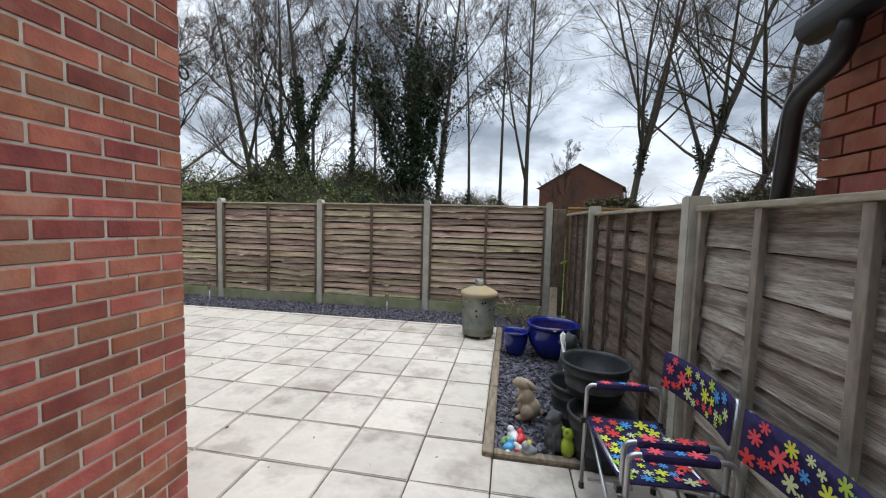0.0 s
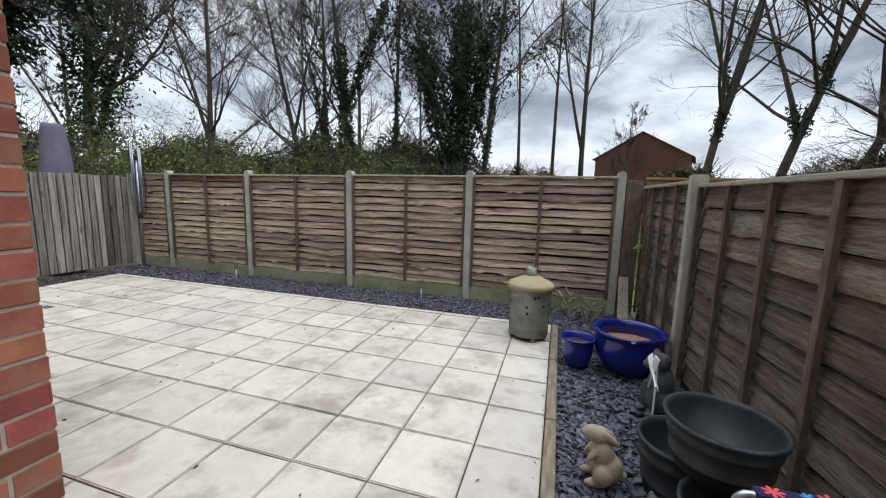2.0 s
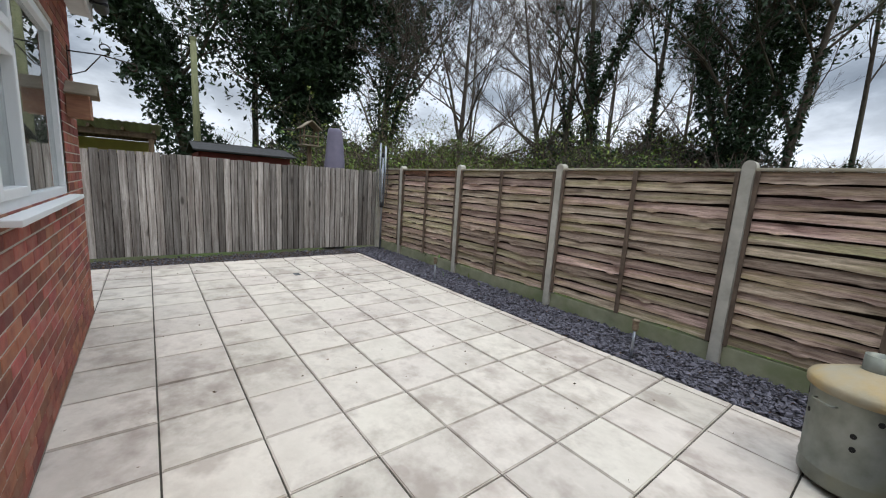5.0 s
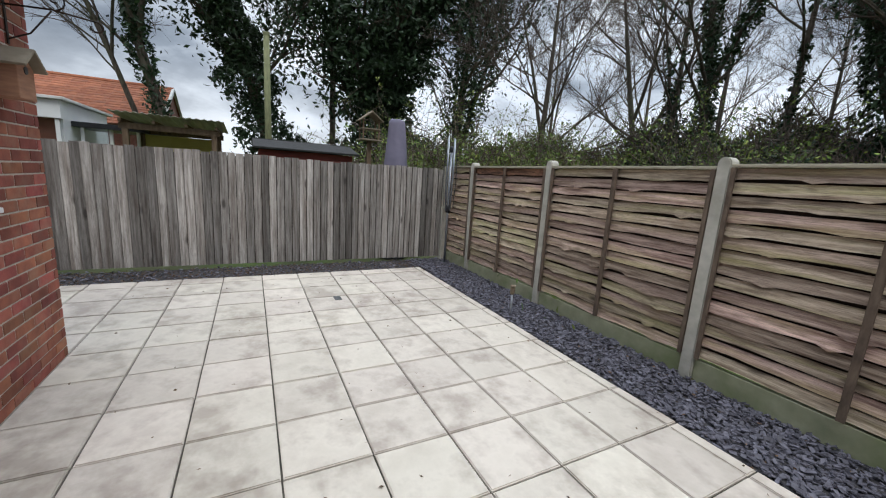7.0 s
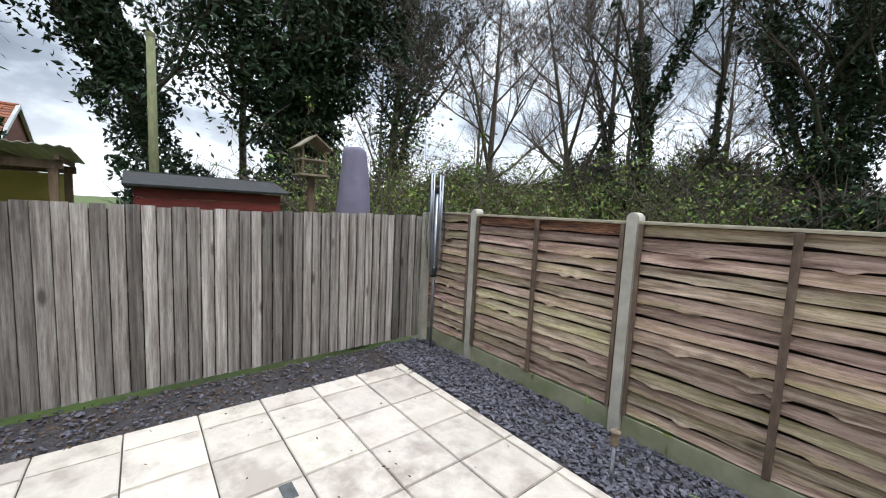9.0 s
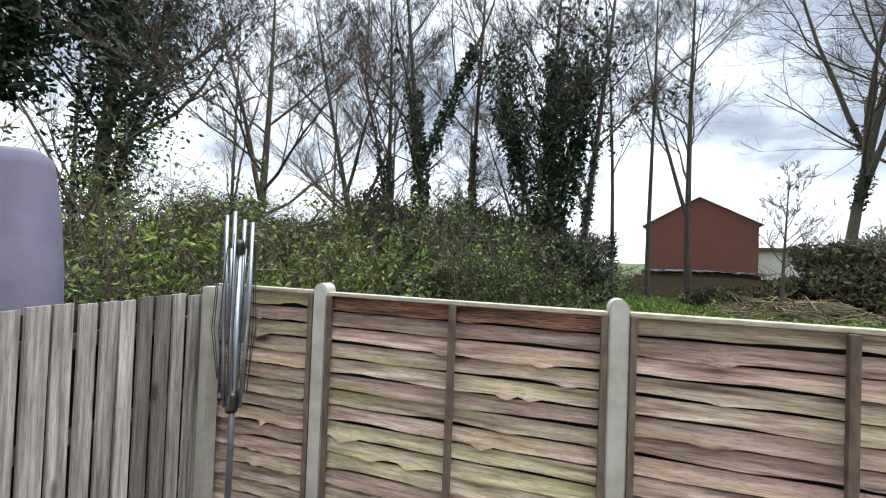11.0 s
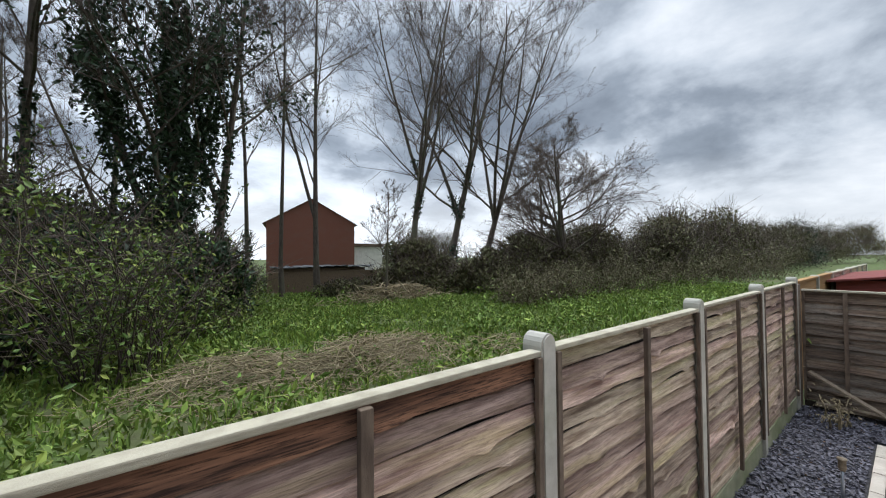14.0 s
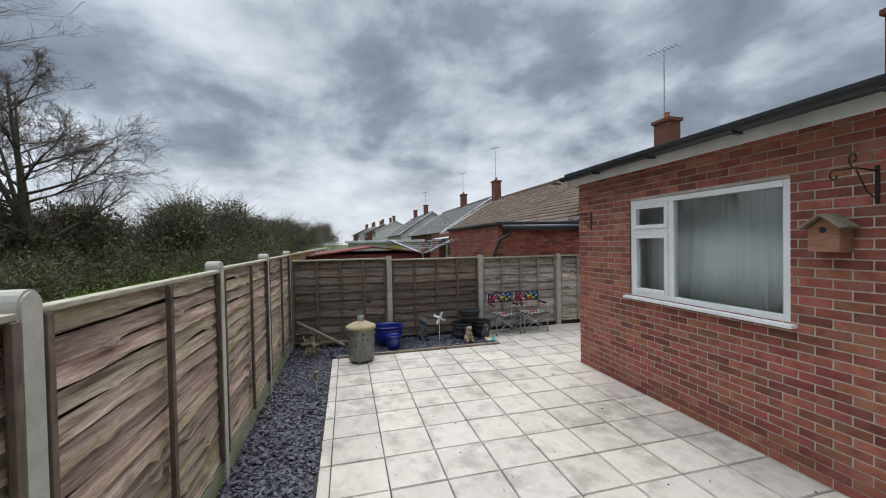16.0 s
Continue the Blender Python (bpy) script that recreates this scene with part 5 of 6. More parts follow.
def toys():
    cols = {"red": (0.62, 0.03, 0.05), "white": (0.75, 0.75, 0.73), "green": (0.25, 0.5, 0.2), "yellow": (0.75, 0.6, 0.05), "blue": (0.08, 0.35, 0.62), "grey": (0.28, 0.30, 0.31)}
    rnd = random.Random(77)
    spots = [(-0.025, 2.616, "green", 0.035), (0.024, 2.677, "white", 0.045), (0.073, 2.667, "red", 0.04), (0.108, 2.595, "yellow", 0.035), (-0.000, 2.554, "blue", 0.038), (0.054, 2.564, "white", 0.03), (0.113, 2.534, "grey", 0.045), (0.044, 2.534, "red", 0.02), (-0.010, 2.523, "white", 0.02)]
    for x, y, c, r in spots:
        bm = bmesh.new()
        blob(bm, (0, 0, r * 0.8), (r, r * 0.9, r * 0.8), None, 2)
        blob(bm, (r * 0.5, r * 0.2, r * 1.6), (r * 0.6, r * 0.55, r * 0.55), None, 2)
        blob(bm, (-r * 0.8, r * 0.3, r * 0.7), (r * 0.5, r * 0.4, r * 0.6), None, 2)
        mt = bpy.data.materials.get("toy_" + c) or material("toy_" + c, cols[c], tuple(k * 0.8 for k in cols[c]), 20, 0.4, 0.05, spec=0.5)
        fused("painted_ornament", bm, mt, x, y, 0.008, rnd.uniform(0, 360), 0.006, c + " painted little garden ornament lying on the slate", "garden ornament")


toys()
M_FROG = material("lime_glaze", (0.40, 0.52, 0.05), (0.28, 0.38, 0.04), 10, 0.3, 0.05)
bm = bmesh.new()
blob(bm, (0, 0, 0.07), (0.045, 0.04, 0.07))
blob(bm, (0, 0, 0.155), (0.036, 0.034, 0.034))
blob(bm, (0.025, 0.02, 0.185), (0.012, 0.012, 0.012))
blob(bm, (0.025, -0.02, 0.185), (0.012, 0.012, 0.012))
fused("lime_ornament", bm, M_FROG, 0.352, 2.554, 0.012, 200, 0.006, "lime green glazed garden ornament beside the timber edging", "garden ornament")


def pinwheel():
    t = empty("garden_pinwheel", 0.450, 3.488, 0)
    part("stick", tube_bm(bmesh.new(), [(0, 0, -0.05), (0, 0, 0.46)], 0.006, 8), M_UPVC, t)
    for k in range(4):
        m = Matrix.Translation((-0.02, 0, 0.44)) @ Matrix.Rotation(radians(28 + 90 * k), 4, "X")
        bm = bmesh.new()
        box(bm, -0.003, 0.003, -0.022, 0.022, 0.015, 0.125, 0.002, m @ Matrix.Rotation(radians(24), 4, "Z"))
        part("blade", bm, M_UPVC, t)
    bm = lathe(bmesh.new(), [(0.0005, -0.012), (0.018, -0.008), (0.018, 0.004), (0.0005, 0.008)], 14, Matrix.Translation((-0.022, 0, 0.44)) @ Matrix.Rotation(radians(90), 4, "Y"))
    part("hub", bm, M_UPVC, t, "", True)
    tagged(t, "white plastic garden pinwheel on a stick in the chippings", "pinwheel")


pinwheel()


def edging():
    t = tagged(empty("timber_edging", -0.135, 4.0, 0), "weathered low timber edging round the slate bed", "edging")
    for y0, y1 in ((2.48, 3.45), (3.455, 4.40), (4.405, 5.40)):
        bm = bmesh.new()
        box(bm, -0.036, 0.036, y0 - 4.0, y1 - 4.0, -0.10, 0.035, 0.02)
        part("rail", bm, M_EDGE, t)
    bm = boxed(0.037, 0.98, -1.52, -1.455, -0.10, 0.032, 0.018)
    part("rail", bm, M_EDGE, t)


edging()


def leaning_plank(x0, y0, z0, x1, y1, z1, w=0.09, th=0.025):
    a_, b_ = Vector((x0, y0, z0)), Vector((x1, y1, z1))
    d = b_ - a_
    bm = bmesh.new()
    m = Matrix.Translation(a_) @ d.to_track_quat("X", "Z").to_matrix().to_4x4()
    box(bm, 0, d.length, -w / 2, w / 2, -th / 2, th / 2, 0.004, m)
    tagged(part("plank", bm, M_EDGE), "weathered offcut plank leaning in the fence corner", "plank")


leaning_plank(0.55, 5.28, 0.03, 0.64, 6.11, 0.50, 0.11)
leaning_plank(0.68, 4.55, 0.06, 0.68, 6.05, 0.07, 0.12, 0.03)


def path_light(x, y):
    t = empty("solar_stake_light", x, y, 0)
    part("stake", tube_bm(bmesh.new(), [(0, 0, -0.1), (0, 0, 0.27)], 0.012, 10), M_ALU, t, "grey metal stake", True)
    bm = lathe(bmesh.new(), [(0.0005, 0.25), (0.022, 0.25), (0.028, 0.27), (0.026, 0.335), (0.033, 0.34), (0.033, 0.352), (0.0005, 0.36)], 18)
    part("lamp_head", bm, M_EDGE, t, "weathered lamp head", True)
    tagged(t, "slim weathered solar stake light in the slate chippings", "garden light", "solar stake lights")


path_light(-1.83, 5.60)
path_light(-4.87, 5.60)


# ---- folding chairs with flowered canvas
M_FLOWER = bpy.data.materials.new("flower_print")
M_FLOWER.use_nodes = True
nt_ = M_FLOWER.node_tree
g_, r_ = nt_.nodes.new("ShaderNodeNewGeometry"), nt_.nodes.new("ShaderNodeValToRGB")
r_.color_ramp.interpolation = "CONSTANT"
for k, c in enumerate([(0.62, 0.05, 0.04), (0.60, 0.62, 0.05), (0.06, 0.28, 0.62), (0.70, 0.08, 0.10), (0.35, 0.50, 0.05), (0.55, 0.60, 0.30)]):
    e = r_.color_ramp.elements[k] if k < 2 else r_.color_ramp.elements.new(k / 6)
    e.position, e.color = k / 6, (*c, 1)
nt_.links.new(g_.outputs["Random Per Island"], r_.inputs[0])
nt_.links.new(r_.outputs[0], nt_.nodes["Principled BSDF"].inputs["Base Color"])
nt_.nodes["Principled BSDF"].inputs["Roughness"].default_value = 0.9


def flowers(w, h, seed, n, place):
    """Printed flowers scattered over a cloth w by h; place() lays a flat point on the cloth."""
    rnd = random.Random(seed)
    V, F = [], []
    spots = []
    for _ in range(n * 8):
        u, v, r = rnd.uniform(-w / 2 + .02, w / 2 - .02), rnd.uniform(-h / 2 + .02, h / 2 - .02), rnd.uniform(0.017, 0.040)
        if all((u - a) ** 2 + (v - b) ** 2 > (r + c) ** 2 * 0.72 for a, b, c in spots):
            spots.append((u, v, r))
        if len(spots) >= n:
            break
    for u, v, r in spots:
        petals, a0 = rnd.choice((5, 6, 7)), rnd.random()
        ring = []
        for k in range(petals * 4):
            a_ = 2 * math.pi * (k / (petals * 4)) + a0
            rr = r * (0.32, 0.85, 1.0, 0.85)[k % 4]
            ring.append(place(u + math.cos(a_) * rr, v + math.sin(a_) * rr))
        V += ring
        F.append(tuple(range(len(V) - len(ring), len(V))))
    return raw("flower_print", V, F)


def chair():
    t = empty("folding_chair", 0, 0, 0)
    W_, D_ = 0.54, 0.40      # across (y) and fore-and-aft (x); the front looks to -x
    SH, AH, BH = 0.41, 0.585, 0.79
    r = 0.011
    for s_ in (-1, 1):
        y = s_ * W_ / 2
        side = "side_frame"
        bm = bmesh.new()
        tube_bm(bm, arc([(-0.19, y, 0.008), (-0.185, y, AH - 0.02), (-0.165, y, AH), (0.18, y, AH), (0.205, y, AH - 0.05), (0.205, y, SH + 0.05), (0.19, y, 0.008)], 0.05), r, 10)
        f = part(side, bm, M_TUBE, t, "", True)
        part("armrest", boxed(-0.14, 0.13, y - 0.024, y + 0.024, AH - 0.016, AH + 0.019, 0.014), M_FABRIC, t, "padded navy armrest sleeve with flowers")
        bm = tube_bm(bmesh.new(), [(0.205, y, SH), (0.225, y, BH)], r, 10)
        part("back_post", bm, M_TUBE, t, "", True)
        for x in (-0.2, 0.2):
            part("seat_bracket", boxed(x - 0.012, x + 0.012, y - 0.016, y + 0.016, SH - 0.035, SH - 0.005, 0.003), M_BLACK, t)
        for x in (-0.19, 0.19):
            part("rubber_foot", lathe(bmesh.new(), [(0.0005, 0), (0.015, 0), (0.015, 0.03), (0.0115, 0.032)], 12, Matrix.Translation((x, y, 0))), M_BLACK, t, "black rubber foot")
        me = flowers(0.26, 0.045, 90 + s_, 12, lambda u, v, y=y: (u, y + v * 0.8, AH + 0.0205))
        tagged(obj("flower_print", me, M_FLOWER, t, "bright printed flowers"), kind="stuff")
    for x in (-0.165, 0.165):
        for a_, b_ in (((x, -W_ / 2, 0.05), (x, W_ / 2, SH - 0.02)), ((x + 0.016, W_ / 2, 0.05), (x + 0.016, -W_ / 2, SH - 0.02))):
            part("cross_brace", tube_bm(bmesh.new(), [a_, b_], 0.009, 8), M_TUBE, t, "", True)
        part("seat_rail", tube_bm(bmesh.new(), [(x, -W_ / 2, SH - 0.02), (x, W_ / 2, SH - 0.02)], 0.009, 8), M_TUBE, t, "", True)
    sag = lambda u, v: SH - 0.022 * (1 - (2 * v / W_) ** 2)
    bm = bmesh.new()
    bmesh.ops.create_grid(bm, x_segments=8, y_segments=12, size=0.5)
    for v in bm.verts:
        a_, b_ = v.co.x * 0.36, v.co.y * (W_ - 0.01)
        v.co = Vector((a_, b_, sag(a_, b_)))
    bmesh.ops.solidify(bm, geom=list(bm.faces), thickness=0.006)
    part("seat", bm, M_FABRIC, t, "navy flowered canvas seat", True)
    tagged(obj("flower_print", flowers(0.35, W_ - 0.03, 93, 62, lambda u, v: (u, v, sag(u, v) + 0.0085)), M_FLOWER, t, "bright printed flowers"), kind="stuff")
    z0, z1 = BH - 0.18, BH + 0.005

    def bk(v, z):
        return 0.19 + (z - SH) * 0.05 + 0.035 * (1 - (2 * v / W_) ** 2)

    bm = bmesh.new()
    bmesh.ops.create_grid(bm, x_segments=12, y_segments=4, size=0.5)
    for v in bm.verts:
        b_, z = v.co.x * (W_ + 0.02), (z0 + z1) / 2 + v.co.y * (z1 - z0)
        v.co = Vector((bk(b_, z), b_, z))
    bmesh.ops.solidify(bm, geom=list(bm.faces), thickness=0.006)
    part("backrest", bm, M_FABRIC, t, "navy flowered canvas backrest", True)
    for off in (-0.0095, 0.0095):
        tagged(obj("flower_print", flowers(W_ - 0.02, z1 - z0, 95, 40, lambda u, v, off=off: (bk(u, (z0 + z1) / 2 + v) + off, u, (z0 + z1) / 2 + v)), M_FLOWER, t, "bright printed flowers"), kind="stuff")
    return tagged(t, "grey tube folding chair with navy flowered canvas on the paving", "chair", "flowered folding chairs")


first_chair = chair()
first_chair.matrix_world = pose(0.60, 2.06, 0.001, 0, 0, 4)
copy_thing(first_chair, pose(0.62, 1.43, 0.001, 0, 0, 2))


# ---- folded rotary dryer in the corner
def folded_dryer():
    t = empty("rotary_dryer", -7.50, 6.07, 0)
    part("pole", tube_bm(bmesh.new(), [(0, 0, -0.1), (0.01, 0, 2.02)], 0.02, 12), M_ALU, t, "", True)
    part("hub", lathe(bmesh.new(), [(0.0005, 0.90), (0.036, 0.90), (0.04, 0.93), (0.04, 1.0), (0.03, 1.03), (0.0005, 1.03)], 16), M_BLACK, t, "dark plastic hub", True)
    part("hub", lathe(bmesh.new(), [(0.0005, 1.93), (0.034, 1.93), (0.036, 2.0), (0.028, 2.03), (0.0005, 2.03)], 16), M_BLACK, t, "dark plastic hub", True)
    for k in range(4):
        a_ = radians(20 + 90 * k)
        c, s = math.cos(a_), math.sin(a_)
        part("arm", tube_bm(bmesh.new(), [(c * 0.05, s * 0.05, 0.93), (c * 0.08, s * 0.07, 1.5), (c * 0.085, s * 0.075, 2.15 + 0.02 * k)], 0.012, 8), M_ALU, t, "", True)
        part("strut", tube_bm(bmesh.new(), [(c * 0.04, s * 0.06, 1.35), (c * 0.075, s * 0.09, 1.97)], 0.008, 6), M_ALU, t, "", True)
    rnd = random.Random(4)
    for k in range(10):
        a_ = rnd.uniform(0, 6.28)
        x, y = math.cos(a_) * 0.1, math.sin(a_) * 0.1
        bm = tube_bm(bmesh.new(), [(x, y, 1.95 + rnd.uniform(0, .15)), (x * 1.25 + rnd.gauss(0, .02), y * 1.25, 1.45), (x * 0.9, y * 0.9, rnd.uniform(0.98, 1.15))], 0.003, 4)
        part("line", bm, M_POTBLACK, t, "slack washing line")
    tagged(t, "folded aluminium rotary clothes dryer in the fence corner", "clothes dryer")


folded_dryer()
corner = concrete_post("post", -7.79, 6.15, 1.70, 0.09, 0.09, False)
corner.parent = rear_fence
tagged(part("drain_cover", boxed(-6.045, -5.905, 3.835, 3.915, -0.004, 0.004, 0.002), M_DARKSTONE), "small dark drain cover set in the paving", "drain cover")

# ---------------------------------------------------------------- beyond the closeboard fence
M_COVER = material("grey_purple_cover", (0.19, 0.175, 0.235), (0.14, 0.13, 0.18), 3, 0.7, 0.35, fine=14, depth=0.01)
M_REDPAINT = material("dark_red_boards", (0.23, 0.05, 0.04), (0.15, 0.035, 0.03), 4, 0.8, 0.4, (1, 1, 8), stain=(0.12, 0.04, 0.035), stain_amount=0.5)
M_OLDWOOD = material("old_brown_wood", (0.20, 0.14, 0.09), (0.11, 0.075, 0.05), 5, 0.85, 0.4, (4, 4, 1.2), 0.1)
M_YELLOWSHEET = material("yellowed_sheet", (0.52, 0.46, 0.14), (0.40, 0.34, 0.10), 2, 0.5, 0.2)
M_ORANGEWOOD = material("new_orange_wood", (0.42, 0.24, 0.10), (0.30, 0.17, 0.07), 5, 0.8, 0.3, (2, 2, 14), 0.1)
M_MOSSPOLE = material("green_timber_pole", (0.22, 0.23, 0.12), (0.14, 0.15, 0.08), 5, 0.85, 0.4, (4, 4, 1))


def covered_parasol():
    t = empty("covered_parasol", -8.32, 5.36, 0)
    bm = lathe(bmesh.new(), [(0.27, 1.0), (0.255, 1.5), (0.235, 1.8), (0.20, 2.1), (0.165, 2.38), (0.155, 2.44), (0.12, 2.47), (0.0005, 2.45)], 28)
    for v in bm.verts:
        k = 1 + 0.10 * noise.noise((v.co.x * 5, v.co.y * 5, v.co.z * 1.6)) + 0.05 * noise.noise((v.co.x * 14, v.co.y * 14, v.co.z * 6))
        v.co.x *= k
        v.co.y *= k * 0.85
        v.co.z += 0.05 * noise.noise((v.co.x * 6, v.co.y * 6, 1)) * (v.co.z > 2.3)
    part("cover", bm, M_COVER, t, "creased grey-purple fabric cover", True)
    part("pole", tube_bm(bmesh.new(), [(0, 0, 0), (0, 0, 1.2)], 0.024, 10), M_ALU, t, "", True)
    part("base", lathe(bmesh.new(), [(0.0005, -0.05), (0.25, -0.05), (0.25, 0.0), (0.05, 0.05), (0.0005, 0.05)], 20), M_DARKSTONE, t)
    tagged(t, "closed parasol under a creased grey-purple cover behind the fence", "parasol")


covered_parasol()


def bird_table():
    t = empty("bird_table", -8.95, 5.03, 0)
    part("post", boxed(-0.04, 0.04, -0.04, 0.04, -0.1, 2.10, 0.006), M_OLDWOOD, t)
    part("tray", boxed(-0.17, 0.17, -0.20, 0.20, 2.10, 2.125, 0.004), M_BOXROOF, t)
    part("upper_tray", boxed(-0.15, 0.15, -0.18, 0.18, 2.30, 2.32, 0.004), M_BOXROOF, t)
    for x in (-0.13, 0.13):
        for y in (-0.15, 0.15):
            part("upright", boxed(x - 0.012, x + 0.012, y - 0.012, y + 0.012, 2.126, 2.50, 0.002), M_OLDWOOD, t)
    for s_ in (-1, 1):
        m = Matrix.Translation((0, s_ * 0.105, 2.54)) @ Matrix.Rotation(-s_ * radians(38), 4, "X")
        part("roof_board", box(bmesh.new(), -0.20, 0.20, -0.145, 0.145, -0.009, 0.009, 0.003, m), M_BOXROOF, t, "mossy pale roof board")
    tagged(t, "old wooden bird table with two trays and a pitched roof", "bird table")


bird_table()


def red_shed():
    t = empty("garden_shed", -11.7, 4.15, 0)
    for i in range(13):
        z = 0.02 + i * 0.142
        part("board", boxed(-0.9, 0.9, -1.0, 1.0, z, z + 0.136, 0.006), M_REDPAINT, t)
    for s_ in (-1, 1):
        m = Matrix.Translation((s_ * 0.5, 0, 2.0)) @ Matrix.Rotation(s_ * radians(12), 4, "Y")
        part("roof", box(bmesh.new(), -0.55, 0.55, -1.12, 1.12, -0.02, 0.02, 0.005, m), M_ROOF_FELT, t, "grey felt roof")
    tagged(t, "low dark red wooden shed with a grey felt roof", "shed")


red_shed()


def yellow_leanto():
    t = empty("lean_to", -12.0, 1.55, 0)
    for y in (-0.75, 0.75):
        for x in (-0.7, 0.7):
            part("post", boxed(x - 0.05, x + 0.05, y - 0.05, y + 0.05, 0, 2.05, 0.005), M_OLDWOOD, t)
    for x in (-0.7, 0.7):
        part("beam", boxed(x - 0.04, x + 0.04, -0.85, 0.85, 2.051, 2.17, 0.005), M_OLDWOOD, t)
    for y in (-0.8, -0.27, 0.27, 0.8):
        part("rafter", boxed(-0.85, 0.85, y - 0.025, y + 0.025, 2.172, 2.24, 0.004), M_OLDWOOD, t)
    V, F, n = [], [], 60
    for i in range(n + 1):
        y = -0.95 + 1.9 * i / n
        z = 2.255 + 0.012 * math.sin(i * 1.57)
        V += [(-0.95, y, z), (0.95, y, z + 0.10)]
    F = [(2 * i, 2 * i + 1, 2 * i + 3, 2 * i + 2) for i in range(n)]
    o = obj("roof_sheet", raw("roof_sheet", V, F), M_RENDER, t, "pale corrugated roof sheet")
    o.modifiers.new("thick", "SOLIDIFY").thickness = 0.006
    part("back_sheet", boxed(-0.66, -0.64, -0.7, 0.7, 1.3, 2.04), M_YELLOWSHEET, t, "yellowed translucent sheet")
    tagged(t, "timber lean-to with a corrugated roof and yellowed sheets", "lean-to")


yellow_leanto()


def white_conservatory():
    t = empty("conservatory", -13.2, -1.9, 0)
    part("base_wall", boxed(-1.4, 1.4, -2.6, 1.6, -0.1, 0.7), M_DARKBRICK, t)
    for k in range(8):
        y = -2.55 + k * 0.585
        part("mullion", boxed(1.33, 1.40, y - 0.035, y + 0.035, 0.701, 2.15, 0.006), M_UPVC, t)
        if k < 7:
            part("pane", boxed(1.355, 1.365, y + 0.036, y + 0.549, 0.76, 2.149), M_GLASS, t)
    part("head", boxed(1.30, 1.43, -2.6, 1.62, 2.151, 2.50, 0.01), M_UPVC, t, "deep white fascia")
    part("end_panel", boxed(-1.4, 1.29, 1.52, 1.60, 0.701, 2.5, 0.006), M_UPVC, t)
    part("roof", boxed(-1.5, 1.5, -2.7, 1.7, 2.502, 2.56, 0.01), M_SOFFIT, t, "pale flat roof")
    tagged(t, "white conservatory with glazed sides and a deep fascia", "conservatory")
    p = empty("glazed_porch", -13.0, 0.3, 0)
    part("wall", boxed(-0.6, 0.6, -0.5, 0.5, -0.1, 0.9), M_RENDER, p)
    for y in (-0.47, 0.0, 0.47):
        part("mullion", boxed(0.54, 0.6, y - 0.03, y + 0.03, 0.901, 2.05, 0.004), M_UPVC, p)
    for y in (-0.235, 0.235):
        part("pane", boxed(0.56, 0.57, y - 0.2, y + 0.2, 0.901, 2.049), M_GLASS, p)
    part("roof", boxed(-0.7, 0.72, -0.62, 0.62, 2.051, 2.16, 0.008), M_BLACK, p, "black flat roof edge")
    tagged(p, "small glazed porch with a black roof edge", "porch")


white_conservatory()
t_ = empty("telegraph_pole", -14.95, 3.5, 0)
part("pole", lathe(bmesh.new(), [(0.0005, -0.3), (0.11, -0.3), (0.085, 5.35), (0.0005, 5.37)], 14), M_MOSSPOLE, t_, "", True)
part("pole_cap", lathe(bmesh.new(), [(0.09, 5.30), (0.095, 5.31), (0.095, 5.40), (0.0005, 5.42)], 14), M_MOSSPOLE, t_)
tagged(t_, "greenish timber pole rising behind the sheds", "pole")


# ---------------------------------------------------------------- houses
def tiled_slope(parent, x0, x1, y0, z0, y1, z1, mt, rows, name="roof"):
    """A roof slope from its eave (y0, z0) to its ridge (y1, z1), in overlapping courses of tiles."""
    C = []
    dy, dz = (y1 - y0) / rows, (z1 - z0) / rows
    V, F = [], []
    for i in range(rows):
        a_, b_ = y0 + dy * i, y0 + dy * (i + 1.08)
        c, d = z0 + dz * i + 0.03, z0 + dz * (i + 1.08)
        n = max(int((x1 - x0) / 0.6), 1)
        for k in range(n):
            p, q = x0 + (x1 - x0) * k / n, x0 + (x1 - x0) * (k + 0.985) / n
            base = len(V)
            V += [(p, a_, c), (q, a_, c), (q, b_, d), (p, b_, d), (p, a_, c - 0.035), (q, a_, c - 0.035), (q, b_, d - 0.06), (p, b_, d - 0.06)]
            F += [(base, base + 1, base + 2, base + 3), (base + 4, base + 7, base + 6, base + 5), (base, base + 4, base + 5, base + 1), (base + 1, base + 5, base + 6, base + 2), (base, base + 3, base + 7, base + 4)]
    return obj(name, raw(name, V, F), mt, parent, "tiled roof slope in courses")


def chimney(parent, x, y, z0, z1, w=0.65, pots=2, mt=None):
    c = part("chimney", boxed(x - w / 2, x + w / 2, y - w * 0.4, y + w * 0.4, z0, z1, 0.01), mt or M_DARKBRICK, parent, "brick chimney stack")
    part("chimney_cap", boxed(x - w / 2 - 0.06, x + w / 2 + 0.06, y - w * 0.4 - 0.06, y + w * 0.4 + 0.06, z1, z1 + 0.12, 0.01), mt or M_DARKBRICK, c)
    for k in range(pots):
        u = x + (k - (pots - 1) / 2) * 0.28
        part("chimney_pot", lathe(bmesh.new(), [(0.11, z1 + 0.121), (0.09, z1 + 0.36), (0.105, z1 + 0.37), (0.07, z1 + 0.37), (0.07, z1 + 0.121)], 12, Matrix.Translation((u, y, 0))), M_TERRA, c)
    return c


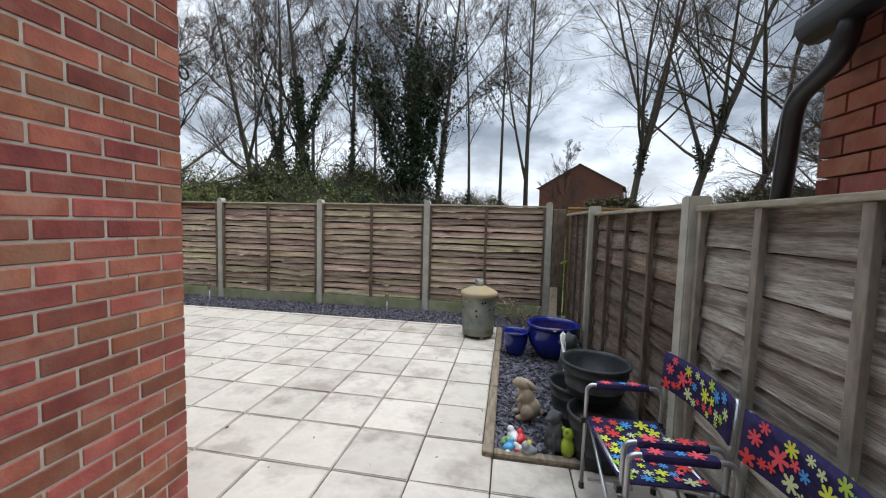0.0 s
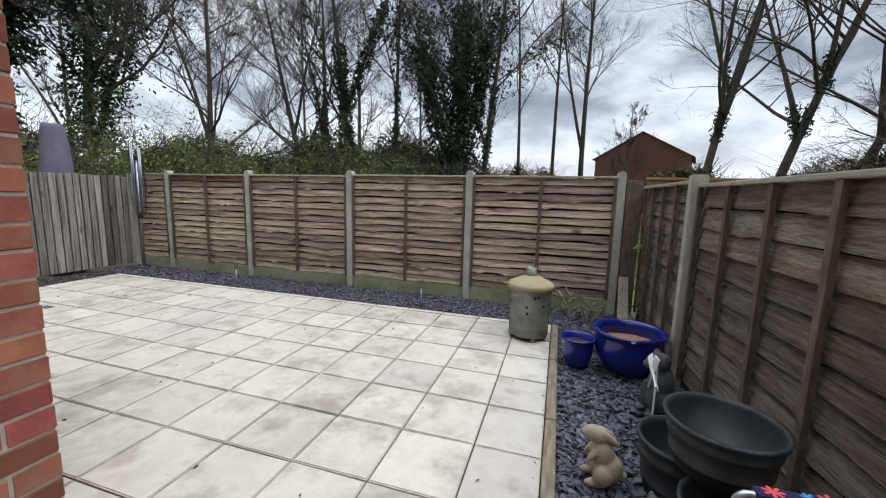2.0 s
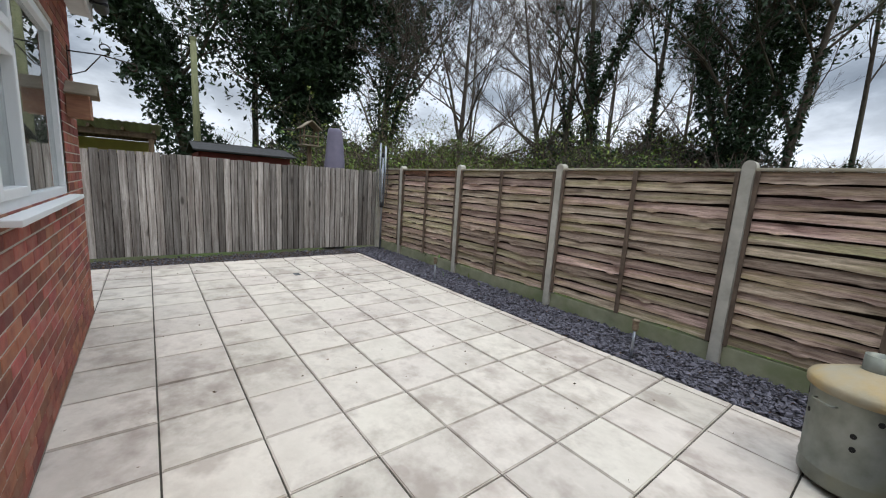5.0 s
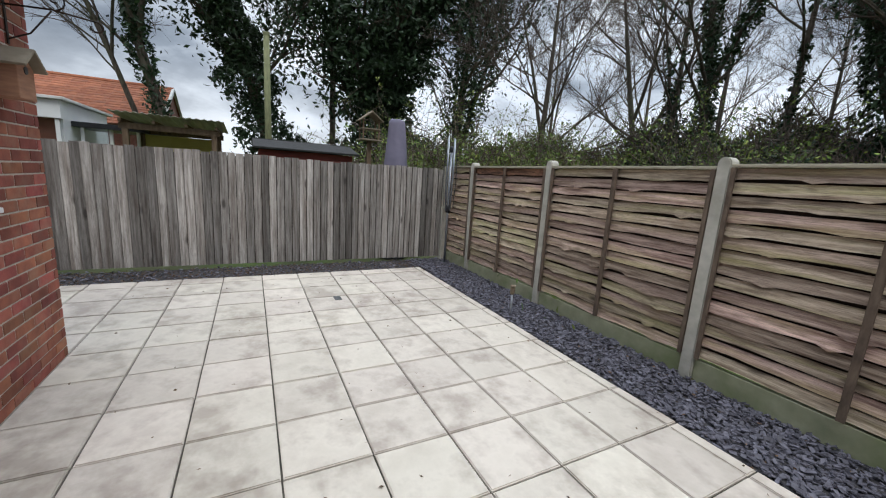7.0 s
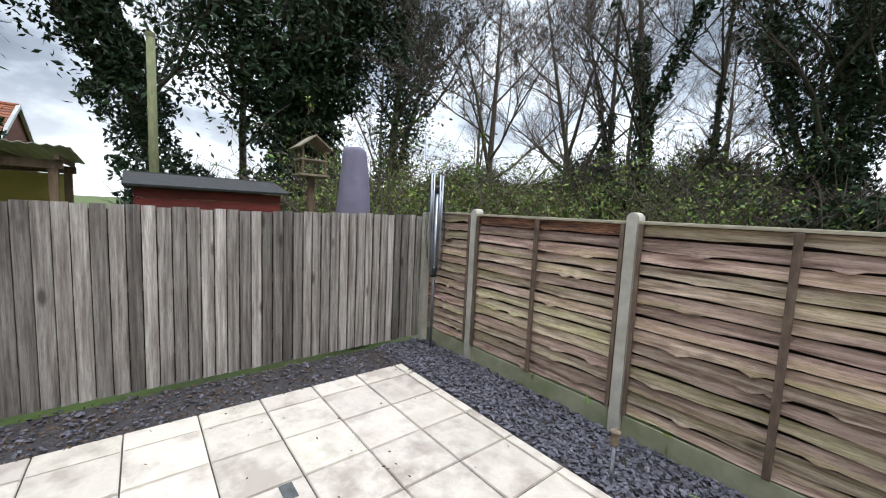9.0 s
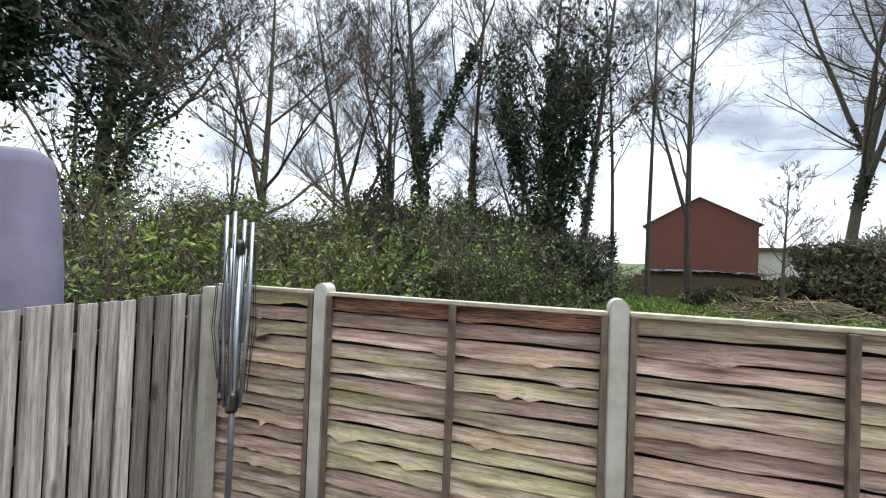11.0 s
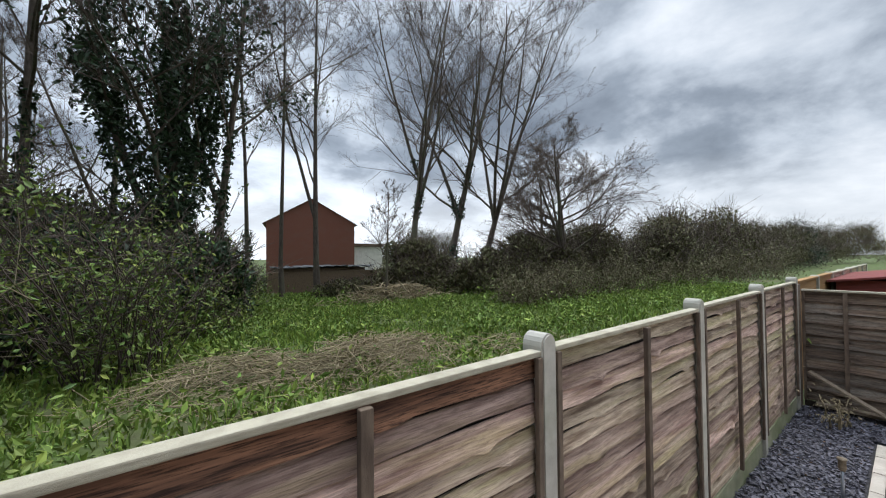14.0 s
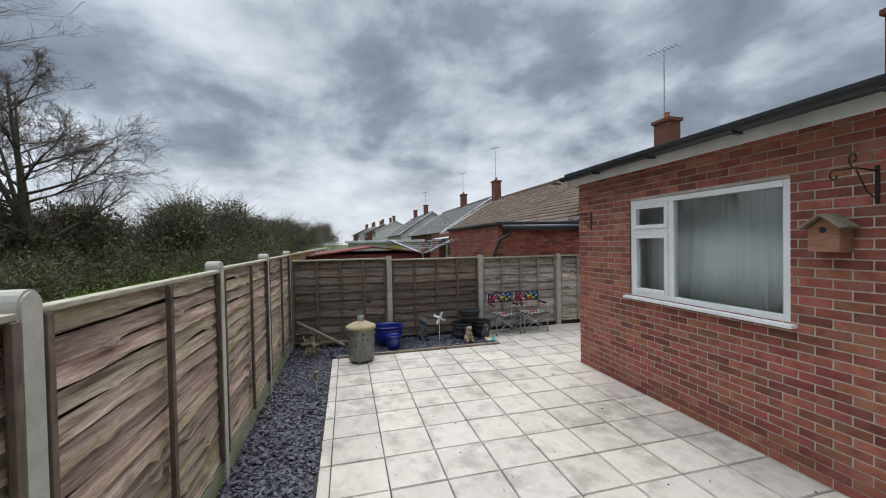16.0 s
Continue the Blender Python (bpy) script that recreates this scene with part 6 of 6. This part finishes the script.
def aerial(parent, x, y, z, h, az=20):
    a_ = part("aerial", tube_bm(bmesh.new(), [(x, y, z), (x, y, z + h)], 0.02, 6), M_ALU, parent)
    d = Vector((math.cos(radians(az)), math.sin(radians(az)), 0.05))
    s_ = Vector((-d.y, d.x, 0))
    top = Vector((x, y, z + h - 0.05))
    part("boom", tube_bm(bmesh.new(), [top - d * 0.5, top + d * 0.6], 0.012, 5), M_ALU, a_)
    for k in range(7):
        p = top + d * (-0.45 + k * 0.16)
        part("element", tube_bm(bmesh.new(), [p - s_ * 0.22, p + s_ * 0.22], 0.007, 4), M_ALU, a_)
    return a_


def house_window(parent, x0, x1, y, z0, z1, out=1):
    f = part("window", boxed(x0, x1, y - 0.02, y + 0.03 * out if out > 0 else y + 0.02, z0, z1, 0.01), M_UPVC, parent, "white framed window")
    n = max(int(round((x1 - x0) / 0.7)), 1)
    for k in range(n):
        a_, b_ = x0 + (x1 - x0) * k / n + 0.06, x0 + (x1 - x0) * (k + 1) / n - 0.06
        part("pane", boxed(a_, b_, y + 0.0305 * out, y + 0.036 * out, z0 + 0.08, z1 - 0.08), M_DARKPANE, f, "dark reflecting pane")


M_DARKPANE = material("dark_pane", (0.05, 0.06, 0.07), (0.03, 0.035, 0.04), 1, 0.06, 0.0, spec=0.8)


def bungalow(name, x0, x1, ye, yr, ze, zr, tile, wall, label, chims=(), verge=True, windows=()):
    """A house with its ridge along x; its rear slope looks to +y."""
    t = empty(name, (x0 + x1) / 2, yr, 0)
    inv = t.matrix_world.inverted()
    made = []
    bm = bmesh.new()
    yb = 2 * yr - ye
    pts = [(ye - 0.35, -0.1), (ye - 0.35, ze), (yr, zr - 0.12), (yb + 0.35, ze), (yb + 0.35, -0.1)]
    a_ = [bm.verts.new((x0 + 0.1, y, z)) for y, z in pts]
    b_ = [bm.verts.new((x1 - 0.1, y, z)) for y, z in pts]
    bm.faces.new(a_)
    bm.faces.new(b_[::-1])
    for i in range(5):
        j = (i + 1) % 5
        bm.faces.new((a_[i], b_[i], b_[j], a_[j]))
    made.append(part("wall", bm, wall, t))
    rows = max(int(math.hypot(yr - ye, zr - ze) / 0.30), 6)
    made.append(tiled_slope(t, x0, x1, ye, ze, yr, zr, tile, rows))
    made.append(tiled_slope(t, x0, x1, yb, ze, yr, zr, tile, rows))
    made.append(part("ridge", tube_bm(bmesh.new(), [(x0 - 0.02, yr, zr), (x1 + 0.02, yr, zr)], 0.11, 8), tile, t))
    made.append(part("gutter", tube_bm(bmesh.new(), [(x0, ye + 0.06, ze - 0.03), (x1, ye + 0.06, ze - 0.03)], 0.055, 8), M_BLACK, t, "black gutter"))
    if verge:
        for gx in (x0 - 0.02, x1 + 0.02):
            for yy in (ye, yb):
                v = tube_bm(bmesh.new(), [(gx, yy, ze - 0.02), (gx, yr, zr + 0.0)], 0.09, 4)
                made.append(part("bargeboard", v, M_SOFFIT, t, "white bargeboard"))
    for cx, zc, ah in chims:
        c = chimney(t, cx, yr, zr - 0.3, zc, 0.65, 1 if x0 < 40 else 0)
        made.append(c)
        if ah:
            made.append(aerial(t, cx + 0.1, yr, zc + 0.1, ah))
    for w0, w1, z0, z1 in windows:
        house_window(t, w0, w1, ye - 0.35, z0, z1)
    for o in t.children:
        o.matrix_parent_inverse = inv
    return tagged(t, label, "house")


bungalow("bungalow", -11.5, 0.55, -1.6, -6.0, 2.55, 5.1, M_TILE, M_DARKBRICK, "own brick bungalow with a brown tiled roof and chimney", ((-1.6, 6.45, 0),), True)
bungalow("bungalow", 1.0, 20.8, -1.6, -6.0, 2.5, 5.1, M_TILE, M_DARKBRICK, "neighbouring brick bungalow with a mossy brown tiled roof", ((4.5, 6.0, 2.6), (20.4, 6.4, 2.6)), True, ((12.2, 13.8, 0.9, 2.1),))
bungalow("bungalow", 22.0, 38.5, -2.0, -6.4, 2.7, 5.5, M_TILE_GREY, M_DARKBRICK, "bungalow farther along the row with a grey roof and white verge", ((30.0, 6.6, 2.2),), True, ((24, 25.6, 0.9, 2.1), (27, 28.4, 0.9, 2.1)))
bungalow("bungalow", 40.0, 56.0, -1.0, -5.4, 2.9, 5.8, M_TILE_GREY, M_RENDER, "pale rendered bungalow farther along the row", ((44.0, 6.9, 1.8), (52.0, 6.9, 0)), True, ((42, 44, 1, 2.2), (47, 49, 1, 2.2)))
for k, (hx, hy) in enumerate([(68, 0.0), (79, 1.2), (90, 2.4), (101, 3.6)]):
    bungalow("terraced_house", hx, hx + 10.4, hy, hy - 4.2, 4.3, 6.3, M_TILE_GREY, M_RENDER if k % 2 == 0 else M_DARKBRICK, "two-storey terraced house far along the row", ((hx + 2, 7.3, 0), (hx + 8, 7.3, 0)), True,
             ((hx + 1, hx + 3, 3.2, 4.4), (hx + 6, hx + 8, 3.2, 4.4), (hx + 1, hx + 3, 0.8, 2.1)))
bungalow("house", -36.0, -22.6, 1.2, -3.4, 3.0, 5.5, M_TILE_RED, M_DARKBRICK, "brick house with an orange tiled roof behind the sheds", (), True).matrix_world = pose(-29.3, -7.6, 0, 0, 0, 90)


def gable_house():
    """A tall brick gable end far across the meadow."""
    t = empty("gable_house", 7.2, 43.5, 0)
    t.rotation_euler = (0, 0, radians(-16.5))
    w, d, ze, zr = 4.25, 8.0, 5.75, 8.15
    bm = bmesh.new()
    pts = [(-w, -0.1), (-w, ze), (0, zr), (w, ze), (w, -0.1)]
    a_ = [bm.verts.new((x, 0, z)) for x, z in pts]
    b_ = [bm.verts.new((x, d, z)) for x, z in pts]
    bm.faces.new(a_)
    bm.faces.new(b_[::-1])
    for i in range(5):
        bm.faces.new((a_[i], b_[i], b_[(i + 1) % 5], a_[(i + 1) % 5]))
    part("wall", bm, M_DARKBRICK, t)
    for s_ in (-1, 1):
        bm = bmesh.new()
        vs = [bm.verts.new(p) for p in [(s_ * (w + 0.35), -0.15, ze - 0.18), (0, -0.15, zr + 0.06), (0, d + 0.2, zr + 0.06), (s_ * (w + 0.35), d + 0.2, ze - 0.18)]]
        f = bm.faces.new(vs)
        bmesh.ops.solidify(bm, geom=[f], thickness=0.18)
        part("roof", bm, M_TILE, t)
    tagged(t, "brick gable end of a house far beyond the meadow", "house")
    a2 = empty("outbuilding", 12.3, 44.0, 0)
    a2.scale = (0.6, 0.6, 0.6)
    part("wall", boxed(-0.5, 5.5, 0, 5, -0.1, 5.6), M_RENDER, a2)
    part("roof", boxed(-0.7, 5.7, -0.3, 5.3, 5.601, 6.2, 0.05), M_TILE, a2)
    tagged(a2, "pale lower outbuilding beside the gable house", "house")


gable_house()


def meadow_shed():
    t = empty("derelict_shed", 3.95, 27.7, 0)
    t.scale = (0.76, 0.76, 0.76)
    part("wall", boxed(-6.5, 6.0, 0, 0.22, -0.1, 1.75, 0.02), M_OLDWOOD, t, "old brown boarded wall")
    part("store", boxed(-5.5, 1.5, 0.23, 3.0, -0.1, 2.0, 0.02), M_OLDWOOD, t)
    for k in range(6):
        rnd = random.Random(60 + k)
        bm = bmesh.new()
        bmesh.ops.create_grid(bm, x_segments=12, y_segments=8, size=0.5)
        for v in bm.verts:
            v.co = Vector((v.co.x * 1.5 - 4.8 + k * 1.25, v.co.y * 3.4 + 1.5, 2.08 + 0.16 * noise.noise((v.co.x * 3 + k, v.co.y * 3, 1)) + 0.02 * k % 0.07))
        bmesh.ops.solidify(bm, geom=list(bm.faces), thickness=0.03)
        part("tarpaulin", bm, M_POTBLACK if k % 2 else M_DARKSTONE, t, "sagging dark tarpaulin", True)
    tagged(t, "derelict brick store under sagging dark tarpaulins beyond the meadow", "shed")


meadow_shed()


def stick_pile(name, x, y, w, d, h, n, seed, mt, label, lmin=0.5, lmax=1.9):
    rnd = random.Random(seed)
    wd = Wood()
    for _ in range(n):
        u, v = rnd.gauss(0, 0.32), rnd.gauss(0, 0.32)
        z = h * max(0.02, (1 - (u * u + v * v) * 2.2)) * rnd.random() - 0.03
        a_, e_ = rnd.uniform(0, 6.283), rnd.gauss(0, 0.22)
        ln = rnd.uniform(lmin, lmax)
        dv = Vector((math.cos(a_) * math.cos(e_), math.sin(a_) * math.cos(e_) * 0.6, math.sin(e_)))
        c = Vector((u * w, v * d, max(z, 0.02)))
        r = rnd.uniform(0.008, 0.035) if lmax > 1.5 else rnd.uniform(0.004, 0.010)
        wd.tube([c - dv * ln / 2, c + Vector((0, 0, rnd.uniform(0, .08))), c + dv * ln / 2], [r, r * 0.9, r * 0.6], 4)
    o = obj(name, wd.mesh(name), mt)
    o.location = (x, y, -0.02)
    tagged(o, label, "brush pile", kind="stuff")


stick_pile("log_pile", 3.2, 21.1, 5.7, 1.8, 0.9, 520, 71, M_DRY, "heap of cut logs and brushwood at the meadow's edge")
for hx, hy, hw, hd, hh, hn in ((-5.2, 12.4, 2.6, 2.0, 0.55, 700), (-3.2, 11.9, 2.4, 1.6, 0.7, 750), (-1.8, 12.5, 2.2, 1.4, 0.4, 450)):
    stick_pile("bramble_heap", hx, hy, hw, hd, hh, hn, int(hx * 10) + 172, M_DRY, "heap of dead dry bramble stalks in the grass", 0.3, 1.1)
stick_pile("dead_stalks", -1.0, 11.0, 5.0, 2.0, 0.4, 500, 73, M_DRY, "scattered dry stalks in the grass", 0.3, 1.0)

# ---------------------------------------------------------------- beyond the side fence
def neighbour_extension():
    t = empty("neighbour_extension", 3.19, 0.02, 0)
    bm = bmesh.new()
    box(bm, -2.02, 2.0, -1.55, 1.90, -0.1, 2.26)
    part("wall", bm, M_MORTAR, t)
    bricks_c, bricks_s = [], []
    for c in range(30):
        z = c * 0.075 + 0.0375
        u = 1.925 + (0.1125 if c % 2 else 0)
        while u > -1.5:
            hi, lo = min(u, 1.925), u - 0.215
            bricks_c.append((-2.03, (hi + lo) / 2, z))
            bricks_s.append((0.06, hi - lo, 0.065))
            u -= 0.225
        u = -2.05 - (0.1125 if c % 2 else 0)
        while u < 1.9:
            lo, hi = max(u, -1.998), u + 0.215
            if hi - lo > 0.03:
                bricks_c.append(((lo + hi) / 2, 1.90, z))
                bricks_s.append((hi - lo, 0.06, 0.065))
            u += 0.225
    tagged(obj("brickwork", boxes_mesh("brickwork", bricks_c, bricks_s), M_BRICK, t), kind="stuff")
    part("roof", boxed(-2.12, 2.1, -1.55, 1.98, 2.262, 2.33, 0.01), M_ROOF_FELT, t)
    part("gutter", tube_bm(bmesh.new(), [(-2.16, -1.5, 2.20), (-2.16, 1.86, 2.20)], 0.065, 10), M_BLACK, t, "black plastic gutter", True)
    part("downpipe", tube_bm(bmesh.new(), arc([(-2.16, 1.68, 2.20), (-2.16, 1.72, 2.04), (-2.16, 1.92, 1.96), (-2.08, 2.10, 1.45), (-2.06, 2.03, 1.25), (-2.06, 2.05, 0.0)], 0.06), 0.036, 10), M_BLACK, t, "black plastic downpipe with a swan neck", True)
    tagged(t, "neighbour's brick extension with a black gutter and downpipe", "extension")
    p = empty("brick_porch", 9.5, -0.2, 0)
    part("wall", boxed(0.6, 2.2, -1.7, 1.3, -0.1, 2.3), M_DARKBRICK, p)
    m = Matrix.Translation((0.1, 0.1, 2.25)) @ Matrix.Rotation(radians(-8), 4, "X")
    part("canopy", box(bmesh.new(), -1.0, 0.75, -1.5, 1.5, -0.02, 0.02, 0.004, m), M_SOFFIT, p, "pale sloping canopy")
    part("door", boxed(0.54, 0.599, 0.2, 1.0, 0.0, 2.0, 0.01), M_UPVC, p, "white door")
    part("door_pane", boxed(0.53, 0.539, 0.3, 0.9, 0.9, 1.9), M_DARKPANE, p, "dark glass")
    tagged(p, "brick porch with a white door under a pale canopy", "porch")


neighbour_extension()


def garage_block():
    t = empty("dark_red_garage", 6.2, 4.9, 0)
    part("wall", boxed(-2.4, 2.4, -2.0, 1.2, -0.1, 1.62), M_REDPAINT, t, "dark red boarded wall")
    for s_ in (-1, 1):
        m = Matrix.Translation((0, -0.4 + s_ * 0.85, 1.70)) @ Matrix.Rotation(-s_ * radians(7), 4, "X")
        part("roof", box(bmesh.new(), -2.5, 2.5, -0.88, 0.88, -0.02, 0.02, 0.005, m), M_REDPAINT, t, "dark red roof")
    tagged(t, "low dark red garden building beyond the side fence", "outbuilding")
    g = empty("white_garage", 19.0, 3.6, 0)
    part("wall", boxed(-2, 2, -3.0, 1.5, -0.1, 1.95, 0.02), M_RENDER, g)
    part("roof", boxed(-2.2, 2.2, -3.2, 1.7, 1.951, 2.1, 0.02), M_SOFFIT, g, "white flat roof")
    part("panel", boxed(-2.03, -2.001, -1.8, -0.9, 0.9, 1.8, 0.01), M_YELLOWSHEET, g, "yellow panel")
    tagged(g, "white flat-roofed garage with a yellow panel", "garage")


garage_block()


def open_dryer():
    t = empty("rotary_dryer", 3.4, 3.2, 0)
    part("pole", tube_bm(bmesh.new(), [(0, 0, 0), (0, 0, 1.72)], 0.02, 10), M_ALU, t)
    tips = []
    for k in range(4):
        a_ = radians(35 + 90 * k)
        e_ = Vector((math.cos(a_) * 1.25, math.sin(a_) * 1.25, 1.98))
        tips.append(e_)
        part("arm", tube_bm(bmesh.new(), [(0, 0, 1.60), e_], 0.014, 6), M_ALU, t)
    for q in (0.5, 0.66, 0.82, 0.98):
        c = Vector((0, 0, 1.60))
        ring = [c.lerp(p, q) for p in tips]
        for p, r in zip(ring, ring[1:] + ring[:1]):
            part("line", tube_bm(bmesh.new(), [p, p.lerp(r, 0.5) - Vector((0, 0, 0.03)), r], 0.005, 4), M_UPVC, t, "white washing line")
    tagged(t, "open rotary clothes dryer in the neighbour's garden", "clothes dryer")


open_dryer()


def orange_fence():
    t = tagged(empty("neighbour_fence", 0, 0, 0), "newer orange-brown fence along the neighbours' plots", "fence")
    for k in range(7):
        x0 = 0.82 + k * 1.9
        concrete_post("post", x0 + 1.85, 6.26, 1.75).parent = t
        bm = bmesh.new()
        for i in range(11):
            z = 0.1 + i * 0.145
            box(bm, x0, x0 + 1.8, 6.235, 6.27, z, z + 0.138, 0.004)
        part("panel", bm, M_ORANGEWOOD if k < 2 else M_WOOD_B, t)
        part("capping", boxed(x0, x0 + 1.8, 6.21, 6.30, 1.70, 1.73, 0.004), M_ORANGEWOOD if k < 2 else M_CAP, t)


orange_fence()


bush("withered_plant", 0.17, 5.82, 611, 0.45, 0.42, "withered pale plant in the slate chippings", M_DRY, 9, 90, 0.02, M_DRY)


def litter():
    """Fallen leaves and crumbs of dirt on the paving and along its edges."""
    rs = np.random.RandomState(21)
    P = [np.stack([rs.uniform(-7.85, -7.2, 3200), rs.uniform(-0.5, 5.5, 3200), rs.uniform(-0.015, 0.012, 3200)], -1),
         np.stack([rs.uniform(-7.5, -0.3, 130), rs.uniform(1.75, 5.35, 130), np.full(130, 0.006)], -1),
         np.stack([rs.uniform(-0.22, 0.6, 260), rs.uniform(2.6, 5.4, 260), np.full(260, 0.022)], -1),
         np.stack([rs.uniform(-8.0, 0.5, 240), rs.uniform(5.4, 6.15, 240), np.full(240, 0.022)], -1)]
    me = leaves_mesh("leaf_litter", np.concatenate(P), 0.013, 22, 0.92)
    tagged(obj("leaf_litter", me, M_LITTER), "scattered dry brown leaf litter", "leaf litter", kind="stuff")


M_LITTER = material("leaf_litter", (0.16, 0.10, 0.06), (0.07, 0.045, 0.03), 3, 0.9, 0.0, vary=0.4, island=True)
litter()


# ---------------------------------------------------------------- paving, brickwork and chippings, piece by piece
def lay_slabs():
    bed = bmesh.new()
    box(bed, -7.24, -0.175, 1.0, 5.474, -0.2, -0.016)
    box(bed, -7.24, WALL_X0 + 0.3, -3.3, 0.99, -0.2, -0.016)
    box(bed, WALL_X1 - 0.3, 0.955, -3.3, 0.99, -0.2, -0.016)
    box(bed, -0.174, 0.955, 1.0, 2.475, -0.2, -0.016)
    patio = tagged(part("patio", bed, M_JOINT), "patio of square cream riven paving slabs with dark joints", "patio", kind="structure")
    made = {}
    rnd = random.Random(8)
    for cx, cy, w, d in slab_spots():
        key = (round(w, 2), round(d, 2))
        if key not in made:
            bm = boxed(-w / 2, w / 2, -d / 2, d / 2, -0.03, 0.0)
            bmesh.ops.bevel(bm, geom=[e for e in bm.edges if all(v.co.z > -0.01 for v in e.verts)], offset=0.006, segments=2, affect="EDGES")
            me = bpy.data.meshes.new("slab")
            bm.to_mesh(me)
            bm.free()
            me.materials.append(M_SLAB)
            made[key] = me
        o = obj("slab", made[key], None, patio)
        o.matrix_world = pose(cx, cy, rnd.uniform(-0.002, 0.002), rnd.uniform(-.25, .25), rnd.uniform(-.25, .25), rnd.choice((0, 180)) + rnd.uniform(-.3, .3))


lay_slabs()


def lay_bricks():
    rear, side = bpy.data.objects["wall_rear"], bpy.data.objects["wall_side"]
    mx, my = brick_mesh("x"), brick_mesh("y")
    W_ = WALL_X1 - WALL_X0
    hole = (WALL_X1 - WIN[1], WALL_X1 - WIN[0], WIN[2], WIN[3])
    singles, rest = wall_bricks(rear, "x", None, W_, 37, 0, [hole], keep=lambda u, z: 0.3 < u < 3.9 and 0.2 < z < 2.4)
    rest = [(u + 0.017, z, w - 0.034) if u - w / 2 < 0.001 else (u, z, w) for u, z, w in rest]
    for u, z, w in singles:
        o = obj("brick", mx, None, rear)
        o.location = (WALL_X1 - u, WALL_Y - 0.03, z)
    me = boxes_mesh("brickwork", [(WALL_X1 - u, WALL_Y - 0.0305, z) for u, z, w in rest], [(w, 0.06, 0.065) for u, z, w in rest])
    tagged(obj("brickwork", me, M_BRICK, rear), kind="stuff")
    singles, rest = wall_bricks(side, "y", None, 6.0, 37, 0, (), 1, keep=lambda u, z: u < 1.9)
    for u, z, w in singles:
        o = obj("brick", my, None, side)
        o.location = (WALL_X1 - 0.03, WALL_Y - 0.062 - u + 0.06, z)
    me = boxes_mesh("brickwork", [(WALL_X1 - 0.0305, WALL_Y - 0.002 - u, z) for u, z, w in rest], [(0.06, w, 0.065) for u, z, w in rest])
    tagged(obj("brickwork", me, M_BRICK, side), kind="stuff")
    far = bpy.data.objects["wall_far_side"]
    singles, rest = wall_bricks(far, "y", None, 6.0, 37, 0, (), 1, keep=lambda u, z: False)
    me = boxes_mesh("brickwork", [(WALL_X0 + 0.0305, WALL_Y - 0.07 - u, z) for u, z, w in rest], [(0.06, w, 0.065) for u, z, w in rest])
    tagged(obj("brickwork", me, M_BRICK, far), kind="stuff")


lay_bricks()


def chips():
    rs = np.random.RandomState(12)
    areas = [(-7.86, 0.72, 5.50, 6.20, 1900), (-0.10, 0.84, 2.55, 5.50, 1900), (-7.86, -7.26, -1.0, 5.49, 260)]
    C, S = [], []
    for x0, x1, y0, y1, dens in areas:
        n = int((x1 - x0) * (y1 - y0) * dens)
        C.append(np.stack([rs.uniform(x0, x1, n), rs.uniform(y0, y1, n), rs.uniform(-0.022, 0.006, n)], -1))
        S.append(np.stack([rs.uniform(0.018, 0.055, n), rs.uniform(0.012, 0.035, n), rs.uniform(0.004, 0.011, n)], -1))
    C, S = np.concatenate(C), np.concatenate(S)
    n = len(C)
    B = BOXV[None] * S[:, None, :] * rs.uniform(0.7, 1.15, (n, 8, 1))
    ax, ay, az = rs.normal(0, 0.28, n), rs.normal(0, 0.28, n), rs.uniform(0, 6.283, n)

    def turn(B, i, j, a_):
        c, s = np.cos(a_)[:, None], np.sin(a_)[:, None]
        p, q = B[:, :, i].copy(), B[:, :, j].copy()
        B[:, :, i], B[:, :, j] = c * p - s * q, s * p + c * q

    turn(B, 1, 2, ax), turn(B, 0, 2, ay), turn(B, 0, 1, az)
    V = (B + C[:, None, :]).reshape(-1, 3)
    F = (BOXF[None] + 8 * np.arange(n)[:, None, None]).reshape(-1, 4)
    tagged(obj("slate_chippings", raw("slate_chippings", V, F), M_SLATE), "blue-grey and plum slate chippings", "gravel", kind="stuff")
    bm = bmesh.new()
    box(bm, -7.86, 0.78, 5.476, 6.21, -0.2, -0.022)
    box(bm, -0.172, 0.86, 2.478, 5.474, -0.2, -0.022)
    box(bm, -7.86, -7.242, -3.3, 5.474, -0.2, -0.022)
    tagged(part("gravel_bed", bm, M_SOILBED), "dark grit bed beneath the slate chippings", "gravel bed", kind="structure")


chips()
